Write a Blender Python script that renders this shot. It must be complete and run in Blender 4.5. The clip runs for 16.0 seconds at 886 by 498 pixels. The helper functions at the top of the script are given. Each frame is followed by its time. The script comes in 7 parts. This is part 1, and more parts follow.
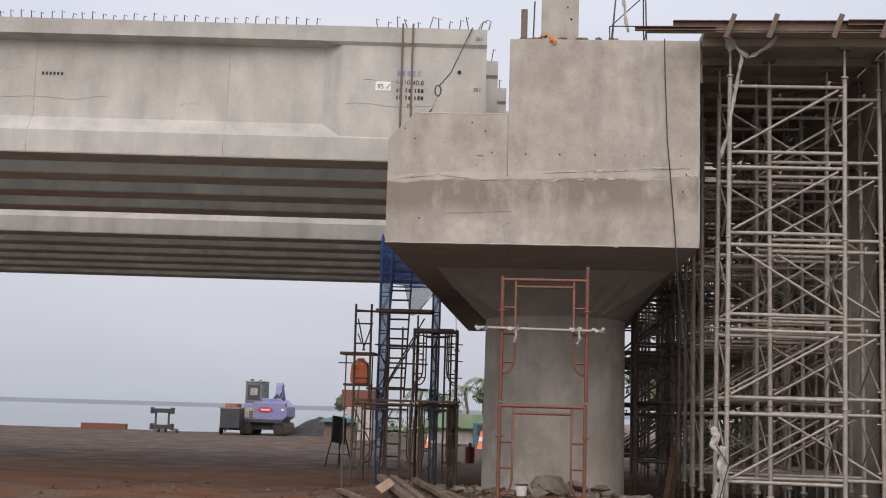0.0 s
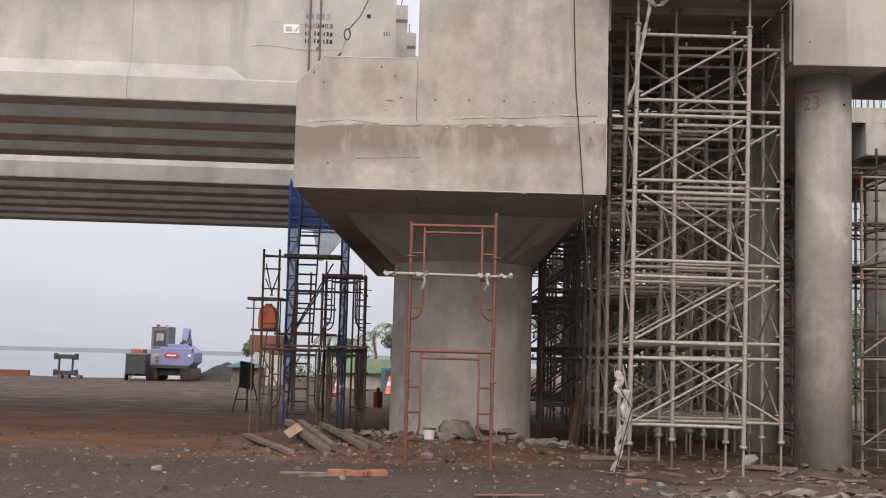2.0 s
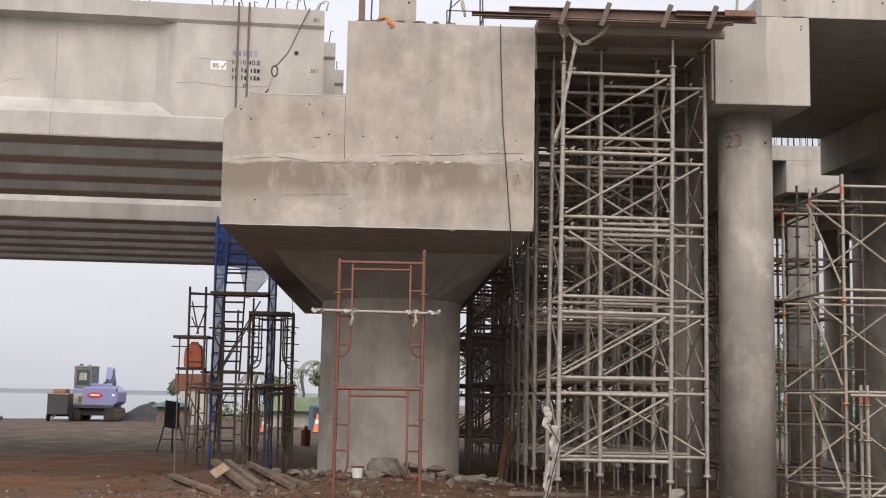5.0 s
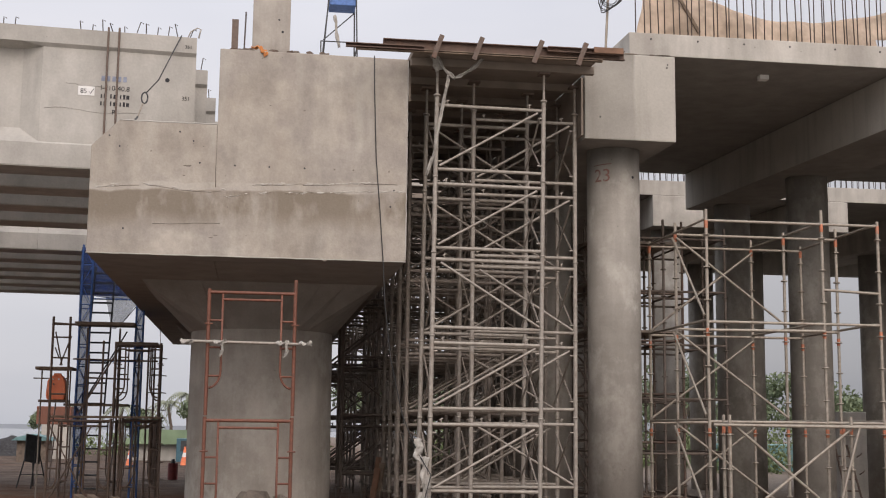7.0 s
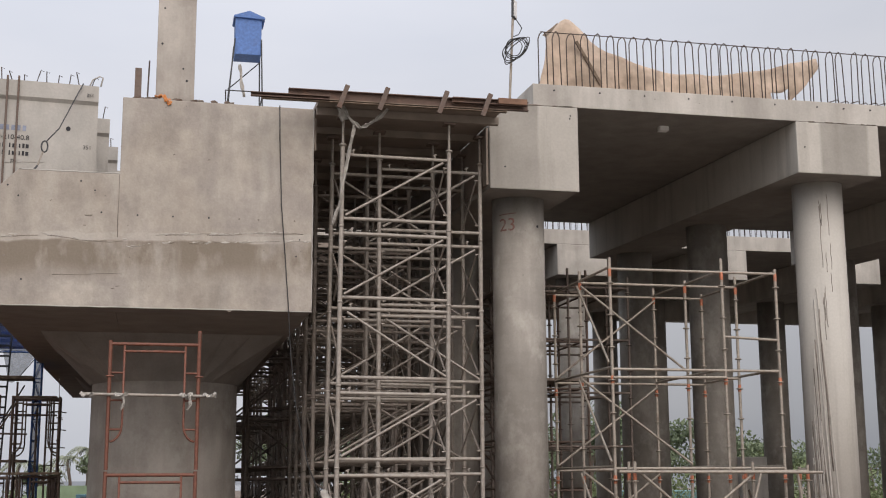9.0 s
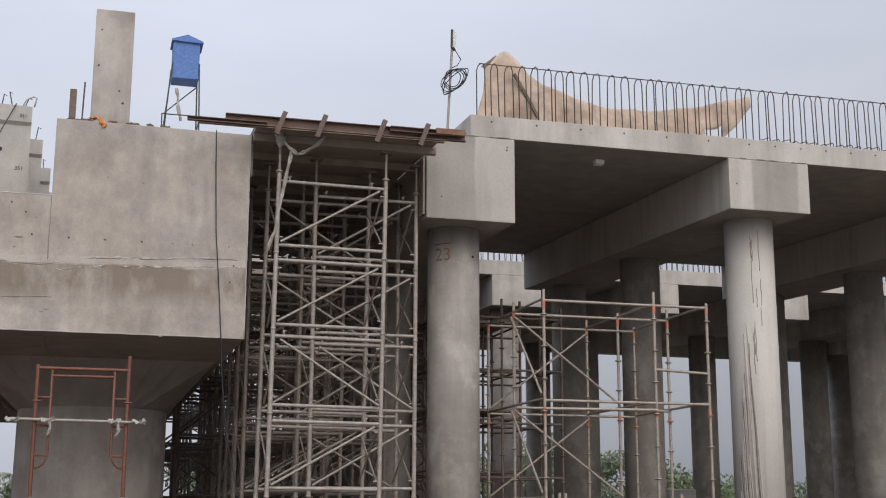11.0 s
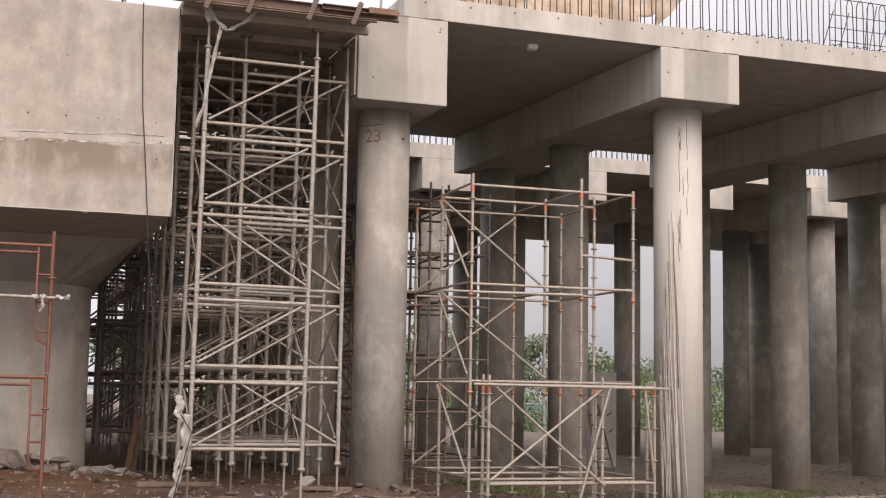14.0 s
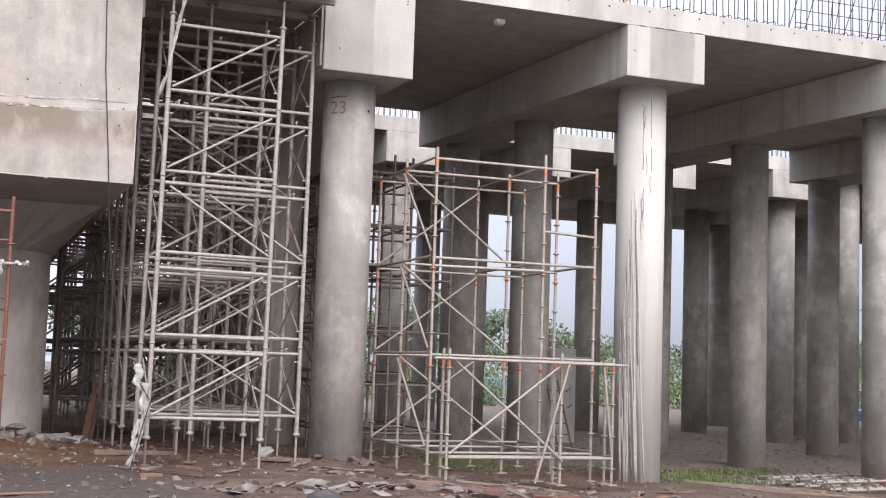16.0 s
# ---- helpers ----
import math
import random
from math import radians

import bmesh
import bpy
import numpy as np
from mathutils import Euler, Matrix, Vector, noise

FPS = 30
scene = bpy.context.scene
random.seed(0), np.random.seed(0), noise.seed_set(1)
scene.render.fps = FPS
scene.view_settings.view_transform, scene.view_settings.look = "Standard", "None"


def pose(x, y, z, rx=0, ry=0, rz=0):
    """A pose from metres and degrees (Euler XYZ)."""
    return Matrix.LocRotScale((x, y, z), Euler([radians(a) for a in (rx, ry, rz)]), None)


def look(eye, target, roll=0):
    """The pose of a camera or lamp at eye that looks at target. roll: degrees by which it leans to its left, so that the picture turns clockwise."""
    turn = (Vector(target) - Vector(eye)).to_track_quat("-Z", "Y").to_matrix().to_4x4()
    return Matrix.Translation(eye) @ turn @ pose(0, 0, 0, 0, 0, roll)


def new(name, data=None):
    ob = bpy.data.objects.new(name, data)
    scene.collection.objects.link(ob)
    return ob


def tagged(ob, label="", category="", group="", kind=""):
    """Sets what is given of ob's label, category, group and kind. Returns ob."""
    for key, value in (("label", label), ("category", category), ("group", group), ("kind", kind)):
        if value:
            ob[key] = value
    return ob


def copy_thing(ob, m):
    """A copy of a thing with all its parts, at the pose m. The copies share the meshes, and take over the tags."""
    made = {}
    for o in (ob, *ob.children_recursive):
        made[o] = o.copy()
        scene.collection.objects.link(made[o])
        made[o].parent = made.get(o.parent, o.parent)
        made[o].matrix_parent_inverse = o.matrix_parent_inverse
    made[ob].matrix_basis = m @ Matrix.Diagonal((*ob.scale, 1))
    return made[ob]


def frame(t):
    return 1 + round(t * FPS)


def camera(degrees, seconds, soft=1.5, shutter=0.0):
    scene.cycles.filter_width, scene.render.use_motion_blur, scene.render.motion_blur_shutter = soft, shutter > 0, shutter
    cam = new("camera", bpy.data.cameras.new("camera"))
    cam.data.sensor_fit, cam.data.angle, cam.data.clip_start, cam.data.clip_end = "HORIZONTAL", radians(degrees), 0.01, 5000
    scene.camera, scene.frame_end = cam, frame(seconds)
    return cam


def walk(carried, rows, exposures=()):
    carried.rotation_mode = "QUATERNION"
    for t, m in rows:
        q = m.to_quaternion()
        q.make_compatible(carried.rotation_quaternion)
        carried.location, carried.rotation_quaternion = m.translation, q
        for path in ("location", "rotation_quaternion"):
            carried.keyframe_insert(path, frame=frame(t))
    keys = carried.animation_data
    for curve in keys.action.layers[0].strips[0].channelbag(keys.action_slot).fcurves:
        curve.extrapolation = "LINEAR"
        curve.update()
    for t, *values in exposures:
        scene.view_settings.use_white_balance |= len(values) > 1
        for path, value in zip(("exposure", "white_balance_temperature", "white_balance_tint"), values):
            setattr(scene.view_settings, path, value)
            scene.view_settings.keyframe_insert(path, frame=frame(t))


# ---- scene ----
cam = camera(38.42, 16.0, soft=1.1)
EYE = (0.0, 0.0, 1.56)
ROWS = [
    (0.0, 97.32, -1.65, 4.68),
    (0.5, 97.22, -1.38, 3.51),
    (1.0, 97.06, -1.27, 1.78),
    (1.5, 96.76, -1.43, 0.17),
    (2.0, 94.98, -1.47, 0.57),
    (2.5, 94.41, -1.54, 0.97),
    (3.0, 94.81, -1.47, 0.30),
    (3.5, 95.58, -1.31, -0.44),
    (4.0, 96.17, -0.74, -1.55),
    (4.2, 96.19, -0.71, -1.78),
    (6.3, 97.64, -0.15, -6.76),
    (6.5, 97.55, 0.05, -7.68),
    (7.0, 98.17, -0.62, -8.38),
    (7.5, 97.86, -0.84, -8.74),
    (8.0, 98.79, -0.44, -9.57),
    (8.2, 99.42, -0.04, -10.39),
    (10.5, 101.10, -0.19, -14.52),
    (11.0, 101.71, -0.18, -15.57),
    (11.5, 102.16, -0.59, -16.82),
    (12.0, 101.69, -0.46, -16.97),
    (12.5, 100.15, -0.17, -17.82),
    (13.0, 98.42, -0.17, -17.52),
    (13.5, 97.66, -0.54, -18.20),
    (14.0, 96.46, -0.96, -18.91),
    (14.5, 95.20, -1.25, -18.93),
    (15.0, 94.21, -1.10, -19.58),
    (15.5, 94.17, -1.25, -19.74),
    (16.0, 95.32, -1.94, -20.69)
]
EXPOSURES = [(0.0, -0.01, 6800, 17), (1.5, 0.04, 6880, 17), (2.5, 0.35, 6980, 17), (3.5, 0.30, 7030, 17), (6.5, 0.14, 7050, 17), (7.0, 0.0, 7100, 18), (8.0, -0.03, 7080, 17), (11.0, -0.13, 6600, 16), (12.5, 0.03, 6900, 17), (14.0, 0.46, 7300, 21), (14.5, 0.67, 7500, 21), (15.0, 0.90, 6750, 17), (15.5, 1.0, 6600, 16), (16.0, 0.87, 6350, 17)]
walk(cam, [(t, pose(*EYE, rx, ry, rz)) for t, rx, ry, rz in ROWS], EXPOSURES)

# ---- world and light: overcast coastal day ----
world = bpy.data.worlds.new("overcast_sky")
scene.world = world
world.use_nodes = True
wn = world.node_tree.nodes
wl = world.node_tree.links
wn.clear()
sky = wn.new("ShaderNodeTexSky")
sky.sky_type = "NISHITA"
sky.sun_disc = False
sky.sun_elevation = radians(38)
sky.sun_rotation = radians(175.5)
sky.air_density = 1.0
sky.dust_density = 4.0
soften = wn.new("ShaderNodeHueSaturation")
soften.inputs["Saturation"].default_value = 0.35
bg_sky = wn.new("ShaderNodeBackground")
bg_sky.inputs["Strength"].default_value = 0.035
cloud = wn.new("ShaderNodeBackground")
cloud_noise = wn.new("ShaderNodeTexNoise")
cloud_noise.inputs["Scale"].default_value = 1.6
cloud_noise.inputs["Detail"].default_value = 5.0
cloud_map = wn.new("ShaderNodeMapping")
cloud_map.inputs["Scale"].default_value = (1.0, 1.0, 3.5)
cloud_co = wn.new("ShaderNodeTexCoord")
cloud_ramp = wn.new("ShaderNodeValToRGB")
cloud_ramp.color_ramp.elements[0].position = 0.35
cloud_ramp.color_ramp.elements[0].color = (0.43, 0.495, 0.58, 1)
cloud_ramp.color_ramp.elements[1].position = 0.72
cloud_ramp.color_ramp.elements[1].color = (0.56, 0.615, 0.68, 1)
cloud.inputs["Strength"].default_value = 0.92
both = wn.new("ShaderNodeAddShader")
wout = wn.new("ShaderNodeOutputWorld")
wl.new(sky.outputs["Color"], soften.inputs["Color"])
wl.new(soften.outputs["Color"], bg_sky.inputs["Color"])
wl.new(cloud_co.outputs["Generated"], cloud_map.inputs["Vector"])
wl.new(cloud_map.outputs["Vector"], cloud_noise.inputs["Vector"])
wl.new(cloud_noise.outputs["Fac"], cloud_ramp.inputs["Fac"])
wl.new(cloud_ramp.outputs["Color"], cloud.inputs["Color"])
# an overcast sky grows brighter towards the zenith
split = wn.new("ShaderNodeSeparateXYZ")
rise = wn.new("ShaderNodeMapRange")
rise.interpolation_type = "SMOOTHSTEP"
rise.inputs["From Min"].default_value, rise.inputs["From Max"].default_value = 0.12, 1.0
rise.inputs["To Min"].default_value, rise.inputs["To Max"].default_value = 0.98, 2.6
wl.new(cloud_co.outputs["Generated"], split.inputs["Vector"])
wl.new(split.outputs["Z"], rise.inputs["Value"])
# the cloud is thicker inland, to the right of the sea
inland = wn.new("ShaderNodeMapRange")
inland.interpolation_type = "SMOOTHSTEP"
inland.inputs["From Min"].default_value, inland.inputs["From Max"].default_value = 0.1, 0.7
inland.inputs["To Min"].default_value, inland.inputs["To Max"].default_value = 1.0, 0.76
# and darkest low over the land
low = wn.new("ShaderNodeMapRange")
low.interpolation_type = "SMOOTHSTEP"
low.inputs["From Min"].default_value, low.inputs["From Max"].default_value = 0.02, 0.34
low.inputs["To Min"].default_value, low.inputs["To Max"].default_value = 1.0, 0.0
landward = wn.new("ShaderNodeMapRange")
landward.interpolation_type = "SMOOTHSTEP"
landward.inputs["From Min"].default_value, landward.inputs["From Max"].default_value = 0.02, 0.34
landward.inputs["To Min"].default_value, landward.inputs["To Max"].default_value = 0.0, 0.34
bank = wn.new("ShaderNodeMath")
bank.operation = "MULTIPLY"
thin = wn.new("ShaderNodeMath")
thin.operation = "SUBTRACT"
thin.inputs[0].default_value = 1.0
dim = wn.new("ShaderNodeMath")
dim.operation = "MULTIPLY"
weigh = wn.new("ShaderNodeMath")
weigh.operation = "MULTIPLY"
wl.new(split.outputs["X"], inland.inputs["Value"])
wl.new(rise.outputs["Result"], weigh.inputs[0])
wl.new(inland.outputs["Result"], weigh.inputs[1])
wl.new(split.outputs["Z"], low.inputs["Value"])
wl.new(split.outputs["X"], landward.inputs["Value"])
wl.new(low.outputs["Result"], bank.inputs[0])
wl.new(landward.outputs["Result"], bank.inputs[1])
wl.new(bank.outputs["Value"], thin.inputs[1])
wl.new(weigh.outputs["Value"], dim.inputs[0])
wl.new(thin.outputs["Value"], dim.inputs[1])
wl.new(dim.outputs["Value"], cloud.inputs["Strength"])
wl.new(bg_sky.outputs["Background"], both.inputs[0])
wl.new(cloud.outputs["Background"], both.inputs[1])
wl.new(both.outputs["Shader"], wout.inputs["Surface"])

sun = new("sun", bpy.data.lights.new("sun", "SUN"))
sun.data.energy = 1.3
sun.data.angle = radians(50)
sun.data.color = (1.0, 0.93, 0.84)
sun.matrix_world = look((9, -54, 62), (3, 22, 4))

# ---- materials ----
class Nodes:
    """A small wrapper to wire a procedural material."""

    def __init__(self, name):
        self.mat = bpy.data.materials.new(name)
        self.mat.use_nodes = True
        self.t = self.mat.node_tree
        self.b = self.t.nodes["Principled BSDF"]
        self.pos = self.t.nodes.new("ShaderNodeNewGeometry").outputs["Position"]

    def link(self, a, b):
        self.t.links.new(a, b)

    def place(self, scale=(1, 1, 1), source=None):
        m = self.t.nodes.new("ShaderNodeMapping")
        m.inputs["Scale"].default_value = scale
        self.link(source or self.pos, m.inputs["Vector"])
        return m.outputs["Vector"]

    def noise(self, scale, detail=4.0, stretch=(1, 1, 1), rough=0.55):
        n = self.t.nodes.new("ShaderNodeTexNoise")
        n.inputs["Scale"].default_value = scale
        n.inputs["Detail"].default_value = detail
        n.inputs["Roughness"].default_value = rough
        self.link(self.place(stretch), n.inputs["Vector"])
        return n.outputs["Fac"]

    def voronoi(self, scale, stretch=(1, 1, 1)):
        n = self.t.nodes.new("ShaderNodeTexVoronoi")
        n.inputs["Scale"].default_value = scale
        self.link(self.place(stretch), n.inputs["Vector"])
        return n.outputs["Distance"]

    def ramp(self, fac, stops):
        r = self.t.nodes.new("ShaderNodeValToRGB")
        e = r.color_ramp.elements
        while len(e) < len(stops):
            e.new(0.5)
        for k, (p, c) in enumerate(stops):
            e[k].position = p
            e[k].color = (*c, 1) if isinstance(c, tuple) else (c, c, c, 1)
        self.link(fac, r.inputs["Fac"])
        return r.outputs["Color"]

    def mix(self, fac, a, b, mode="MIX"):
        m = self.t.nodes.new("ShaderNodeMix")
        m.data_type, m.blend_type = "RGBA", mode
        for sock, v in ((m.inputs["Factor"], fac), (m.inputs["A"], a), (m.inputs["B"], b)):
            if isinstance(v, tuple):
                sock.default_value = (*v, 1)
            elif isinstance(v, (int, float)):
                sock.default_value = v
            else:
                self.link(v, sock)
        return m.outputs["Result"]

    def rnd(self):
        return self.t.nodes.new("ShaderNodeObjectInfo").outputs["Random"]

    def bump(self, height, strength=0.3, distance=0.01):
        b = self.t.nodes.new("ShaderNodeBump")
        b.inputs["Strength"].default_value = strength
        b.inputs["Distance"].default_value = distance
        self.link(height, b.inputs["Height"])
        self.link(b.outputs["Normal"], self.b.inputs["Normal"])

    def done(self, color, rough=0.8, metal=0.0):
        if isinstance(color, tuple):
            self.b.inputs["Base Color"].default_value = (*color, 1)
        else:
            self.link(color, self.b.inputs["Base Color"])
        if isinstance(rough, (int, float)):
            self.b.inputs["Roughness"].default_value = rough
        else:
            self.link(rough, self.b.inputs["Roughness"])
        self.b.inputs["Metallic"].default_value = metal
        return self.mat


def concrete(name, light, dark, stain, stain_amount, streak=0.5, splash=False):
    n = Nodes(name)
    cloudy = n.ramp(n.noise(0.7, 6), [(0.3, dark), (0.7, light)])
    runs = n.ramp(n.noise(1.0, 5, (2.2, 2.2, 0.16)), [(0.42, 0.0), (0.66, 1.0)])
    c = n.mix(n.mix(1.0, runs, (streak, streak, streak), "MULTIPLY"), cloudy, stain)
    patch = n.ramp(n.noise(0.45, 4, (1.0, 1.0, 1.6)), [(0.52, 0.0), (0.64, stain_amount)])
    c = n.mix(patch, c, stain)
    fine = n.noise(28, 4)
    c = n.mix(0.16, c, n.ramp(fine, [(0.3, 0.36), (0.7, 0.66)]), "OVERLAY")
    broad = n.ramp(n.noise(2.6, 5, (1.0, 1.0, 0.55)), [(0.3, 0.40), (0.7, 0.60)])
    c = n.mix(0.7, c, broad, "OVERLAY")
    holes = n.ramp(n.voronoi(3.2), [(0.025, 0.4), (0.045, 1.0)])
    c = n.mix(0.5, c, holes, "MULTIPLY")
    if splash:
        # reddish mud splashed and smeared round the foot
        sep = n.t.nodes.new("ShaderNodeSeparateXYZ")
        n.link(n.pos, sep.inputs["Vector"])
        wob = n.t.nodes.new("ShaderNodeMath")
        wob.operation = "MULTIPLY_ADD"
        n.link(n.noise(2.2, 5), wob.inputs[0])
        wob.inputs[1].default_value = 1.5
        n.link(sep.outputs["Z"], wob.inputs[2])
        mud = n.t.nodes.new("ShaderNodeMapRange")
        for key, v in (("From Min", 0.95), ("From Max", 0.75)):
            mud.inputs[key].default_value = v
        n.link(wob.outputs["Value"], mud.inputs["Value"])
        c = n.mix(n.mix(1.0, mud.outputs["Result"], (0.4, 0.4, 0.4), "MULTIPLY"), c, (0.32, 0.25, 0.20))
    if splash:
        # pale cement skins and faint rings where the form lifts met
        skin = n.ramp(n.noise(1.7, 7, (1.0, 1.0, 0.8), 0.7), [(0.49, 0.0), (0.63, 0.65)])
        c = n.mix(skin, c, (0.47, 0.445, 0.40))
        ring = n.ramp(n.noise(1.0, 2, (0.0, 0.0, 2.6)), [(0.42, 0.0), (0.5, 0.10), (0.58, 0.0)])
        c = n.mix(ring, c, (0.40, 0.375, 0.335))
    n.bump(n.mix(0.5, fine, n.noise(5, 6)), 0.35, 0.012)
    return n.done(c, 0.88)


def painted(name, color, rough=0.5, rust=0.25, rust_color=(0.10, 0.045, 0.025), scale=7.0, metal=0.0):
    n = Nodes(name)
    worn = n.ramp(n.noise(scale, 6), [(0.55, 0.0), (0.7, rust)])
    shade = n.ramp(n.noise(scale * 3, 3), [(0.3, 0.75), (0.7, 1.1)])
    c = n.mix(1.0, color, shade, "MULTIPLY")
    c = n.mix(n.ramp(n.rnd(), [(0.0, 0.0), (1.0, 0.25)]), c, tuple(v * 0.6 for v in color))
    c = n.mix(worn, c, rust_color)
    n.bump(n.noise(60, 3), 0.15, 0.003)
    return n.done(c, rough, metal)


def plain(name, color, rough=0.7, metal=0.0, vary=0.2, scale=8.0):
    n = Nodes(name)
    c = n.mix(1.0, color, n.ramp(n.noise(scale, 5), [(0.3, 1.0 - vary), (0.7, 1.0 + vary)]), "MULTIPLY")
    n.bump(n.noise(scale * 5, 3), 0.2, 0.004)
    return n.done(c, rough, metal)


def leafy(name, a, b):
    n = Nodes(name)
    g = n.t.nodes.new("ShaderNodeNewGeometry")
    c = n.ramp(g.outputs["Random Per Island"], [(0.0, a), (1.0, b)])
    c = n.mix(0.4, c, n.ramp(n.noise(3, 3), [(0.3, 0.3), (0.7, 0.8)]), "OVERLAY")
    return n.done(c, 0.75)


M_CAP = concrete("stained_pier_concrete", (0.46, 0.42, 0.375), (0.34, 0.31, 0.275), (0.20, 0.17, 0.14), 0.6, 0.6)


def cap_face():
    """The cap's face: damp brown blotches hang below the ragged pour line, with pale lime runs between them."""
    n = Nodes("stained_cap_face")
    sep = n.t.nodes.new("ShaderNodeSeparateXYZ")
    n.link(n.pos, sep.inputs["Vector"])
    cloudy = n.ramp(n.noise(0.75, 7, rough=0.62), [(0.30, (0.305, 0.264, 0.222)), (0.46, (0.38, 0.338, 0.29)), (0.58, (0.425, 0.383, 0.333)), (0.72, (0.495, 0.455, 0.402))])
    runs = n.ramp(n.noise(1.0, 6, (1.8, 1.8, 0.3), 0.6), [(0.48, 0.0), (0.68, 0.5)])
    c = n.mix(runs, cloudy, (0.235, 0.213, 0.187))
    dull = n.ramp(n.noise(0.9, 6, (1.0, 1.0, 1.1), 0.65), [(0.48, 0.0), (0.60, 0.55)])
    c = n.mix(dull, c, (0.29, 0.258, 0.234))
    # mottled cement skin, a hand's width across
    skin = n.ramp(n.noise(3.6, 7, (1.0, 1.0, 0.8), 0.7), [(0.36, 0.42), (0.5, 0.5), (0.66, 0.58)])
    c = n.mix(0.8, c, skin, "OVERLAY")

    def fade(sock, p, q):
        m = n.t.nodes.new("ShaderNodeMapRange")
        m.interpolation_type = "SMOOTHSTEP"
        m.inputs["From Min"].default_value, m.inputs["From Max"].default_value = p, q
        n.link(sock, m.inputs["Value"])
        return m.outputs["Result"]

    # the pour line wanders along the face and climbs towards one end
    climb = n.t.nodes.new("ShaderNodeMath")
    climb.operation = "MULTIPLY_ADD"
    n.link(sep.outputs["X"], climb.inputs[0])
    climb.inputs[1].default_value = -0.022
    n.link(sep.outputs["Z"], climb.inputs[2])
    wob = n.t.nodes.new("ShaderNodeMath")
    wob.operation = "MULTIPLY_ADD"
    n.link(n.noise(1.1, 3, (1.0, 0.0, 0.0)), wob.inputs[0])
    wob.inputs[1].default_value = 0.22
    n.link(climb.outputs["Value"], wob.inputs[2])
    level = wob.outputs["Value"]
    lip = n.mix(1.0, fade(level, 5.25, 5.22), fade(level, 5.11, 5.14), "MULTIPLY")
    c = n.mix(n.mix(1.0, lip, n.ramp(n.noise(2.2, 4), [(0.38, 0.1), (0.6, 0.75)]), "MULTIPLY"), c, (0.48, 0.445, 0.395))
    blots = n.ramp(n.noise(1.35, 6, (1.0, 1.0, 0.5), 0.6), [(0.38, 0.12), (0.50, 0.9)])
    hang = n.mix(1.0, fade(level, 5.14, 5.10), fade(level, 4.45, 4.85), "MULTIPLY")
    c = n.mix(n.mix(1.0, hang, blots, "MULTIPLY"), c, (0.205, 0.168, 0.128))
    lime = n.ramp(n.noise(1.0, 5, (2.6, 2.6, 0.4)), [(0.56, 0.0), (0.70, 0.4)])
    c = n.mix(lime, c, (0.47, 0.44, 0.39))
    fine = n.noise(30, 4)
    c = n.mix(0.16, c, n.ramp(fine, [(0.3, 0.36), (0.7, 0.66)]), "OVERLAY")
    c = n.mix(0.5, c, n.ramp(n.voronoi(3.4), [(0.025, 0.4), (0.045, 1.0)]), "MULTIPLY")
    n.bump(n.mix(0.5, fine, n.noise(5, 6)), 0.4, 0.014)
    return n.done(c, 0.9)


M_CAPFACE = cap_face()
M_GIRDER = concrete("pale_precast_concrete", (0.50, 0.477, 0.44), (0.41, 0.392, 0.36), (0.34, 0.32, 0.29), 0.4, 0.45)
M_COLUMN = concrete("grey_column_concrete", (0.38, 0.352, 0.315), (0.275, 0.254, 0.226), (0.185, 0.167, 0.144), 0.4, 0.5, True)


def run_column():
    """Pale column concrete; a bare grey flank, cut off along a slanting line, shows low down between the mortar runs."""
    n = Nodes("mortar_run_column")
    sep = n.t.nodes.new("ShaderNodeSeparateXYZ")
    n.link(n.pos, sep.inputs["Vector"])
    base = n.ramp(n.noise(0.8, 6), [(0.3, (0.47, 0.445, 0.40)), (0.7, (0.55, 0.525, 0.48))])
    slant = n.t.nodes.new("ShaderNodeMath")
    slant.operation = "MULTIPLY_ADD"
    n.link(sep.outputs["Z"], slant.inputs[0])
    slant.inputs[1].default_value = 0.05
    n.link(sep.outputs["X"], slant.inputs[2])
    total = None
    for sock, p, q in ((slant.outputs["Value"], 11.108, 11.098), (sep.outputs["X"], 10.78, 10.84), (sep.outputs["Z"], 2.7, 0.9)):
        m = n.t.nodes.new("ShaderNodeMapRange")
        m.inputs["From Min"].default_value, m.inputs["From Max"].default_value = p, q
        n.link(sock, m.inputs["Value"])
        total = m.outputs["Result"] if total is None else n.mix(1.0, total, m.outputs["Result"], "MULTIPLY")
    streaks = n.ramp(n.noise(1.0, 4, (14, 14, 0.2)), [(0.36, 0.55), (0.6, 0.95)])
    c = n.mix(n.mix(1.0, total, streaks, "MULTIPLY"), base, (0.27, 0.24, 0.205))
    runs = n.ramp(n.noise(1.0, 5, (7, 7, 0.25)), [(0.5, 0.0), (0.7, 0.35)])
    c = n.mix(runs, c, (0.30, 0.275, 0.24))
    fine = n.noise(28, 4)
    c = n.mix(0.16, c, n.ramp(fine, [(0.3, 0.36), (0.7, 0.66)]), "OVERLAY")
    n.bump(n.mix(0.5, fine, n.noise(5, 6)), 0.35, 0.012)
    return n.done(c, 0.88)


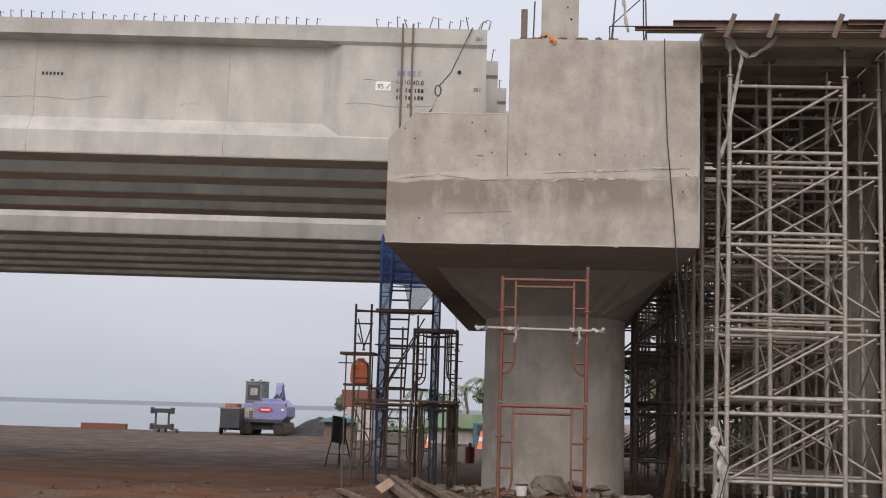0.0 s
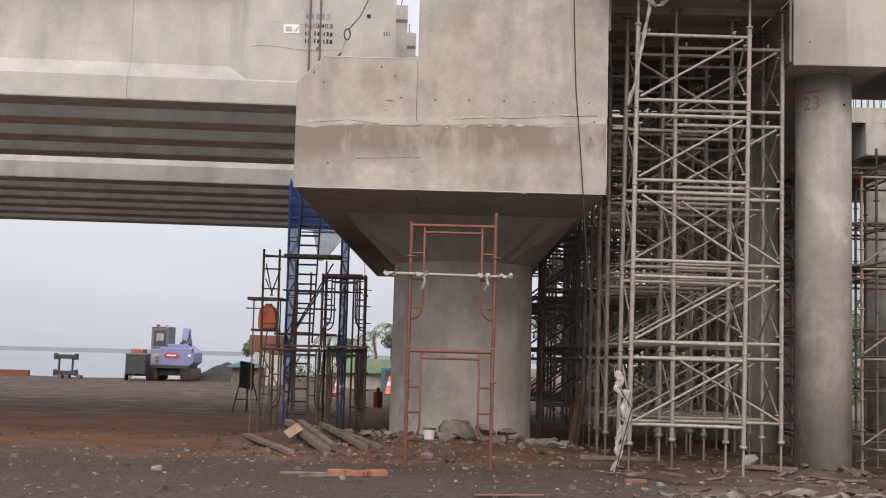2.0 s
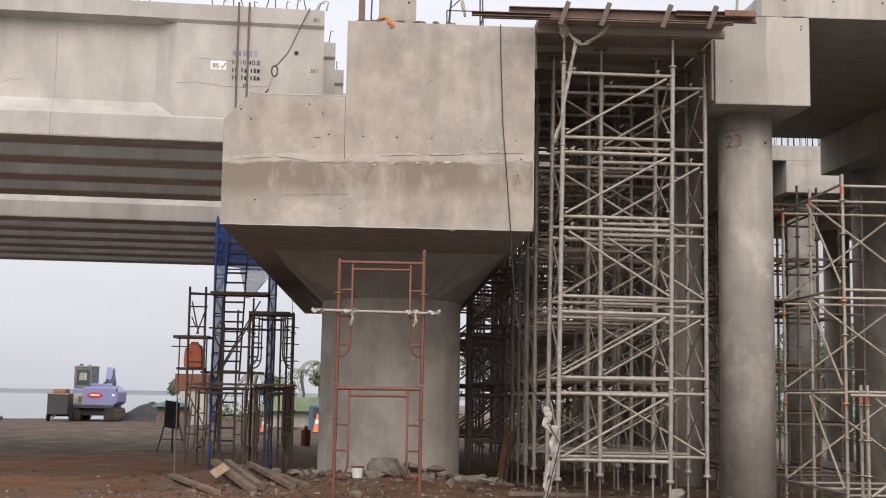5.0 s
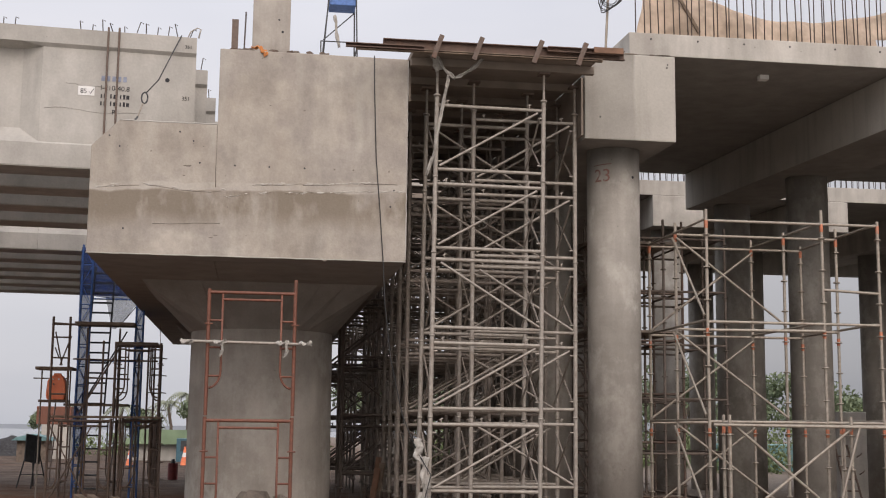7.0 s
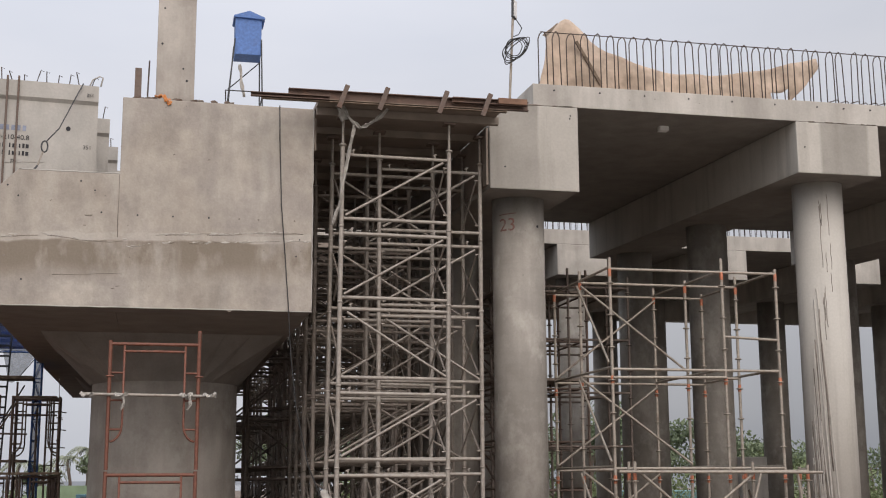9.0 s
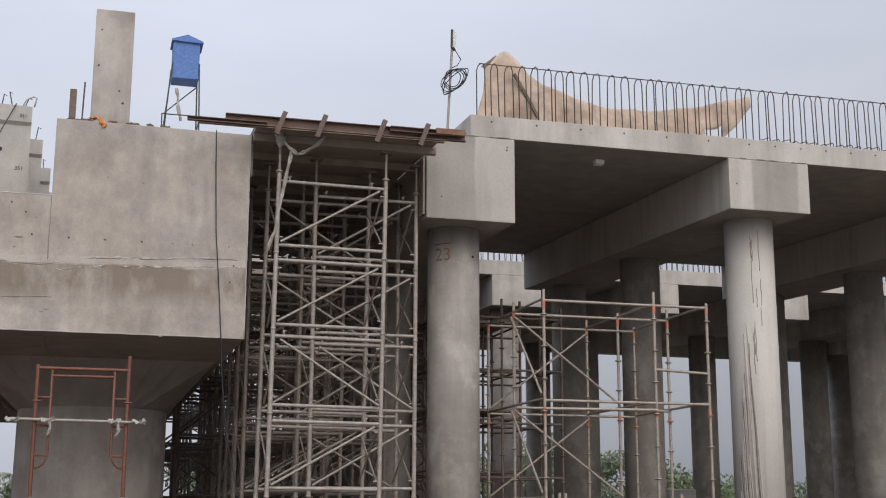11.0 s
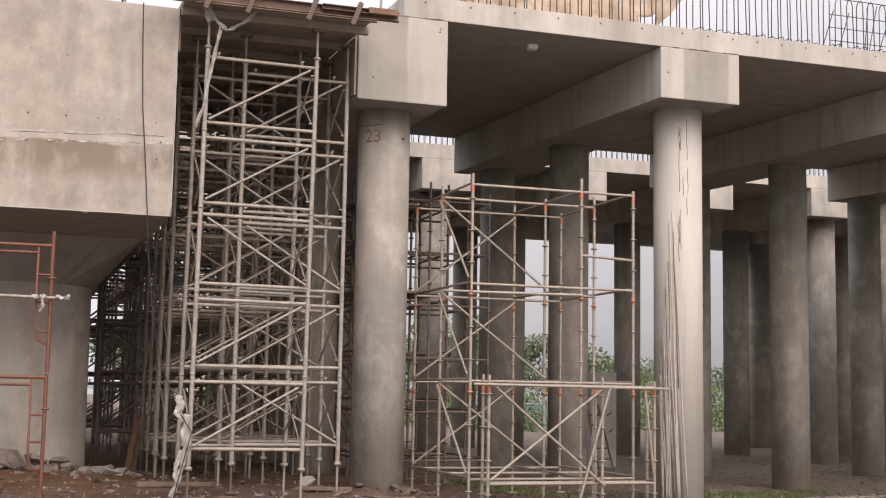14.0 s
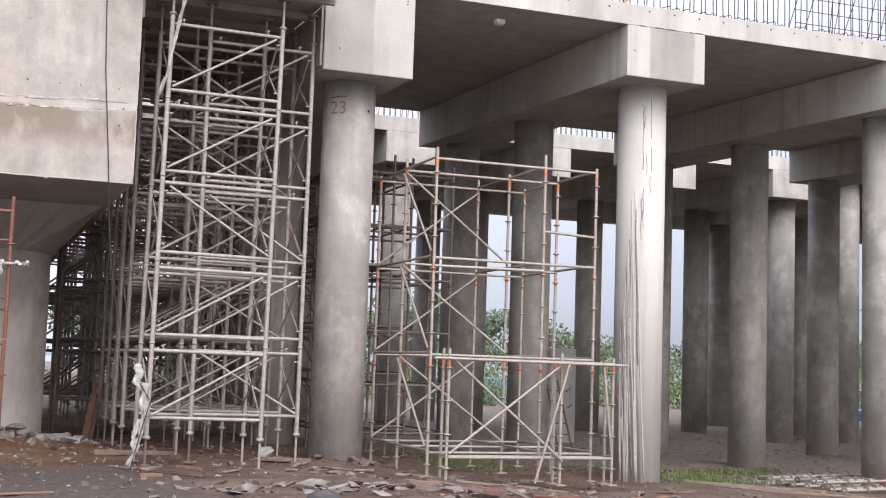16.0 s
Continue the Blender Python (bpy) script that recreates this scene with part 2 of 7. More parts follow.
M_RUNCOLUMN = run_column()
M_DECK = concrete("deck_concrete", (0.53, 0.50, 0.455), (0.43, 0.405, 0.365), (0.27, 0.245, 0.215), 0.4)
M_PIERCOL = concrete("pier_column_concrete", (0.44, 0.405, 0.362), (0.34, 0.312, 0.277), (0.24, 0.213, 0.182), 0.45, 0.5, True)
# dusty brown, darkened for towers in shade; some heaped tubes share it
M_DUSTY_SHADE = painted("dusty_brown_shaded_tube", (0.18, 0.145, 0.123), 0.75, 0.5, (0.11, 0.075, 0.055), 5.0)


def beam_head():
    """Beam concrete with two broad rain-soaked patches on its ends, and drips below the slab joint."""
    n = Nodes("rain_marked_beam_concrete")
    sep = n.t.nodes.new("ShaderNodeSeparateXYZ")
    n.link(n.pos, sep.inputs["Vector"])
    base = n.ramp(n.noise(0.8, 6), [(0.3, (0.40, 0.375, 0.335)), (0.7, (0.51, 0.48, 0.43))])
    wob = n.t.nodes.new("ShaderNodeMath")
    wob.operation = "MULTIPLY_ADD"
    n.link(n.noise(2.0, 4, (1.0, 1.0, 0.35)), wob.inputs[0])
    wob.inputs[1].default_value = 0.16
    n.link(sep.outputs["X"], wob.inputs[2])
    total = None
    for a, b in ((4.9, 5.87), (10.86, 11.72)):
        lo = n.t.nodes.new("ShaderNodeMapRange")
        hi = n.t.nodes.new("ShaderNodeMapRange")
        for node, p, q in ((lo, a, a + 0.05), (hi, b + 0.05, b)):
            node.inputs["From Min"].default_value, node.inputs["From Max"].default_value = p, q
            n.link(wob.outputs["Value"], node.inputs["Value"])
        m = n.mix(1.0, lo.outputs["Result"], hi.outputs["Result"], "MULTIPLY")
        total = m if total is None else n.mix(1.0, total, m, "LIGHTEN")
    soak = n.mix(1.0, total, n.ramp(n.noise(1.6, 5), [(0.3, 0.35), (0.65, 0.75)]), "MULTIPLY")
    c = n.mix(soak, base, (0.22, 0.205, 0.18))
    runs = n.ramp(n.noise(1.1, 5, (3.0, 3.0, 0.25)), [(0.5, 0.0), (0.68, 0.5)])
    c = n.mix(runs, c, (0.25, 0.23, 0.20))
    fine = n.noise(30, 4)
    c = n.mix(0.16, c, n.ramp(fine, [(0.3, 0.36), (0.7, 0.66)]), "OVERLAY")
    n.bump(n.mix(0.5, fine, n.noise(5, 6)), 0.35, 0.012)
    return n.done(c, 0.9)


M_BEAM = beam_head()
M_SMEAR = plain("cement_smear", (0.44, 0.41, 0.37), 0.9, 0.0, 0.15)
M_GALV = painted("weathered_pale_scaffold_tube", (0.37, 0.332, 0.29), 0.6, 0.35, (0.20, 0.14, 0.10), 5.0, 0.15)
# darker copy of the pale tube, carrying the shade on the rear towers
M_GALV_DARK = painted("dull_shaded_scaffold_tube", (0.29, 0.25, 0.215), 0.65, 0.5, (0.09, 0.06, 0.045), 5.0)
M_RING = painted("grey_ringlock_tube", (0.38, 0.335, 0.28), 0.55, 0.4, (0.20, 0.13, 0.10), 6.0, 0.2)
M_ORANGE = painted("orange_marking_paint", (0.56, 0.19, 0.10), 0.6, 0.6, (0.33, 0.28, 0.25), 14.0)
M_RUST = painted("red_oxide_frame_paint", (0.19, 0.07, 0.043), 0.6, 0.85, (0.10, 0.055, 0.038), 6.0)
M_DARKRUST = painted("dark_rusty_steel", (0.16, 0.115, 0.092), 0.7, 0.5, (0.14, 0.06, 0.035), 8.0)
M_REBAR = painted("rusty_rebar", (0.075, 0.055, 0.048), 0.7, 0.5, (0.13, 0.065, 0.04), 12.0)
M_FORM = plain("dark_formwork_plywood", (0.25, 0.205, 0.17), 0.8, 0.0, 0.15, 3.0)
M_FORMEDGE = painted("brown_steel_formwork_beam", (0.13, 0.08, 0.06), 0.7, 0.5, (0.22, 0.11, 0.06), 4.0)
M_WOOD = plain("weathered_plank", (0.19, 0.14, 0.103), 0.85, 0.0, 0.35, 6.0)
M_NEWWOOD = plain("raw_orange_timber", (0.20, 0.11, 0.07), 0.8, 0.0, 0.25, 6.0)
M_BLUEBOX = painted("light_blue_sheet_paint", (0.085, 0.19, 0.47), 0.6, 0.1)
M_BLUE = painted("blue_paint", (0.045, 0.125, 0.36), 0.5, 0.15)


def net_material(name, color, cover):
    """Woven netting: the weave covers part of the surface, and the rest lets the view through."""
    m = plain(name, color, 0.8, 0.0, 0.3, 12.0)
    t = m.node_tree
    clear = t.nodes.new("ShaderNodeBsdfTransparent")
    mix = t.nodes.new("ShaderNodeMixShader")
    mix.inputs["Fac"].default_value = cover
    glow = t.nodes.new("ShaderNodeBsdfTranslucent")
    glow.inputs["Color"].default_value = (*color, 1)
    weave = t.nodes.new("ShaderNodeMixShader")
    t.links.new(t.nodes["Principled BSDF"].outputs["BSDF"], weave.inputs[1])
    t.links.new(glow.outputs["BSDF"], weave.inputs[2])
    t.links.new(clear.outputs["BSDF"], mix.inputs[1])
    t.links.new(weave.outputs["Shader"], mix.inputs[2])
    t.links.new(mix.outputs["Shader"], t.nodes["Material Output"].inputs["Surface"])
    return m


M_BLUENET = net_material("blue_safety_net", (0.06, 0.15, 0.45), 0.5)
M_PALENET = net_material("thin_pale_plastic_sheet", (0.42, 0.46, 0.55), 0.4)
# smooth concrete for undersides, with their shade put into its colour
M_SOFFIT = concrete("smooth_shaded_soffit_concrete", (0.31, 0.288, 0.262), (0.265, 0.246, 0.224), (0.22, 0.2, 0.178), 0.3, 0.15)
M_TARP = plain("tan_geotextile_sheet", (0.49, 0.385, 0.30), 0.95, 0.0, 0.3, 4.0)
M_RAG = plain("grey_white_rag", (0.38, 0.36, 0.33), 0.95, 0.0, 0.25, 14.0)
M_RAG_DIRTY = plain("dirty_plastic_sheet", (0.36, 0.34, 0.31), 0.9, 0.0, 0.35, 10.0)
M_ROPE = plain("black_cable", (0.02, 0.02, 0.02), 0.6)
M_ORANGEPLASTIC = plain("orange_plastic", (0.95, 0.25, 0.11), 0.45, 0.0, 0.1)
M_VIOLET = painted("violet_blue_machine_paint", (0.24, 0.25, 0.45), 0.4, 0.1)
M_DARK = plain("dark_machine_steel", (0.04, 0.042, 0.045), 0.55, 0.0, 0.3)
M_GLASS = plain("dusty_cab_glass", (0.06, 0.07, 0.075), 0.15, 0.0, 0.1)
M_RED = plain("red_mark", (0.17, 0.055, 0.05), 0.6)
M_FADED = painted("faded_red_hand_paint", (0.25, 0.125, 0.105), 0.8, 0.9, (0.33, 0.29, 0.26), 16.0)
M_WHITE = plain("white_paint", (0.75, 0.74, 0.72), 0.6, 0.0, 0.08)
M_BLACK = plain("black_stencil", (0.03, 0.03, 0.035), 0.8)
M_STONE = plain("broken_concrete", (0.21, 0.18, 0.152), 0.95, 0.0, 0.45, 5.0)
M_DUSTSTONE = plain("mud_caked_stone", (0.165, 0.13, 0.104), 0.95, 0.0, 0.4, 5.0)
M_CLOD = plain("soil_clod", (0.12, 0.09, 0.07), 0.95, 0.0, 0.4, 6.0)
M_BRICK = plain("red_brick", (0.34, 0.14, 0.085), 0.9, 0.0, 0.3, 9.0)
M_TEAL = plain("teal_sheet", (0.12, 0.23, 0.235), 0.7, 0.0, 0.2, 2.0)
M_GREENROOF = plain("green_roof_sheet", (0.20, 0.28, 0.17), 0.7, 0.0, 0.2, 1.0)
M_TREE = leafy("tree_leaves", (0.10, 0.135, 0.075), (0.16, 0.20, 0.115))
# haze over the palms is put into this paler, greyer green
M_PALM = leafy("hazed_palm_fronds", (0.17, 0.19, 0.14), (0.25, 0.27, 0.19))
M_SHRUB = leafy("shrub_leaves", (0.10, 0.135, 0.06), (0.165, 0.21, 0.095))
M_GRASS = leafy("grass_blades", (0.08, 0.105, 0.035), (0.145, 0.18, 0.065))
M_BARK = plain("bark", (0.13, 0.10, 0.08), 0.9, 0.0, 0.3)


def ground_material():
    n = Nodes("churned_soil")
    sep = n.t.nodes.new("ShaderNodeSeparateXYZ")
    n.link(n.pos, sep.inputs["Vector"])
    base = n.ramp(n.noise(0.55, 8, rough=0.65), [(0.28, (0.058, 0.043, 0.034)), (0.5, (0.112, 0.075, 0.055)), (0.66, (0.138, 0.096, 0.073)), (0.8, (0.17, 0.13, 0.105))])
    # a strip of red laterite trodden along the haul track
    band = n.ramp(n.noise(0.35, 6, (0.6, 1.0, 1.0), 0.65), [(0.36, 0.05), (0.6, 0.85)])
    reach = n.t.nodes.new("ShaderNodeMapRange")
    reach.interpolation_type = "SMOOTHSTEP"
    for key, v in (("From Min", 18.0), ("From Max", 20.8)):
        reach.inputs[key].default_value = v
    n.link(sep.outputs["Y"], reach.inputs["Value"])
    far = n.t.nodes.new("ShaderNodeMapRange")
    far.interpolation_type = "SMOOTHSTEP"
    for key, v in (("From Min", 42.0), ("From Max", 27.0)):
        far.inputs[key].default_value = v
    n.link(sep.outputs["Y"], far.inputs["Value"])
    zone = n.mix(1.0, reach.outputs["Result"], far.outputs["Result"], "MULTIPLY")
    side = n.t.nodes.new("ShaderNodeMapRange")
    side.interpolation_type = "SMOOTHSTEP"
    for key, v in (("From Min", 3.0), ("From Max", -2.0), ("To Min", 0.35)):
        side.inputs[key].default_value = v
    n.link(sep.outputs["X"], side.inputs["Value"])
    zone = n.mix(1.0, zone, side.outputs["Result"], "MULTIPLY")
    stony = n.t.nodes.new("ShaderNodeMapRange")
    stony.interpolation_type = "SMOOTHSTEP"
    for key, v in (("From Min", 7.0), ("From Max", 12.5)):
        stony.inputs[key].default_value = v
    n.link(sep.outputs["X"], stony.inputs["Value"])
    back = n.t.nodes.new("ShaderNodeMapRange")
    back.interpolation_type = "SMOOTHSTEP"
    for key, v in (("From Min", 20.5), ("From Max", 24.0)):
        back.inputs[key].default_value = v
    n.link(sep.outputs["Y"], back.inputs["Value"])
    gravelled = n.mix(1.0, stony.outputs["Result"], back.outputs["Result"], "MULTIPLY")
    c = n.mix(n.mix(1.0, band, zone, "MULTIPLY"), base, (0.25, 0.105, 0.047))
    c = n.mix(gravelled, c, n.ramp(n.noise(4.0, 7, rough=0.7), [(0.3, (0.135, 0.108, 0.088)), (0.7, (0.255, 0.212, 0.175))]))
    # the wheel-packed yard further back is darker and wetter
    yard = n.t.nodes.new("ShaderNodeMapRange")
    yard.interpolation_type = "SMOOTHSTEP"
    for key, v in (("From Min", 27.0), ("From Max", 40.0)):
        yard.inputs[key].default_value = v
    n.link(sep.outputs["Y"], yard.inputs["Value"])
    open_side = n.t.nodes.new("ShaderNodeMapRange")
    for key, v in (("From Min", 4.0), ("From Max", -1.0)):
        open_side.inputs[key].default_value = v
    n.link(sep.outputs["X"], open_side.inputs["Value"])
    packed = n.ramp(n.noise(0.22, 6, (0.5, 1.0, 1.0), 0.65), [(0.35, (0.058, 0.042, 0.034)), (0.55, (0.082, 0.058, 0.046)), (0.7, (0.115, 0.068, 0.046))])
    c = n.mix(n.mix(1.0, n.mix(1.0, yard.outputs["Result"], open_side.outputs["Result"], "MULTIPLY"), (0.85, 0.85, 0.85), "MULTIPLY"), c, packed)
    grit = n.ramp(n.voronoi(9.0), [(0.08, 1.35), (0.16, 0.97)])
    c = n.mix(0.7, c, grit, "MULTIPLY")
    c = n.mix(0.8, c, n.ramp(n.noise(22, 6, rough=0.7), [(0.25, 0.15), (0.75, 0.85)]), "OVERLAY")
    # crushed dark stone spread in front, ending along a wandering edge
    near = None
    for axis, lo, hi in (("Y", 20.2, 17.6), ("X", 3.3, 2.1)):
        wander = n.t.nodes.new("ShaderNodeMath")
        wander.operation = "MULTIPLY_ADD"
        n.link(n.noise(0.7, 4), wander.inputs[0])
        wander.inputs[1].default_value = 1.2
        n.link(sep.outputs[axis], wander.inputs[2])
        m = n.t.nodes.new("ShaderNodeMapRange")
        m.interpolation_type = "SMOOTHSTEP"
        m.inputs["From Min"].default_value, m.inputs["From Max"].default_value = lo + 0.6, hi + 0.6
        n.link(wander.outputs["Value"], m.inputs["Value"])
        near = m.outputs["Result"] if near is None else n.mix(1.0, near, m.outputs["Result"], "MULTIPLY")
    patch = n.ramp(n.noise(0.45, 6, rough=0.65), [(0.34, 0.5), (0.54, 1.0)])
    crushed = n.mix(1.0, (0.088, 0.068, 0.057), n.ramp(n.noise(11, 7, rough=0.75), [(0.3, 0.5), (0.7, 1.6)]), "MULTIPLY")
    c = n.mix(n.mix(1.0, near, patch, "MULTIPLY"), c, crushed)
    # dry trodden soil, paler in drifts among the scaffold feet
    drift = n.ramp(n.noise(0.9, 6, (1.0, 1.4, 1.0), 0.65), [(0.46, 0.0), (0.62, 0.6)])
    c = n.mix(n.mix(1.0, drift, n.mix(1.0, (1.0, 1.0, 1.0), near, "SUBTRACT"), "MULTIPLY"), c, (0.19, 0.148, 0.118))
    # pale ground out of view, added to bounce light up onto the undersides
    bounce = n.t.nodes.new("ShaderNodeMapRange")
    bounce.interpolation_type = "SMOOTHSTEP"
    for key, v in (("From Min", 11.5), ("From Max", 8.0)):
        bounce.inputs[key].default_value = v
    n.link(sep.outputs["Y"], bounce.inputs["Value"])
    c = n.mix(bounce.outputs["Result"], c, n.ramp(n.noise(3, 6), [(0.3, (0.29, 0.268, 0.235)), (0.7, (0.41, 0.382, 0.34))]))
    n.bump(n.mix(0.5, n.noise(14, 7, rough=0.7), n.noise(3.0, 7, rough=0.65)), 1.0, 0.07)
    n.b.inputs["Specular IOR Level"].default_value = 0.12
    return n.done(c, 0.97)


def water_material():
    n = Nodes("calm_grey_sea")
    n.bump(n.noise(0.25, 4, (1, 3, 1)), 0.08, 0.1)
    n.b.inputs["IOR"].default_value = 1.33
    return n.done((0.10, 0.115, 0.13), 0.12)


M_SOIL = ground_material()
M_WATER = water_material()

# ---- building helpers ----
def chain(ob):
    """The world matrix of an object from its own and its parents' matrices."""
    m = ob.matrix_basis.copy()
    while ob.parent:
        m = ob.parent.matrix_basis @ ob.matrix_parent_inverse @ m
        ob = ob.parent
    return m


def under(ob, parent):
    ob.parent = parent
    if parent:
        ob.matrix_parent_inverse = chain(parent).inverted()
    return ob


def mesh_of(name, verts, faces, material, smooth=False):
    me = bpy.data.meshes.new(name)
    me.from_pydata([tuple(v) for v in verts], [], faces)
    me.update()
    if smooth:
        me.polygons.foreach_set("use_smooth", [True] * len(me.polygons))
    if material:
        me.materials.append(material)
    return me


def put(name, verts, faces, material, parent=None, smooth=False, label=""):
    ob = under(new(name, mesh_of(name, verts, faces, material, smooth)), parent)
    return tagged(ob, label=label) if label else ob


def part(name, bm, material, parent=None, label="", smooth=False):
    me = bpy.data.meshes.new(name)
    bmesh.ops.recalc_face_normals(bm, faces=bm.faces)
    bm.to_mesh(me)
    bm.free()
    me.materials.append(material)
    if smooth:
        me.polygons.foreach_set("use_smooth", [True] * len(me.polygons))
    ob = under(new(name, me), parent)
    return tagged(ob, label=label) if label else ob


def thing(name, at, label, category, group="", kind=""):
    ob = new(name)
    ob.empty_display_size = 0.1
    ob.matrix_basis = Matrix.Translation(at)
    return tagged(ob, label, category, group, kind)


def box_bm(x0, x1, y0, y1, z0, z1, bevel=0.0, bm=None):
    bm = bm or bmesh.new()
    m = Matrix.Translation(((x0 + x1) / 2, (y0 + y1) / 2, (z0 + z1) / 2)) @ Matrix.Diagonal((x1 - x0, y1 - y0, z1 - z0, 1))
    r = bmesh.ops.create_cube(bm, size=1.0, matrix=m)
    if bevel:
        edges = list({e for v in r["verts"] for e in v.link_edges})
        bmesh.ops.bevel(bm, geom=edges, offset=bevel, segments=2, affect="EDGES", profile=0.6)
    return bm


def box(name, x0, x1, y0, y1, z0, z1, material, parent=None, bevel=0.0, label=""):
    return part(name, box_bm(x0, x1, y0, y1, z0, z1, bevel), material, parent, label)


def prism_bm(outline, y0, y1, bevel=0.0):
    """A prism with an outline in x and z, from y0 to y1."""
    bm = bmesh.new()
    f = bm.faces.new([bm.verts.new((x, y0, z)) for x, z in outline])
    r = bmesh.ops.extrude_face_region(bm, geom=[f])
    bmesh.ops.translate(bm, vec=(0, y1 - y0, 0), verts=[g for g in r["geom"] if isinstance(g, bmesh.types.BMVert)])
    bmesh.ops.recalc_face_normals(bm, faces=bm.faces)
    if bevel:
        bmesh.ops.bevel(bm, geom=list(bm.edges), offset=bevel, segments=2, affect="EDGES", profile=0.6)
    return bm


UNIT = {}


def unit_tube(material, sides=8):
    """A capped tube of radius 1 and length 1 along z, one mesh for each material."""
    key = (material.name, sides)
    if key not in UNIT:
        v = [(math.cos(2 * math.pi * k / sides), math.sin(2 * math.pi * k / sides), z) for z in (0, 1) for k in range(sides)]
        f = [(k, (k + 1) % sides, sides + (k + 1) % sides, sides + k) for k in range(sides)]
        f += [tuple(range(sides - 1, -1, -1)), tuple(range(sides, 2 * sides))]
        me = mesh_of("tube", v, f, material)
        me.polygons.foreach_set("use_smooth", [len(p.vertices) == 4 for p in me.polygons])
        UNIT[key] = me
    return UNIT[key]


def tube(name, a, b, r, material, parent=None, sides=8):
    a, b = Vector(a), Vector(b)
    d = b - a
    ob = new(name, unit_tube(material, sides))
    under(ob, parent)
    ob.matrix_basis = Matrix.Translation(a) @ d.to_track_quat("Z", "Y").to_matrix().to_4x4() @ Matrix.Diagonal((r, r, d.length, 1))
    return ob


def unit_block(material):
    key = (material.name, "block")
    if key not in UNIT:
        bm = box_bm(-0.5, 0.5, -0.5, 0.5, -0.5, 0.5)
        me = bpy.data.meshes.new("block")
        bm.to_mesh(me)
        bm.free()
        me.materials.append(material)
        UNIT[key] = me
    return UNIT[key]


def bent(name, points, r, material, parent=None, label="", cyclic=False, res=2):
    """A bent bar or hose along points, as a mesh swept round them."""
    pts = [Vector(p) for p in points]
    sides = 6
    verts, faces = [], []
    up = None
    for k, p in enumerate(pts):
        a, b = pts[max(0, k - 1)], pts[min(len(pts) - 1, k + 1)]
        d = (b - a).normalized()
        if up is None:
            up = d.orthogonal().normalized()
        up = (up - d * up.dot(d)).normalized()
        side = d.cross(up)
        for s in range(sides):
            w = 2 * math.pi * s / sides
            verts.append(p + r * (math.cos(w) * up + math.sin(w) * side))
    for k in range(len(pts) - 1):
        for s in range(sides):
            i, j = k * sides + s, k * sides + (s + 1) % sides
            faces.append((i, j, j + sides, i + sides))
    faces.append(tuple(range(sides - 1, -1, -1)))
    faces.append(tuple(range(len(verts) - sides, len(verts))))
    return put(name, verts, faces, material, parent, True, label)


def text_on(name, words, size, m, material, parent=None):
    """Flat lettering turned into a mesh at the pose m."""
    cu = bpy.data.curves.new(name, "FONT")
    cu.body, cu.size, cu.extrude = words, size, 0.001
    tmp = bpy.data.objects.new("lettering", cu)
    me = bpy.data.meshes.new_from_object(tmp)
    bpy.data.objects.remove(tmp)
    me.materials.clear()
    me.materials.append(material)
    ob = under(new(name, me), parent)
    ob.matrix_basis = m
    return ob


CHUNKS = {}


def chunk_mesh(k, material):
    key = (k, material.name)
    if key not in CHUNKS:
        rng = random.Random(100 + k)
        bm = bmesh.new()
        for _ in range(11):
            v = Vector((rng.gauss(0, 1), rng.gauss(0, 1), rng.gauss(0, 1))).normalized()
            bm.verts.new(v * rng.uniform(0.75, 1.0))
        r = bmesh.ops.convex_hull(bm, input=bm.verts)
        bmesh.ops.recalc_face_normals(bm, faces=bm.faces)
        me = bpy.data.meshes.new("chunk")
        bm.to_mesh(me)
        bm.free()
        me.materials.append(material)
        CHUNKS[key] = me
    return CHUNKS[key]


def smooth_step(a, b, v):
    u = min(1.0, max(0.0, (v - a) / (b - a)))
    return u * u * (3 - 2 * u)


def shore(x):
    """The y at which the land ends: the sea lies behind the yard, trees stand on the land further along."""
    return 77.0 + 0.6 * math.sin(x * 0.35) + 260 * smooth_step(-15.0, -7.0, x)


def ground_z(x, y):
    z = -0.30 * smooth_step(4.0, 10.5, x) - 0.13 * smooth_step(10.5, 17.0, x)
    z += 0.30 * math.exp(-((x - 0.1) ** 2 + (y - 22.6) ** 2) / 2.6) + 0.10 * math.exp(-((x - 5.6) ** 2 + (y - 19.4) ** 2) / 0.7)
    z += 0.05 * noise.noise((x * 0.35, y * 0.35, 0.0)) + 0.03 * noise.noise((x * 1.3, y * 1.3, 4.0)) * (1 if y < 60 else 0)
    if 12 < y < 26:
        z += 0.016 * noise.noise((x * 3.1, y * 3.1, 9.0)) + 0.010 * noise.noise((x * 6.5, y * 6.5, 2.0))
    z += 0.24 * math.exp(-((x + 2.9) ** 2 / 1.6 + (y - 23.0) ** 2 / 1.0))
    if y > 30:
        z *= 1.0 - smooth_step(30, 60, y) * 0.5
    s = shore(x)
    z -= 3.2 * smooth_step(s - 0.5, s + 2.5, y)
    return z


# ---- ground, sea ----
def steps(*runs):
    out = []
    for a, b, d in runs:
        n = max(1, round((b - a) / d))
        out += [a + (b - a) * k / n for k in range(n)]
    return out + [runs[-1][1]]


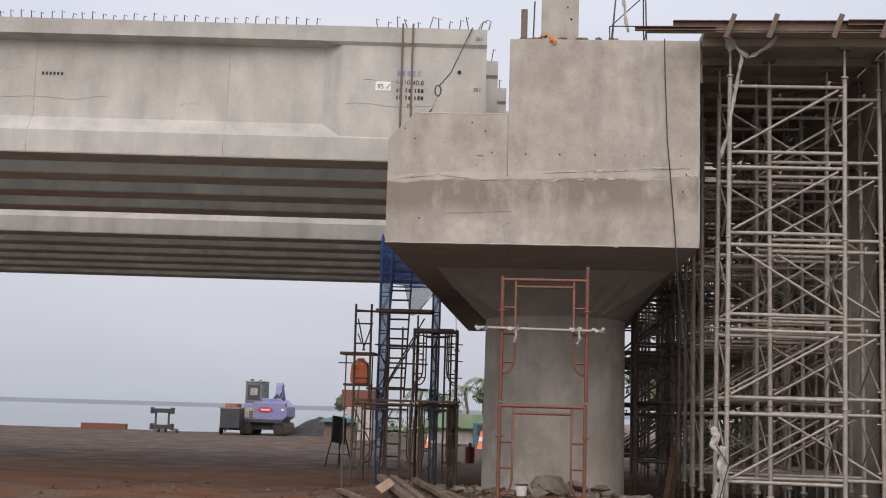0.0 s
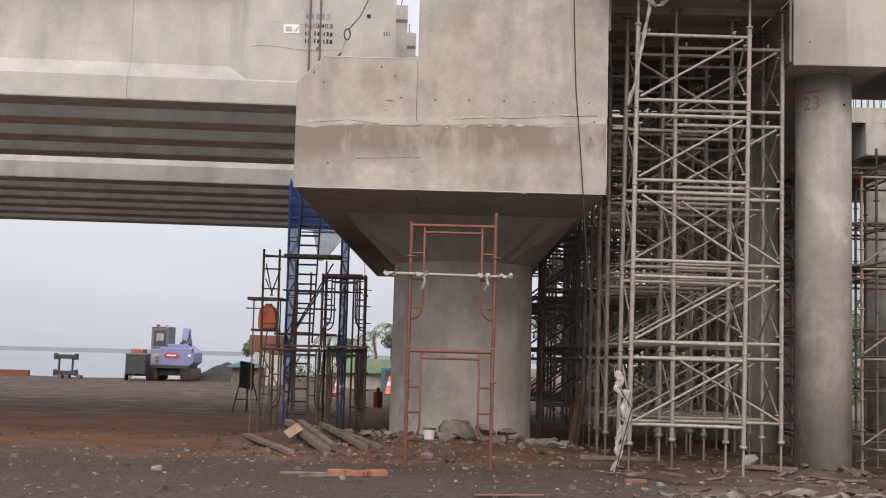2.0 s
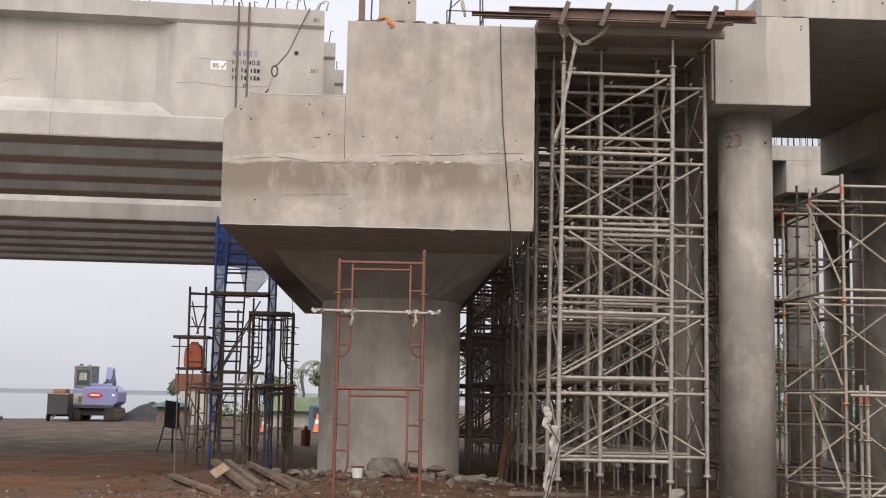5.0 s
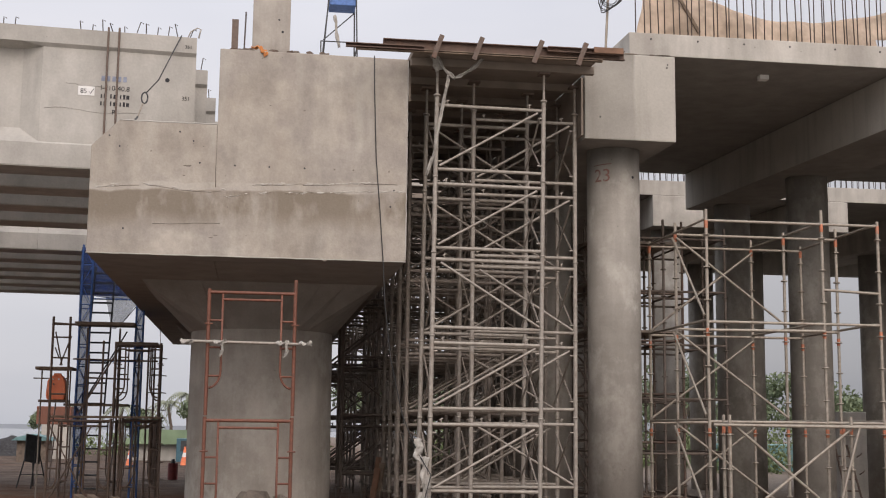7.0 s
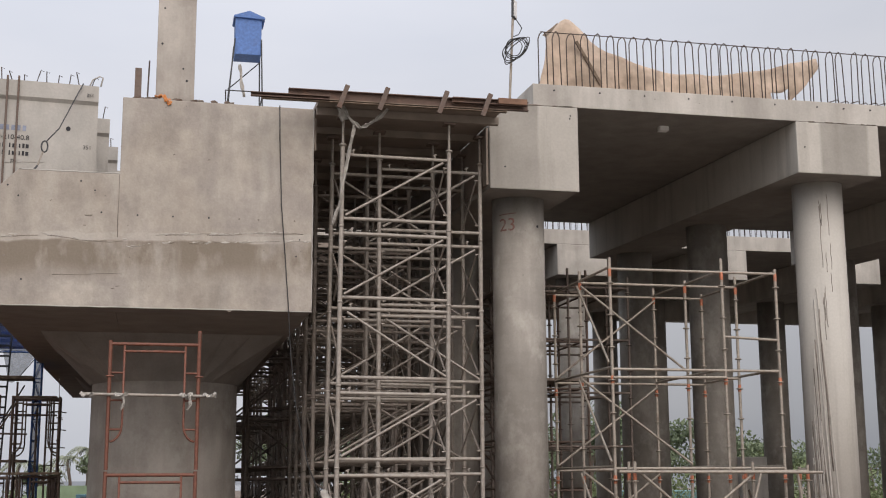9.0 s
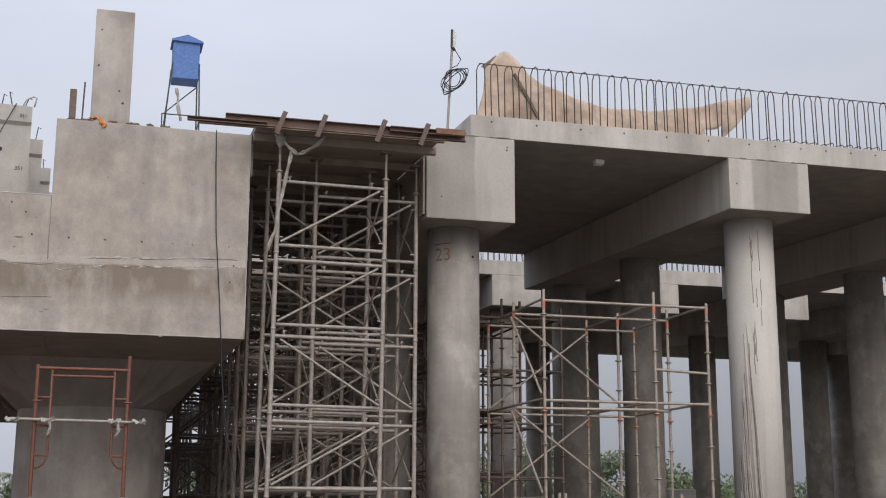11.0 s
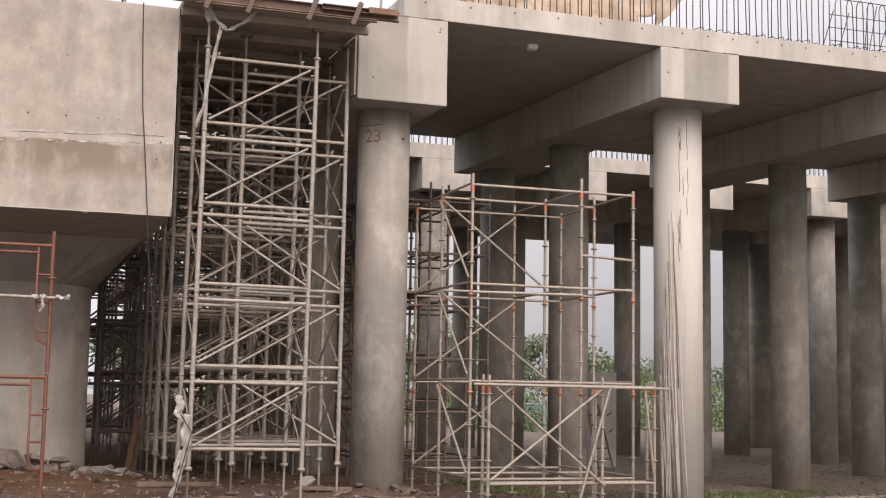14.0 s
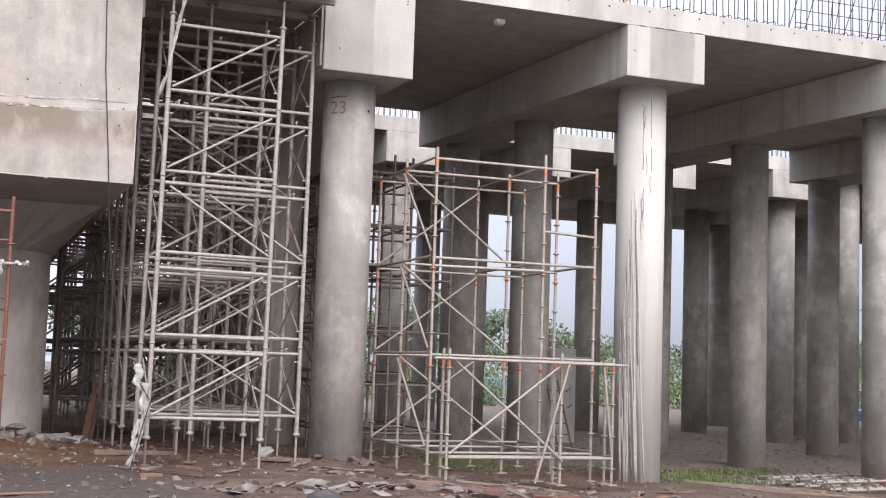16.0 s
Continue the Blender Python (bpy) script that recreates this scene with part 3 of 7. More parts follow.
def build_ground():
    xs = steps((-2500, -300, 550), (-300, -60, 30), (-60, -12, 1.6), (-12, 17, 0.15), (17, 24, 0.4), (24, 60, 2.0), (60, 300, 30), (300, 2500, 550))
    ys = steps((-2500, -60, 600), (-60, 8, 8), (8, 12.4, 0.6), (12.4, 24, 0.14), (24, 32, 0.35), (32, 70, 1.2), (70, 84, 0.6), (84, 140, 8), (140, 360, 30), (360, 2600, 560))
    verts = [(x, y, ground_z(x, y)) for y in ys for x in xs]
    w = len(xs)
    faces = [(j * w + i, j * w + i + 1, (j + 1) * w + i + 1, (j + 1) * w + i) for j in range(len(ys) - 1) for i in range(w - 1)]
    g = put("ground", verts, faces, M_SOIL, None, True)
    tagged(g, "churned dark brown soil of the building site", "ground", kind="structure")
    s = put("water", [(-4500, 60, -1.1), (4500, 60, -1.1), (4500, 4900, -1.1), (-4500, 4900, -1.1)], [(0, 1, 2, 3)], M_WATER)
    tagged(s, "calm grey sea behind the yard", "sea", kind="structure")
    # a low hazy strip of land on the horizon
    bm = box_bm(-2200, 300, 2300, 2400, -1.2, 6.5)
    far = part("backdrop", bm, plain("hazy_far_land", (0.30, 0.33, 0.37), 1.0, 0.0, 0.1, 0.01))
    tagged(far, "hazy grey strip of far land over the sea", "land", kind="structure")


build_ground()


# ---- the pier with its stepped cap ----
PX0, PX1, PY0, PY1 = -2.45, 2.14, 18.5, 38.5
PIER_FOOT = 0.0


def pour_line(x):
    """The height of the seam between the two pours of the cap."""
    return float(np.interp(x, (-2.4, -2.0, -1.6, -1.12, -0.64, -0.5, 0.1, 0.8, 1.5, 2.1), (4.98, 5.04, 5.06, 5.0, 4.985, 5.05, 5.125, 5.145, 5.19, 5.21)))


def build_pier():
    pier = thing("bridge_pier", (0.1, 23.4, PIER_FOOT), "stained grey concrete bridge pier with a stepped cap on round columns", "pier")
    # the end wall in one pour: the corbel lip with its chamfered corner, and the tall backwall beside it
    face = [(PX0, 4.03), (PX1, 4.03), (PX1, 7.12), (-0.665, 7.14), (-0.665, 5.985), (-2.07, 5.99), (PX0, 5.60)]
    cast = [part("end_wall", prism_bm(face, PY0, PY0 + 0.55, 0.014), M_CAPFACE, pier)]
    cast.append(part("bearing_ledge", prism_bm([(PX0, 4.03), (-0.667, 4.03), (-0.667, 5.27), (PX0, 5.27)], PY0 + 0.552, PY1, 0.012), M_CAP, pier))
    cast.append(part("backwall", prism_bm([(-0.665, 4.03), (PX1, 4.03), (PX1, 7.12), (-0.665, 7.14)], PY0 + 0.552, PY1, 0.018), M_CAP, pier))
    # the cap's undersides take the shade-darkened concrete
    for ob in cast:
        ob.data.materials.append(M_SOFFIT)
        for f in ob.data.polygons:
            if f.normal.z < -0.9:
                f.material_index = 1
    # chipped pale arrises where the forms met
    rng = random.Random(14)
    for a, b in (((PX0, 4.035), (PX1, 4.035)), ((PX1 - 0.004, 4.05), (PX1 - 0.004, 7.1)), ((-0.66, 5.985), (-2.06, 5.99))):
        n = 26
        pts = [(a[0] + (b[0] - a[0]) * k / n + rng.uniform(-0.004, 0.004), PY0 + 0.006, a[1] + (b[1] - a[1]) * k / n + rng.uniform(-0.004, 0.004)) for k in range(n + 1)]
        bent("worn_arris", pts, 0.011, M_GIRDER, pier)
    bent("wall_joint", [(-0.668, PY0 + 0.001, 5.97), (-0.664, PY0 + 0.001, 5.6), (-0.67, PY0 + 0.001, 5.3), (-0.662, PY0 + 0.001, 5.05)], 0.006, M_STONE, pier)
    # the ragged crust of the first pour along the face
    rng = random.Random(4)
    for k in range(190):
        x = PX0 + 0.06 + (PX1 - PX0 - 0.12) * rng.random()
        if k % 2 and x < -0.5:
            continue
        z = pour_line(x) - (0.13 if k % 2 else 0.0) + 0.012 * noise.noise((x * 6.0, 2.0, 0.0)) + rng.uniform(-0.008, 0.008)
        if noise.noise((x * 1.3, 5.0 + k % 2, 0.0)) < -0.2:
            continue
        ob = new("pour_crust", chunk_mesh(k % 7, M_SMEAR if k % 3 else M_CAPFACE))
        w, h = rng.uniform(0.03, 0.10), rng.uniform(0.008, 0.026)
        under(ob, pier).matrix_basis = Matrix.Translation((x, PY0 + 0.002, z)) @ Matrix.Rotation(rng.uniform(-0.25, 0.25), 4, "Y") @ Matrix.Diagonal((w, 0.013, h, 1))
    # dark gaps under the crust, and chipped spots
    for x0, x1 in ((-2.1, -1.75), (-1.62, -1.2), (-1.15, -0.72), (0.0, 0.35), (0.6, 1.1), (1.5, 2.0)):
        pts = [(x0 + (x1 - x0) * q / 8, PY0 - 0.001, pour_line(x0 + (x1 - x0) * q / 8) - 0.016 + 0.012 * noise.noise((x0 + q * 0.5, 7.0, 0.0))) for q in range(9)]
        bent("pour_crack", pts, 0.0045, M_STONE, pier)
    for x, z, w in ((-1.085, 5.35, 0.10), (-1.12, 5.2, 0.03), (-0.62, 4.33, 0.07), (-0.7, 4.30, 0.05), (0.95, 4.02, 0.04), (1.98, 4.93, 0.035), (-2.2, 4.73, 0.04), (-1.6, 5.55, 0.03), (0.1, 6.3, 0.03), (0.6, 6.25, 0.04)):
        ob = new("chip", chunk_mesh(int(x * 10) % 7, M_STONE))
        under(ob, pier).matrix_basis = Matrix.Translation((x, PY0 + 0.003, z)) @ Matrix.Diagonal((w, 0.008, 0.02, 1))
    hair = [(-1.54 + 0.12 * k, PY0 - 0.0005, 4.48 + 0.005 * k + 0.015 * noise.noise((k * 0.7, 3.0, 0.0))) for k in range(9)]
    bent("hair_crack", hair, 0.004, M_STONE, pier)
    for cy in (23.4, 32.6):
        # a tapered haunch between the cap's soffit and the round column
        bm = bmesh.new()
        top = [(-1.95, cy - 1.8), (2.05, cy - 1.8), (2.05, cy + 1.8), (-1.95, cy + 1.8)]
        seg = 40
        low = [bm.verts.new((0.1 + 1.3 * math.cos(2 * math.pi * k / seg), cy + 1.3 * math.sin(2 * math.pi * k / seg), 3.28)) for k in range(seg)]
        up = []
        for k in range(seg):
            a = 2 * math.pi * k / seg
            c, s = math.cos(a), math.sin(a)
            m = max(abs(c), abs(s))
            up.append(bm.verts.new((0.05 + 2.0 * c / m, cy + 1.8 * s / m, 4.04)))
        for k in range(seg):
            bm.faces.new((low[k], low[(k + 1) % seg], up[(k + 1) % seg], up[k]))
        bm.faces.new(list(reversed(low)))
        bm.faces.new(up)
        # the haunch is coloured with the same shaded concrete
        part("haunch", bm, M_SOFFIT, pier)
        bm = bmesh.new()
        bmesh.ops.create_cone(bm, cap_ends=True, segments=56, radius1=1.29, radius2=1.27, depth=3.8, matrix=Matrix.Translation((0.1, cy, 1.4)))
        part("column", bm, M_PIERCOL, pier, smooth=False)
        for f in pier.children[-1].data.polygons:
            f.use_smooth = len(f.vertices) == 4
    # tie holes
    for x in (-0.395, 0.105, 0.62, 1.06, 1.34, 1.87):
        tube("tie_hole", (x, PY0 - 0.004, 5.38), (x, PY0 + 0.01, 5.38), 0.014, M_BLACK if x < 1 else M_STONE, pier)
    for x, z in ((-2.2, 5.75), (-2.05, 5.6), (-1.95, 4.4), (-1.2, 5.85), (-1.0, 5.72), (1.9, 4.85), (1.95, 5.1), (-0.9, 5.4)):
        tube("tie_hole", (x, PY0 - 0.006, z), (x, PY0 + 0.01, z), 0.013, M_BLACK, pier)


build_pier()


# ---- precast girders ----
def girder_section(x, w, z1):
    half = [(0.34, 0.0), (0.35, 0.02), (0.35, 0.36), (w, z1), (w, 1.84), (0.38, 1.89), (0.39, 2.13)]
    return [(x, -a, z) for a, z in half] + [(x, a, z) for a, z in reversed(half)]


def girder_mesh():
    spans = [(0.0, 0.33, 0.385), (-2.25, 0.33, 0.385), (-2.55, 0.11, 0.62), (-40.0, 0.11, 0.62)]
    verts, faces = [], []
    for s in spans:
        verts += girder_section(*s)
    n = 14
    for k in range(len(spans) - 1):
        for i in range(n):
            faces.append((k * n + i, k * n + (i + 1) % n, (k + 1) * n + (i + 1) % n, (k + 1) * n + i))
    faces += [tuple(range(n)), tuple(range(len(verts) - 1, len(verts) - n - 1, -1))]
    me = mesh_of("girder", verts, faces, M_GIRDER)
    bm = bmesh.new()
    bm.from_mesh(me)
    bmesh.ops.recalc_face_normals(bm, faces=bm.faces)
    bm.to_mesh(me)
    bm.free()
    return me


GIRDER_TURN = 4.6
GIRDERS = []


def build_girders():
    me = girder_mesh()
    rng = random.Random(2)
    spots = [(-1.08, 19.62), (-0.98, 21.4), (-0.9, 23.2), (-0.84, 25.0)]
    spots += [(-0.76, 28.95 + 1.79 * k) for k in range(6)]
    for k, (x, y) in enumerate(spots):
        m = Matrix.Translation((x, y, 5.37)) @ Matrix.Rotation(radians(GIRDER_TURN), 4, "Z")
        g = thing("girder", (x, y, 5.42), "long pale precast concrete bridge girder resting on the pier ledge", "girder", "girders on the pier")
        g.matrix_basis = m
        body = new("beam", me)
        body.parent = g
        if k in (0, 1, 2, 4):
            # lifting and shear bars along the top
            for j in range(56 if k == 0 else 16):
                bx = -0.12 - 0.16 * j
                lean = rng.uniform(-0.02, 0.02) if j > 13 else rng.uniform(-0.07, 0.07)
                h = rng.uniform(0.10, 0.16) + (0.1 * rng.random() if j < 14 else 0)
                if 10 < j < 16 and k == 0:
                    continue
                bar = bent("shear_bar", [(bx, -0.3, 2.1), (bx + lean, -0.3, 2.13 + h), (bx + lean + 0.045, -0.29, 2.11 + h)], 0.008, M_REBAR, None)
                bar.parent = g
        # bearing under the end
        pad = box("bearing_pad", -0.85, -0.35, -0.25, 0.25, -0.06, 0.0, M_DARK)
        pad.parent = g
        GIRDERS.append(g)


build_girders()


# ---- the slab decks on columns ----
SLOPE = 0.036


def up_at(y):
    return (y - 19.0) * SLOPE


def sloped_box(name, x0, x1, y0, y1, z0, z1, material, parent=None, bevel=0.015):
    bm = box_bm(x0, x1, y0, y1, z0, z1, bevel)
    for v in bm.verts:
        v.co.z += up_at(v.co.y)
    ob = part(name, bm, material, parent)
    # downward faces get the smoother concrete, darkened to stand in for shade
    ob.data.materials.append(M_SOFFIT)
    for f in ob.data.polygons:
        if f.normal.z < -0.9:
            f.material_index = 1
    return ob


def round_column(x, y, r, top, material, label, group):
    foot = ground_z(x, y) - 0.35
    c = new("column")
    bm = bmesh.new()
    bmesh.ops.create_cone(bm, cap_ends=True, segments=40, radius1=r, radius2=r, depth=top - foot, matrix=Matrix.Translation((0, 0, (top - foot) / 2)))
    me = bpy.data.meshes.new("column")
    bm.to_mesh(me)
    bm.free()
    me.materials.append(material)
    me.polygons.foreach_set("use_smooth", [len(p.vertices) == 4 for p in me.polygons])
    bpy.data.objects.remove(c)
    ob = new("column", me)
    ob.matrix_basis = Matrix.Translation((x, y, foot))
    return tagged(ob, label, "column", group)


BENTS = [(5.74, 5.0, 6.49, 6.14), (11.2, 10.36, 11.9, 6.65), (16.65, 15.85, 17.4, 6.65), (21.9, 21.4, 22.95, 6.65), (27.75, 26.9, 28.45, 6.65)]
ROWS_Y = (20.0, 24.6, 28.8)
COLUMNS = {}


def build_decks():
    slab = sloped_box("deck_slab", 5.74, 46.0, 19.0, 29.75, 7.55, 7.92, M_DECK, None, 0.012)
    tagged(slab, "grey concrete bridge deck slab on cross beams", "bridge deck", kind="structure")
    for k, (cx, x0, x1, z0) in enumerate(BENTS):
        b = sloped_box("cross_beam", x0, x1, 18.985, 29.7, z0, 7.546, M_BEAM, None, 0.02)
        tagged(b, "stained grey concrete cross beam under the deck", "beam", "cross beams of the front deck")
        for y in ROWS_Y:
            r = 0.432 if k == 0 else 0.43 if y < 21 else 0.42
            c = round_column(cx + {(1, 20.0): 0.04, (3, 24.6): 0.25}.get((k, y), 0.0), y, r, z0 + up_at(y) + 0.02, M_RUNCOLUMN if (k, y) == (1, 20.0) else M_COLUMN, "round grey concrete column with rain stains standing on soil", "columns of the front deck")
            COLUMNS[(k, y)] = c
    # the second deck behind, a little higher
    y0 = 33.0
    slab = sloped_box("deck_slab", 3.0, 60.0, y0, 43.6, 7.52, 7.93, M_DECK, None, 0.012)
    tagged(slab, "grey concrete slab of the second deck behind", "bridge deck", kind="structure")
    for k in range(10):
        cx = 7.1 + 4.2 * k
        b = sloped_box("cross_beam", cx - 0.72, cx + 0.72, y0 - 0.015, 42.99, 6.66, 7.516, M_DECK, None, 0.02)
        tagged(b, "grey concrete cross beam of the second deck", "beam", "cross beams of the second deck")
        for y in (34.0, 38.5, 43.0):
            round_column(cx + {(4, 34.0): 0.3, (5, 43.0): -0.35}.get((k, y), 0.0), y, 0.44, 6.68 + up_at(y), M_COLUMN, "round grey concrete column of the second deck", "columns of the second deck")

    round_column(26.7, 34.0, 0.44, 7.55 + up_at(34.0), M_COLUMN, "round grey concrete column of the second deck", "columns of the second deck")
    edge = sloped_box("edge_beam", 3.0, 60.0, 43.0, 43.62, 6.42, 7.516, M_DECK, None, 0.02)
    tagged(edge, "grey concrete edge beam along the second deck", "beam")


build_decks()

# ---- shoring towers between pier and deck ----
LIFTS = [(0.715, 1.665), (1.895, 2.845), (3.075, 4.075), (4.25, 5.21), (5.435, 6.41)]


def shoring_tower(name, w, d, top, material, label, rising=(1, 1, 0, 1, 1), back=(1, 1, 1, 0, 0), group="shoring towers"):
    """A tower of stacked shoring frames on screw jacks, w wide and d deep, with its base corner at the origin.
    rising and back: which way the brace of each lift runs in the front and in the back frame."""
    t = thing(name, (0, 0, 0), label, "scaffold", group)
    for x in (0, w):
        for y in (0, d):
            post = tube("standard", (x, y, 0.44), (x, y, 6.54), 0.035, material, t)
            jack = tube("screw_jack", (x, y, 0.02), (x, y, 0.5), 0.02, M_DARKRUST if (x, y) == (0, 0) else material, t)
            head = tube("head_jack", (x, y, 6.5), (x, y, top), 0.02, material, t)
            tube("jack_nut", (x, y, 0.41), (x, y, 0.46), 0.058, material, jack, 6)
            tube("jack_nut", (x, y, 6.54), (x, y, 6.575), 0.055, material, head, 6)
            p = new("base_plate", unit_block(M_DARKRUST))
            under(p, jack).matrix_basis = Matrix.Translation((x, y, 0.012)) @ Matrix.Diagonal((0.16, 0.16, 0.02, 1))
            h = new("head_plate", unit_block(M_DARKRUST))
            under(h, head).matrix_basis = Matrix.Translation((x, y, top)) @ Matrix.Diagonal((0.18, 0.18, 0.03, 1))
            for a, b in LIFTS[:-1]:
                tube("collar", (x, y, b + 0.09), (x, y, b + 0.12), 0.041, material, post)
    for y in (0, d):
        for k, (a, b) in enumerate(LIFTS):
            tube("ledger", (0.03, y, a), (w - 0.03, y, a), 0.027, material, t)
            tube("ledger", (0.03, y, b), (w - 0.03, y, b), 0.027, material, t)
            lo, hi = (0.05, w - 0.1) if (rising if y == 0 else back)[k] else (w - 0.05, 0.1)
            off = -0.045 if y == 0 else 0.045
            tube("brace", (lo, y + off, a + 0.04), (hi, y + off, b - 0.05), 0.019, material, t)
            for x in (0.16, w - 0.22):
                tube("latch_pin", (x, y, b + 0.02), (x, y, b + 0.09), 0.012, material, t, 6)
                tube("latch_pin", (x - 0.03, y, b + 0.06), (x + 0.03, y, b + 0.085), 0.009, material, t, 6)
    for x in (0, w):
        inward = 0.06 if x == 0 else -0.06
        for k, (a, b) in enumerate(LIFTS):
            # crossed side braces, hooked on studs of the posts
            tube("side_brace", (x + inward, 0.04, b - 0.12), (x + inward, d - 0.04, a + 0.12), 0.016, material, t)
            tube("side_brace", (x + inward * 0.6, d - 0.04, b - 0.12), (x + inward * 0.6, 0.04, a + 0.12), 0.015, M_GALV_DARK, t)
            for z in (a + 0.12, b - 0.12):
                tube("stud", (x, 0, z), (x + inward * 1.5, 0, z), 0.012, material, t, 6)
    return t


def build_shoring():
    pale = "tall pale weathered steel shoring tower on screw jacks"
    dull = "dusty steel shoring tower under the formwork, coloured dark for the shade"
    a = shoring_tower("shoring_tower", 1.635, 1.2, 6.98, M_GALV, pale)
    a.matrix_basis = pose(2.505, 18.4, 0.0, 0, 0.55, 0)
    b = shoring_tower("shoring_tower", 1.63, 1.2, 7.0, M_GALV, pale, (0, 1, 0, 1, 1), (1, 0, 1, 0, 1))
    b.matrix_basis = pose(3.265, 19.25, 0.02, 0, 0.05, 0)
    # towers further in: shade under the formwork is put into their tube colour
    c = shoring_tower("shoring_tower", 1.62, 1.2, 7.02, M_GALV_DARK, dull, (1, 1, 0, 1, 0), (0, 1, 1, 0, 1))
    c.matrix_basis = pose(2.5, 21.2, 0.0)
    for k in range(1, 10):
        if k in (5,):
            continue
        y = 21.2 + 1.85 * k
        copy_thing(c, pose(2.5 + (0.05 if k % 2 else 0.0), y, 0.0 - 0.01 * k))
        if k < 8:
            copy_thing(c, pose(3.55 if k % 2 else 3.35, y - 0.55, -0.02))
    # the rank behind the pier is darkened further, to read as silhouettes
    d = shoring_tower("shoring_tower", 1.3, 1.1, 7.12, M_DUSTY_SHADE, "rusty shoring tower crowded behind the pier column, coloured dark for shade", (1, 0, 1, 0, 1))
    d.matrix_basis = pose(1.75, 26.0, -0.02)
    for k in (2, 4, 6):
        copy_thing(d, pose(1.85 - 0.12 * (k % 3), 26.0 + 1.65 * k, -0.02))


build_shoring()


def build_formwork():
    """Plywood deck on steel joists over the shoring towers, with brown edge channels and outriggers."""
    f = thing("deck_formwork", (3.6, 23.0, 7.1), "dark plywood deck formwork on brown steel beams over the towers", "formwork")
    for y0, y1 in ((18.02, 29.6), (31.5, 43.0)):
        bm = box_bm(2.16, 4.94 if y0 < 20 else 3.0, y0, y1, 7.14, 7.22)
        for v in bm.verts:
            v.co.z += up_at(v.co.y)
        part("plywood_deck", bm, M_FORM, f)
        for k in range(int((y1 - y0) / 1.2)):
            y = y0 + 0.38 + 1.2 * k
            z = 7.02 + up_at(y)
            box("joist", 2.16, 4.985, y - 0.05, y + 0.05, z, z + 0.115, M_FORM, f)
    # edge channels
    for x0, x1, y, z0, z1, m in ((1.70, 5.35, 18.0, 7.12, 7.26, M_FORMEDGE), (1.15, 2.3, 17.93, 7.09, 7.15, M_FORMEDGE), (1.3, 5.0, 17.97, 7.07, 7.11, M_WOOD), (4.15, 5.3, 17.92, 7.17, 7.25, M_FORMEDGE)):
        bm = bmesh.new()
        box_bm(x0, x1, y, y + 0.012, z0, z1, 0, bm)
        box_bm(x0, x1, y - 0.06, y - 0.001, z0, z0 + 0.012, 0, bm)
        box_bm(x0, x1, y - 0.06, y - 0.001, z1 - 0.012, z1, 0, bm)
        part("edge_channel", bm, m, f)
    box("timber_stop", 4.85, 5.3, 17.84, 17.915, 7.18, 7.27, M_NEWWOOD, f, 0.006)
    for x in (2.49, 3.09, 3.99, 4.66):
        ob = box("outrigger", -0.035, 0.035, -0.04, 0.04, -0.18, 0.18, M_DARKRUST, f, 0.004)
        ob.matrix_basis = pose(x, 17.84, 7.14, 6, 20, 0)
    box("side_sheet", 2.16, 2.19, 18.6, 29.5, 6.5, 7.01, M_FORM, f)
    bm = box_bm(4.95, 4.985, 19.02, 29.5, 6.2, 7.13)
    for v in bm.verts:
        v.co.z += up_at(v.co.y)
    part("side_sheet", bm, M_FORM, f)


build_formwork()


def ribbon(name, path, width, material, parent=None, label="", seed=1):
    """A strip of cloth along a path, crumpled and with real thickness."""
    rng = random.Random(seed)
    pts = []
    for a, b in zip(path, path[1:]):
        for k in range(6):
            pts.append(Vector(a).lerp(Vector(b), k / 6))
    pts.append(Vector(path[-1]))
    verts, faces = [], []
    cols = 5
    for i, p in enumerate(pts):
        tw = 0.9 * noise.noise((i * 0.35, seed * 3.1, 0.0)) + 0.3
        w = width * (0.55 + 0.5 * abs(noise.noise((i * 0.3, seed * 1.7, 5.0))) + 0.25 * rng.random())
        d = (pts[min(i + 1, len(pts) - 1)] - pts[max(i - 1, 0)]).normalized()
        side = Vector((math.cos(tw), math.sin(tw), 0))
        side = (side - d * side.dot(d)).normalized()
        out = d.cross(side)
        for c in range(cols):
            u = c / (cols - 1) - 0.5
            verts.append(p + side * u * w + out * (0.02 * math.sin(c * 2.1 + i * 0.9 + seed)))
    for i in range(len(pts) - 1):
        for c in range(cols - 1):
            k = i * cols + c
            faces.append((k, k + 1, k + cols + 1, k + cols))
    ob = put(name, verts, faces, material, parent, True, label)
    s = ob.modifiers.new("thickness", "SOLIDIFY")
    s.thickness = 0.006
    return ob


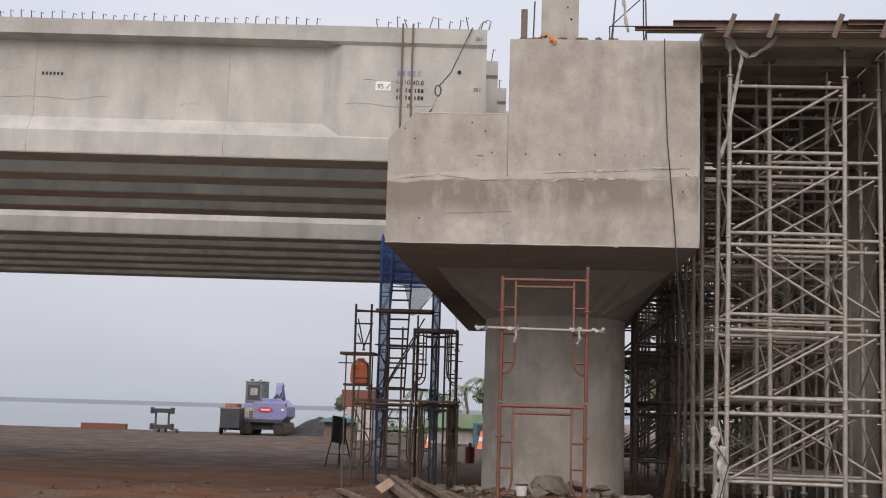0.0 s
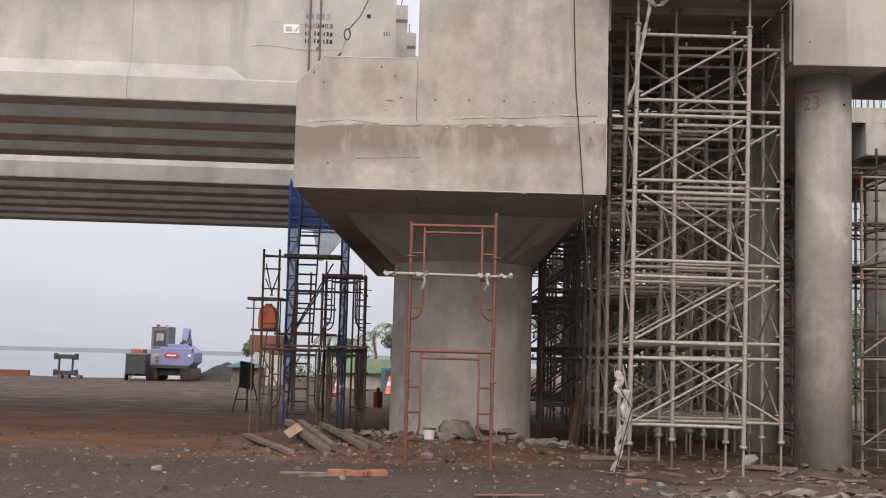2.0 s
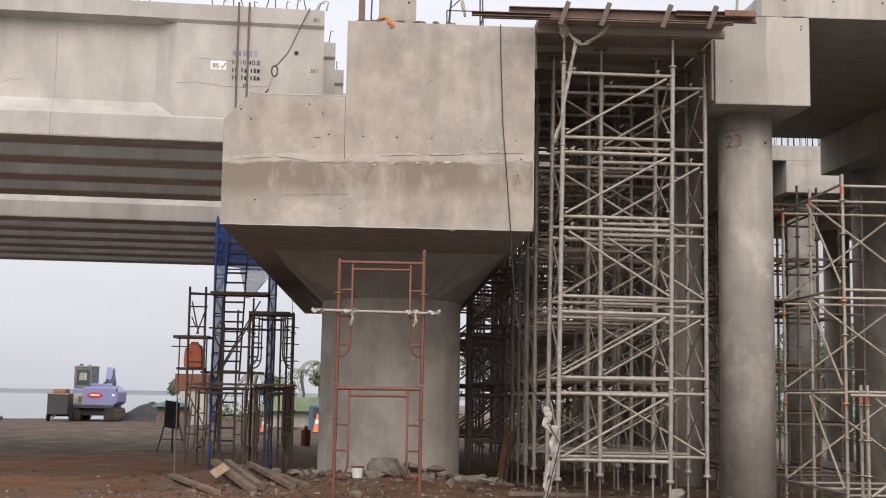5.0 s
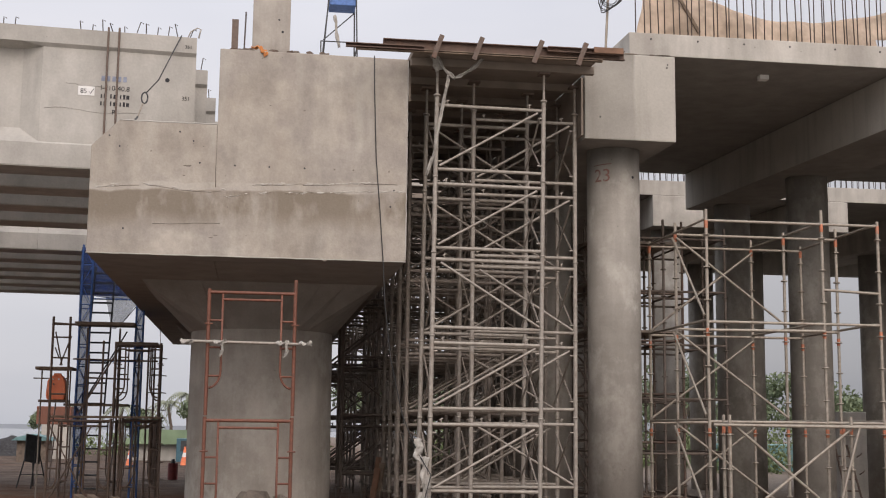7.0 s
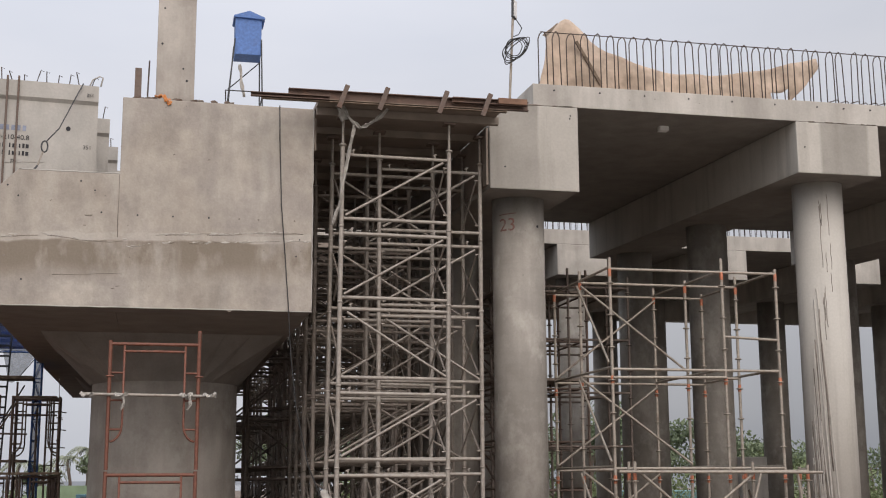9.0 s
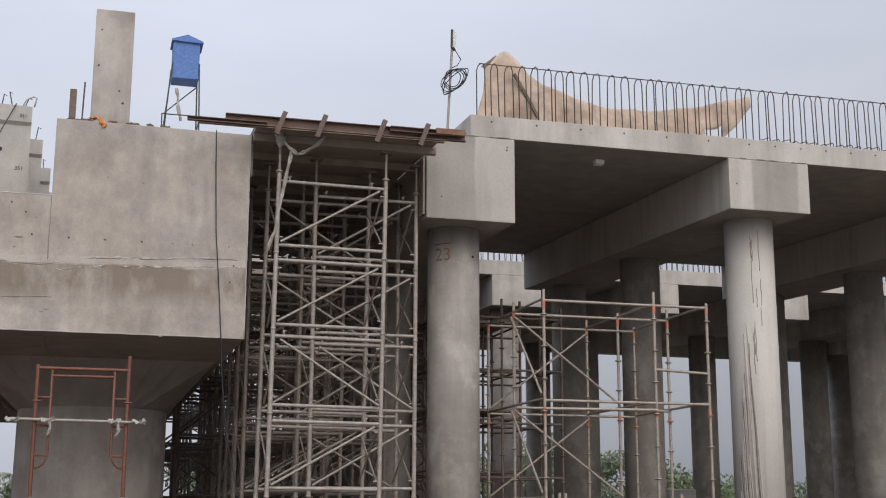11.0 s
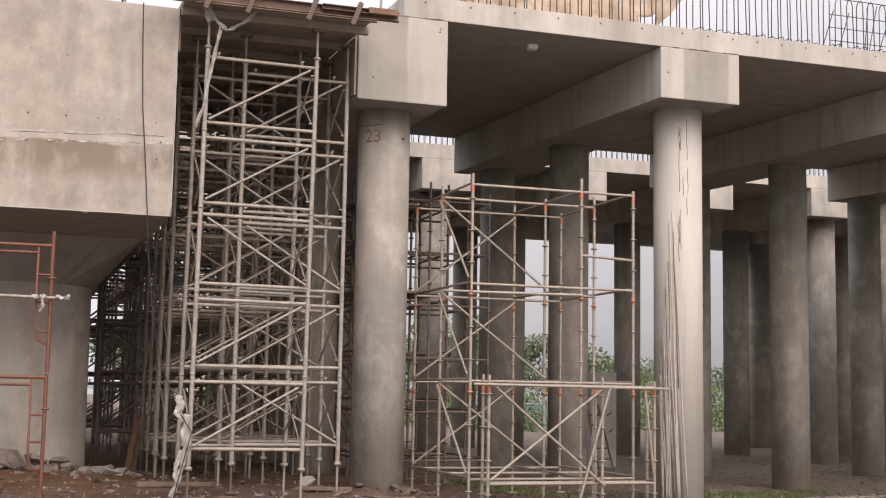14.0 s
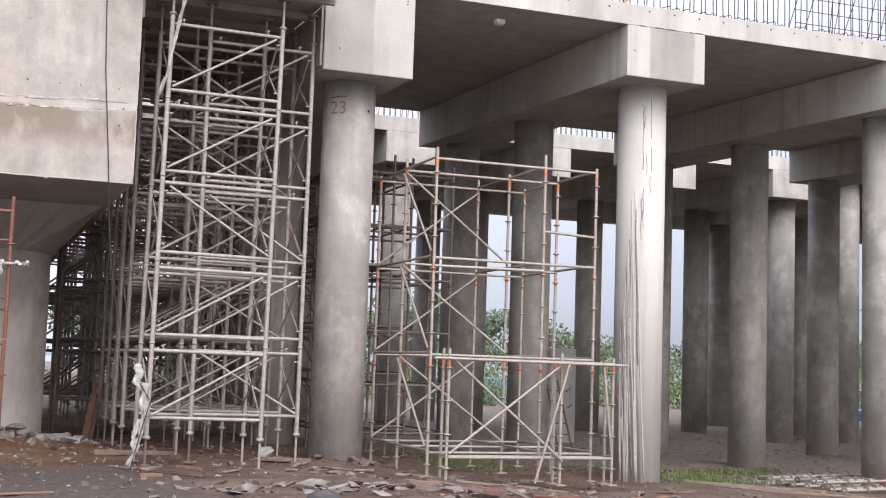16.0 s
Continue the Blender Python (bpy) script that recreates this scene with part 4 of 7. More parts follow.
def build_rags():
    r = thing("torn_sheet", (2.55, 18.2, 7.2), "torn grey-white plastic sheet knotted to the tower top", "sheet")
    ribbon("knot", [(2.47, 18.22, 7.25), (2.5, 18.2, 7.05), (2.57, 18.26, 6.9)], 0.15, M_RAG, r, seed=2)
    ribbon("loop", [(2.5, 18.24, 7.18), (2.62, 18.2, 6.93), (2.8, 18.2, 6.78), (3.05, 18.2, 6.92), (3.3, 18.22, 7.2)], 0.075, M_RAG_DIRTY, r, seed=3)
    ribbon("tail", [(2.72, 18.22, 6.88), (2.66, 18.25, 6.5), (2.57, 18.28, 6.0), (2.5, 18.28, 5.6), (2.4, 18.3, 5.3)], 0.06, M_RAG_DIRTY, r, seed=5)
    r = thing("torn_sheet", (2.4, 18.2, 0.0), "torn whitish plastic sheet hanging off the tower foot", "sheet")
    ribbon("upper_strip", [(2.30, 18.25, 1.46), (2.36, 18.22, 1.34), (2.30, 18.20, 1.22), (2.42, 18.22, 1.12)], 0.15, M_RAG, r, seed=7)
    ribbon("middle_strip", [(2.45, 18.22, 1.2), (2.41, 18.2, 0.95), (2.47, 18.22, 0.72)], 0.13, M_RAG, r, seed=12)
    ribbon("lower_strip", [(2.45, 18.22, 0.85), (2.40, 18.2, 0.5), (2.36, 18.2, 0.3), (2.24, 18.12, 0.06)], 0.09, M_RAG_DIRTY, r, seed=8)
    ribbon("side_strip", [(2.38, 18.2, 0.7), (2.30, 18.17, 0.45), (2.32, 18.15, 0.25)], 0.08, M_RAG_DIRTY, r, seed=9)
    pts = [(1.62, 18.47, 7.14), (1.63, 18.455, 6.6), (1.67, 18.455, 5.6), (1.74, 18.455, 4.8), (1.8, 18.46, 4.05)]
    pts += [(1.84, 18.45, 3.4), (1.93, 18.4, 2.6), (2.1, 18.3, 1.8), (2.3, 18.25, 1.3), (2.5, 18.1, 0.95), (2.38, 18.05, 0.5), (2.25, 17.9, 0.04)]
    c = bent("power_cable", pts + [(2.6, 17.4, 0.03), (3.3, 16.7, 0.0), (4.2, 15.9, -0.03)], 0.008, M_ROPE)
    tagged(c, "black power cable hanging down the pier face", "cable")


build_rags()


# ---- red-painted frame scaffold in front of the pier ----
def walk_frame(parent, x0, x1, y, z, h, material, first):
    """One welded H-frame: posts, top rail, inner loop rails and rungs."""
    r = 0.027
    tube("post", (x0, y, z), (x0, y, z + h), r, material, parent)
    tube("post", (x1, y, z), (x1, y, z + h), r, material, parent)
    tube("top_rail", (x0, y, z + h - 0.05), (x1, y, z + h - 0.05), 0.024, material, parent)
    tube("under_rail", (x0 + 0.19, y, z + h - 0.15), (x1 - 0.19, y, z + h - 0.15), 0.019, material, parent)
    for s, x in ((1, x0), (-1, x1)):
        pts = [(x + s * 0.19, y, z + h - 0.06), (x + s * 0.19, y, z + 0.62)]
        pts += [(x + s * (0.19 - 0.17 * (1 - math.cos(a))), y, z + 0.62 - 0.24 * math.sin(a)) for a in (0.3, 0.6, 0.9, 1.2, 1.5)]
        bent("loop_rail", pts, 0.017, material, parent)
        for zz in (0.42, 0.78, 1.14) if first else (0.55, 0.95, 1.33):
            tube("rung", (x, y, z + zz), (x + s * 0.19, y, z + zz), 0.015, material, parent)
        tube("lock_pin", (x - 0.05, y - 0.03, z + h * 0.72), (x + 0.06, y - 0.03, z + h * 0.72), 0.011, material, parent)


def build_red_frame():
    f = thing("frame_scaffold", (-0.08, 18.2, 0.0), "two stacked rusty red steel scaffold frames by the pier column", "scaffold")
    walk_frame(f, -0.685, 0.525, 18.2, 0.03, 1.70, M_RUST, True)
    walk_frame(f, -0.68, 0.53, 18.2, 1.75, 1.78, M_RUST, False)
    tube("post", (0.53, 18.2, 3.5), (0.535, 18.2, 3.68), 0.027, M_RUST, f)
    p = tube("tie_pole", (-1.02, 18.15, 2.78), (0.76, 18.15, 2.76), 0.022, M_GALV, f)
    for k, x in enumerate((-0.98, -0.52, 0.36, 0.68)):
        ribbon("tie_rag", [(x - 0.08, 18.12, 2.79), (x, 18.11, 2.75), (x + 0.1, 18.12, 2.78)], 0.09, M_RAG, f, seed=20 + k)
    for k, x in enumerate((-0.5, 0.4)):
        ribbon("tie_rag", [(x, 18.12, 2.78), (x + 0.03, 18.11, 2.66), (x - 0.02, 18.12, 2.56)], 0.05, M_RAG, f, seed=30 + k)


build_red_frame()


# ---- ringlock scaffold with orange bands ----
def ringlock(name, xs, ys, zs, foot, top, material, label, band, brace=True, extra=()):
    t = thing(name, (xs[0], ys[0], foot), label, "scaffold", "ringlock scaffolds")
    rng = random.Random(len(xs) * 7 + len(ys))
    for i, x in enumerate(xs):
        for j, y in enumerate(ys):
            h = top + rng.uniform(0.0, 0.16)
            s = tube("standard", (x, y, foot + 0.06), (x, y, h), 0.026, material, t)
            tube("screw_jack", (x, y, foot), (x, y, foot + 0.2), 0.018, material, t)
            p = new("base_plate", unit_block(material))
            under(p, t).matrix_basis = Matrix.Translation((x, y, foot + 0.012)) @ Matrix.Diagonal((0.15, 0.15, 0.02, 1))
            z = foot + 0.25
            while z < h - 0.1:
                tube("rosette", (x, y, z), (x, y, z + 0.02), 0.056, material, s, 8)
                z += 0.5
            if band:
                for zz in zs[1:]:
                    tube("orange_band", (x, y, zz - 0.22 if zz < top - 0.2 else zz - 0.12), (x, y, zz - 0.1 if zz < top - 0.2 else zz + 0.0), 0.029, M_ORANGE, s)
    for z in zs:
        for y in ys:
            for a, b in zip(xs, xs[1:]):
                tube("ledger", (a, y, z), (b, y, z), 0.022, material, t)
        for x in xs:
            for a, b in zip(ys, ys[1:]):
                tube("ledger", (x, a, z + 0.03), (x, b, z + 0.03), 0.021, material, t)
    if brace:
        for a, b in zip(zs, zs[1:]):
            for k, y in enumerate(ys):
                if k == 1:
                    tube("brace", (xs[0], y - 0.05, b - 0.06), (xs[1], y - 0.05, a + 0.08), 0.02, material, t)
                elif k == 2:
                    tube("brace", (xs[1], y - 0.05, b - 0.06), (xs[0], y - 0.05, a + 0.08), 0.02, material, t)
            for x in xs[:1]:
                tube("brace", (x - 0.05, ys[0], a + 0.1), (x - 0.05, ys[1], b - 0.06), 0.019, material, t)
    for a, b in extra:
        tube("brace", a, b, 0.022, material, t)
    return t


def build_ringlock():
    grey = "grey ringlock scaffold with orange-banded posts on bare soil"
    ringlock("ringlock_scaffold", (6.74, 8.60, 9.52), (18.4, 19.85, 21.25), (0.26, 1.75, 3.25, 4.80), -0.18, 4.86, M_RING, grey, True, True,
             [((6.74, 18.36, 3.12), (8.6, 18.36, 3.14)), ((8.6, 18.4, 3.78), (9.52, 18.4, 3.74))])
    low = ringlock("ringlock_scaffold", (6.88, 8.76, 9.66), (17.95, 18.2), (0.22, 1.70), -0.2, 1.70, M_RING, "low grey ringlock frame standing before the tall scaffold", True, False,
                   [((6.9, 17.9, 0.28), (8.74, 17.9, 1.66)), ((8.78, 17.9, 0.18), (6.9, 17.9, 1.72)), ((8.3, 17.85, -0.15), (8.85, 17.85, 1.7)), ((9.62, 17.88, 0.3), (9.45, 17.88, 1.72)), ((6.6, 17.85, 1.7), (9.85, 17.85, 1.68))])
    # under-deck scaffolds: the tube colours are darkened in place of shade
    dark = "rusty ringlock scaffold under the deck, coloured dark for the shade"
    ringlock("ringlock_scaffold", (6.3, 7.5, 8.7), (22.8, 24.0, 25.6), (0.3, 1.2, 2.2, 3.2, 4.2, 5.2), -0.15, 5.4, M_DUSTY_SHADE, dark, False)
    ringlock("ringlock_scaffold", (6.1, 7.0, 7.9), (26.6, 27.8, 29.2), (0.3, 1.2, 2.1, 3.0, 3.9, 4.8, 5.6), -0.15, 6.0, M_DUSTY_SHADE, dark, False)
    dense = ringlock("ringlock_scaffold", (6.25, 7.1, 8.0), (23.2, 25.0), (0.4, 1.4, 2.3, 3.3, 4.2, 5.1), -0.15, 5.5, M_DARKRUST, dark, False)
    for x0, x1, z in ((6.2, 7.9, 5.16), (6.2, 8.0, 3.46), (6.2, 7.2, 4.36)):
        box("plank_deck", x0, x1, 23.3, 24.9, z, z + 0.05, M_FORM, dense, 0.006)
    lad = thing("ladder", (13.6, 28.0, -0.3), "rusty steel ladder leaning at a column", "ladder")
    for dx in (0, 0.38):
        tube("stile", (13.62 + dx, 28.0, ground_z(13.8, 28.0)), (13.48 + dx * 0.8, 28.5, 1.35), 0.024, M_DARKRUST, lad)
    for k in range(6):
        u = 0.1 + 0.15 * k
        tube("rung", (13.62 - 0.14 * u, 28.0 + 0.5 * u, -0.4 + 1.75 * u), (14.0 - 0.22 * u, 28.0 + 0.5 * u, -0.4 + 1.75 * u), 0.018, M_DARKRUST, lad)

    slab = box("concrete_block", 15.42, 16.2, 32.3, 32.55, ground_z(15.9, 32.4) - 0.02, 2.2, M_DECK, None, 0.02)
    tagged(slab, "tall upright grey concrete block standing between the decks", "concrete block")
    for x, z in ((15.95, 1.0), (16.02, 0.55)):
        bent("lifting_hook", [(x - 0.06, 32.3, z), (x, 32.22, z + 0.06), (x + 0.08, 32.3, z + 0.1)], 0.016, M_DARKRUST, slab)


build_ringlock()


# ---- on the pier top and the decks ----
def build_pier_top():
    s = box("column_stub", -0.22, 0.38, 19.95, 20.55, 7.13, 9.45, M_CAP, None, 0.015)
    tagged(s, "square concrete stub rising from the pier cap", "column")
    for x, z, r in ((-0.14, 8.5, 0.018), (0.2, 8.1, 0.016), (-0.12, 9.1, 0.014), (0.26, 7.9, 0.02)):
        tube("tie_hole", (x, 19.944, z), (x, 19.96, z), r, M_BLACK, s)
    p = box("steel_post", -0.53, -0.43, 19.3, 19.4, 7.13, 7.86, M_DARKRUST, None, 0.004)
    tagged(p, "dark rusty steel post bolted on the pier cap", "post")
    b = tube("starter_bar", (-0.34, 19.35, 7.13), (-0.32, 19.35, 8.0), 0.012, M_REBAR)
    tagged(b, "single rusty starter bar on the pier cap", "rebar")
    rag = ribbon("orange_rag", [(-0.2, 18.62, 7.2), (-0.1, 18.52, 7.2), (-0.02, 18.5, 7.12), (0.02, 18.49, 7.06)], 0.1, plain("orange_cloth", (0.5, 0.19, 0.06), 0.9))
    tagged(rag, "orange cloth rag lying on the cap edge", "rag")
    # crumbs of mortar along the cap's top edge
    rng = random.Random(8)
    for k in range(14):
        x = rng.uniform(-0.6, 0.9)
        c = new("mortar_crumb", chunk_mesh(k % 4, M_DARKRUST if k % 3 else M_STONE))
        c.matrix_basis = Matrix.Translation((x, 18.56, 7.15)) @ Matrix.Diagonal((0.07, 0.04, 0.04, 1))
        tagged(c, "small mortar crumb on the cap edge", "mortar", "mortar crumbs on the cap")
    tank = thing("blue_box_stand", (1.2, 20.0, 7.13), "blue sheet metal box with a pitched lid on thin steel legs", "box stand")
    part("box_body", prism_bm([(1.0, 8.36), (1.42, 8.36), (1.42, 8.98), (1.0, 8.98)], 19.8, 20.2, 0.008), M_BLUEBOX, tank)
    part("lid", prism_bm([(0.97, 8.975), (1.47, 8.96), (1.47, 8.99), (1.22, 9.09), (0.97, 9.0)], 19.76, 20.24), M_BLUEBOX, tank)
    for x, y, bx, by in ((1.0, 19.8, 0.86, 19.6), (1.42, 19.8, 1.45, 19.6), (1.0, 20.2, 0.9, 20.4), (1.42, 20.2, 1.46, 20.4)):
        tube("leg", (bx, by, 7.13), (x, y, 8.62), 0.012, M_DARK, tank)
    ring = [(0.86, 19.6), (1.45, 19.6), (1.46, 20.4), (0.9, 20.4), (0.86, 19.6)]
    for (xa, ya), (xb, yb) in zip(ring, ring[1:]):
        tube("leg_tie", (xa, ya, 7.68), (xb, yb, 7.68), 0.01, M_DARK, tank)
    tube("cross_tie", (0.9, 19.6, 7.7), (1.42, 20.2, 8.36), 0.01, M_DARK, tank)
    ribbon("plastic_strip", [(1.08, 19.7, 8.15), (1.1, 19.7, 7.95), (1.15, 19.65, 7.6)], 0.06, M_RAG, tank, seed=41)
    # lamp pole with a coil of cable
    y = 20.0
    pole = thing("lamp_pole", (5.62, y, 7.4), "thin steel pole with a flat lamp head and coiled black cable", "lamp pole")
    tube("pole", (5.60, y, 7.35), (5.71, y, 9.45), 0.022, M_RING, pole)
    lamp = box("lamp_head", -0.085, 0.085, -0.02, 0.02, -0.17, 0.17, M_DARK, pole, 0.008)
    lamp.matrix_basis = pose(5.73, y, 9.56, 0, 3, 55)
    glass = box("lamp_glass", -0.07, 0.07, -0.004, 0.004, -0.15, 0.15, M_WHITE, lamp)
    glass.matrix_basis = lamp.matrix_basis @ Matrix.Translation((0, -0.026, 0))
    for k in range(6):
        r = 0.145 + 0.02 * k
        pts = [(5.71 + 0.02 * (k % 3) + r * math.cos(a * 0.2618) * (1 + 0.1 * math.sin(a * 0.5 + k)), y - 0.03 - 0.012 * k, 8.86 - 0.015 * k + r * 1.05 * math.sin(a * 0.2618 + 0.2 * k)) for a in range(25)]
        bent("cable_coil", pts, 0.008, M_ROPE, pole)
    bent("cable_tail", [(5.74, y - 0.02, 9.4), (5.86, y - 0.02, 9.22), (5.8, y - 0.02, 9.1), (5.7, y - 0.03, 9.05)], 0.008, M_ROPE, pole)


build_pier_top()


def hoop_points(w, h, lean, y):
    return [(-w / 2, y, -0.1), (-w / 2 + lean * 0.6, y, h * 0.86), (-w / 2 + 0.03 + lean * 0.7, y, h * 0.955), (0.02 + lean, y, h), (w / 2 - 0.02 + lean * 0.8, y, h * 0.975), (w / 2 + lean * 0.6, y, h * 0.9), (w / 2 + 0.015, y, -0.1)]


def build_deck_rebar():
    rng = random.Random(11)
    cage = thing("parapet_rebar", (12.0, 19.2, 7.92), "row of rusty parapet rebar hoops along the deck edge", "rebar")
    shapes = []
    for k in range(8):
        ob = bent("hoop", hoop_points(0.12 + 0.03 * rng.random(), 0.98 + rng.uniform(-0.015, 0.03), rng.uniform(-0.03, 0.04), 0.0), 0.0095, M_REBAR)
        shapes.append(ob.data)
        bpy.data.objects.remove(ob)
    x = 5.98
    while x < 24.0:
        h = new("hoop", rng.choice(shapes))
        under(h, cage).matrix_basis = Matrix.Translation((x, 19.2, 7.92)) @ Matrix.Rotation(rng.uniform(-0.1, 0.1), 4, "Z")
        x += 0.235 + rng.uniform(-0.05, 0.05)
    tube("rail_bar", (5.95, 19.21, 8.885), (24.0, 19.21, 8.9), 0.009, M_REBAR, cage)
    # slab starter bars behind, low bent hooks in rows
    low = thing("slab_rebar", (14.0, 20.5, 7.95), "low rusty bent starter bars on the slab", "rebar")
    ob = bent("hook", [(0, 0, -0.1), (0, 0, 0.26), (0.04, 0.02, 0.3), (0.2, 0.05, 0.36), (0.23, 0.05, 0.34), (0.23, 0.05, -0.1)], 0.009, M_REBAR)
    me = ob.data
    bpy.data.objects.remove(ob)
    for k in range(70):
        for y in (20.3, 21.4):
            h = new("hook", me)
            under(h, low).matrix_basis = Matrix.Translation((11.6 + 0.19 * k + rng.uniform(-0.03, 0.03), y, 8.0 + up_at(y) + rng.uniform(-0.03, 0.03)))
    tall = thing("pier_rebar", (17.5, 19.8, 7.95), "tall bundle of rusty column rebar cages on the slab", "rebar")
    for k in range(22):
        x = 14.4 + 0.36 * k + rng.uniform(-0.1, 0.1)
        tube("bar", (x, 19.8 + rng.uniform(0, 0.6), 7.9), (x + 0.12, 19.9, 9.0 + rng.uniform(-0.1, 0.25)), 0.009, M_REBAR, tall)
    for z in (8.3, 8.55, 8.8):
        tube("tie_bar", (14.4, 19.8, z), (22.4, 19.9, z + 0.02), 0.008, M_REBAR, tall)
    # second deck: the row of hoops seen against the sky
    far = thing("parapet_rebar", (15.0, 33.2, 8.4), "row of rusty rebar hoops along the second deck", "rebar")
    for k in range(150):
        h = new("hoop", shapes[k % 8])
        under(h, far).matrix_basis = Matrix.Translation((5.0 + 0.17 * k, 33.2, 8.40)) @ Matrix.Diagonal((1, 1, 0.45, 1))


build_deck_rebar()


def build_tarp():
    nx, nz = 60, 14
    verts, faces = [], []
    knots = ((0.0, 8.90), (0.06, 9.30), (0.2, 8.86), (0.35, 8.52), (0.5, 8.40), (0.68, 8.47), (0.85, 8.66), (1.0, 8.88))

    def top_at(u):
        return float(np.interp(u, [k[0] for k in knots], [k[1] for k in knots]))

    for i in range(nx + 1):
        u = i / nx
        x = 5.95 + 5.15 * u
        top = (top_at(u - 0.02) + top_at(u) + top_at(u + 0.02)) / 3 + 0.02 * noise.noise((x * 2, 3.0, 0))
        low = 7.92 + (0.0 if u < 0.86 else 0.75 * ((u - 0.86) / 0.14) ** 1.2)
        skew = 0.22 * smooth_step(0.25, 0.0, u)
        for j in range(nz + 1):
            v = j / nz
            z = low + (top - low) * v
            fold = 0.05 * math.sin(6.5 * x + 3.5 * z) + 0.05 * noise.noise((x * 2.2, z * 2.2, 1.0)) + 0.03 * noise.noise((x * 6, z * 5, 2.0))
            verts.append((x + skew * v + 0.02 * noise.noise((x * 3, z * 3, 8.0)), 19.42 + 0.1 * v * v + fold, z))
    w = nz + 1
    for i in range(nx):
        for j in range(nz):
            if 49 <= i <= 52 and 1 <= j <= 4:
                continue
            k = i * w + j
            faces.append((k, k + 1, k + w + 1, k + w))
    t = put("ground_sheet", verts, faces, M_TARP, None, True)
    s = t.modifiers.new("thickness", "SOLIDIFY")
    s.thickness = 0.008
    tagged(t, "sagging tan geotextile sheet hung behind the rebar", "sheet")
    # its far side, slung higher behind the sagging edge
    verts, faces = [], []
    for i in range(nx + 1):
        u = 0.08 + 0.84 * i / nx
        x = 5.95 + 5.15 * u
        lift = 0.16 * math.sin(math.pi * i / nx)
        for j in range(4):
            verts.append((x, 19.58 + 0.28 * j, top_at(u) - 0.04 + (lift + 0.09) * j / 3 + 0.025 * noise.noise((x * 3, j, 0.0))))
    for i in range(nx):
        for j in range(3):
            k = i * 4 + j
            faces.append((k, k + 1, k + 5, k + 4))
    flap = put("flap", verts, faces, M_TARP, t, True)
    flap.modifiers.new("thickness", "SOLIDIFY").thickness = 0.008
    st = box("batten", -0.025, 0.025, -0.02, 0.02, -0.42, 0.42, M_WOOD, t, 0.004)
    st.matrix_basis = pose(6.82, 19.34, 8.45, 0, -30, 0)


build_tarp()


def build_deck_details():
    lamp = box("soffit_lamp", 8.26, 8.42, 19.82, 19.96, 7.5, 7.6, M_WHITE, None, 0.01)
    tagged(lamp, "small pale lamp box under the slab", "lamp")
    # form tie holes along the fascia, and packing gaps over the beam heads
    slab = bpy.data.objects["deck_slab"]
    x = 6.1
    while x < 22:
        tube("tie_hole", (x, 18.994, 7.82), (x, 19.01, 7.82), 0.016, M_BLACK, slab)
        x += 0.78 if x < 10 else 0.5
    for x, z in ((6.35, 7.35), (6.36, 7.4), (5.25, 6.5), (10.5, 7.1)):
        tube("tie_hole", (x, 18.978, z), (x, 19.0, z), 0.013, M_BLACK, slab)
    rng = random.Random(3)
    for k in range(22):
        x = rng.choice((rng.uniform(5.1, 6.4), rng.uniform(10.4, 11.85)))
        ob = new("mortar_crumb", chunk_mesh(k % 5, M_STONE))
        under(ob, slab).matrix_basis = Matrix.Translation((x, 18.985, 7.55)) @ Matrix.Diagonal((rng.uniform(0.03, 0.1), 0.015, 0.016, 1))
    # number painted on the first column
    col = COLUMNS[(0, 20.0)]
    ob = text_on("painted_number", "23", 0.30, Matrix.Identity(4), M_FADED)
    a0 = math.atan2(-20.0, -5.74) - 0.42
    for v in ob.data.vertices:
        a = a0 + (v.co.x - 0.15) / 0.434
        v.co = Vector((5.74 + (0.4345 + 0.001 * (v.co.z > 0)) * math.cos(a), 20.0 + (0.4345 + 0.001 * (v.co.z > 0)) * math.sin(a), 5.60 + v.co.y))
    under(ob, col)
    pts = [(5.74 + 0.436 * math.cos(a0 + u), 20.0 + 0.436 * math.sin(a0 + u), 5.88 + 0.02 * u) for u in (-0.36, -0.2, 0.0, 0.2, 0.36)]
    bent("painted_stroke", pts, 0.007, M_FADED, col)
    tube("tie_hole", (5.955, 19.615, 5.68), (5.965, 19.64, 5.68), 0.02, M_BLACK, col)
    # long mortar runs down the second column
    col = COLUMNS[(1, 20.0)]
    face = math.atan2(-20.0, -11.2)
    for k in range(34):
        if k < 24:
            top = 1.6 + 3.2 * (k / 23) ** 1.3
            low = rng.choice((-0.35, -0.35, rng.uniform(0.2, 1.8)))
            s0 = -0.22 - 0.15 * (5.0 - top) + rng.uniform(-0.08, 0.12)
            s1 = min(0.34, s0 + (top - low) * rng.uniform(0.03, 0.13))
        else:
            top = rng.uniform(4.6, 6.5)
            low, s0 = top - rng.uniform(0.3, 1.1), rng.uniform(0.0, 0.45)
            s1 = s0 + 0.02
        pts = []
        n = 8
        for i in range(n + 1):
            aa = face + math.asin(s0 + (s1 - s0) * i / n) + 0.012 * math.sin(i * 1.3 + k)
            pts.append((11.24 + 0.431 * math.cos(aa), 20.0 + 0.431 * math.sin(aa), top + (low - top) * i / n))
        bent("mortar_run", pts, rng.uniform(0.008, 0.014) if k < 24 else 0.005, M_SMEAR if k < 24 and k % 3 else M_STONE, col)


build_deck_details()


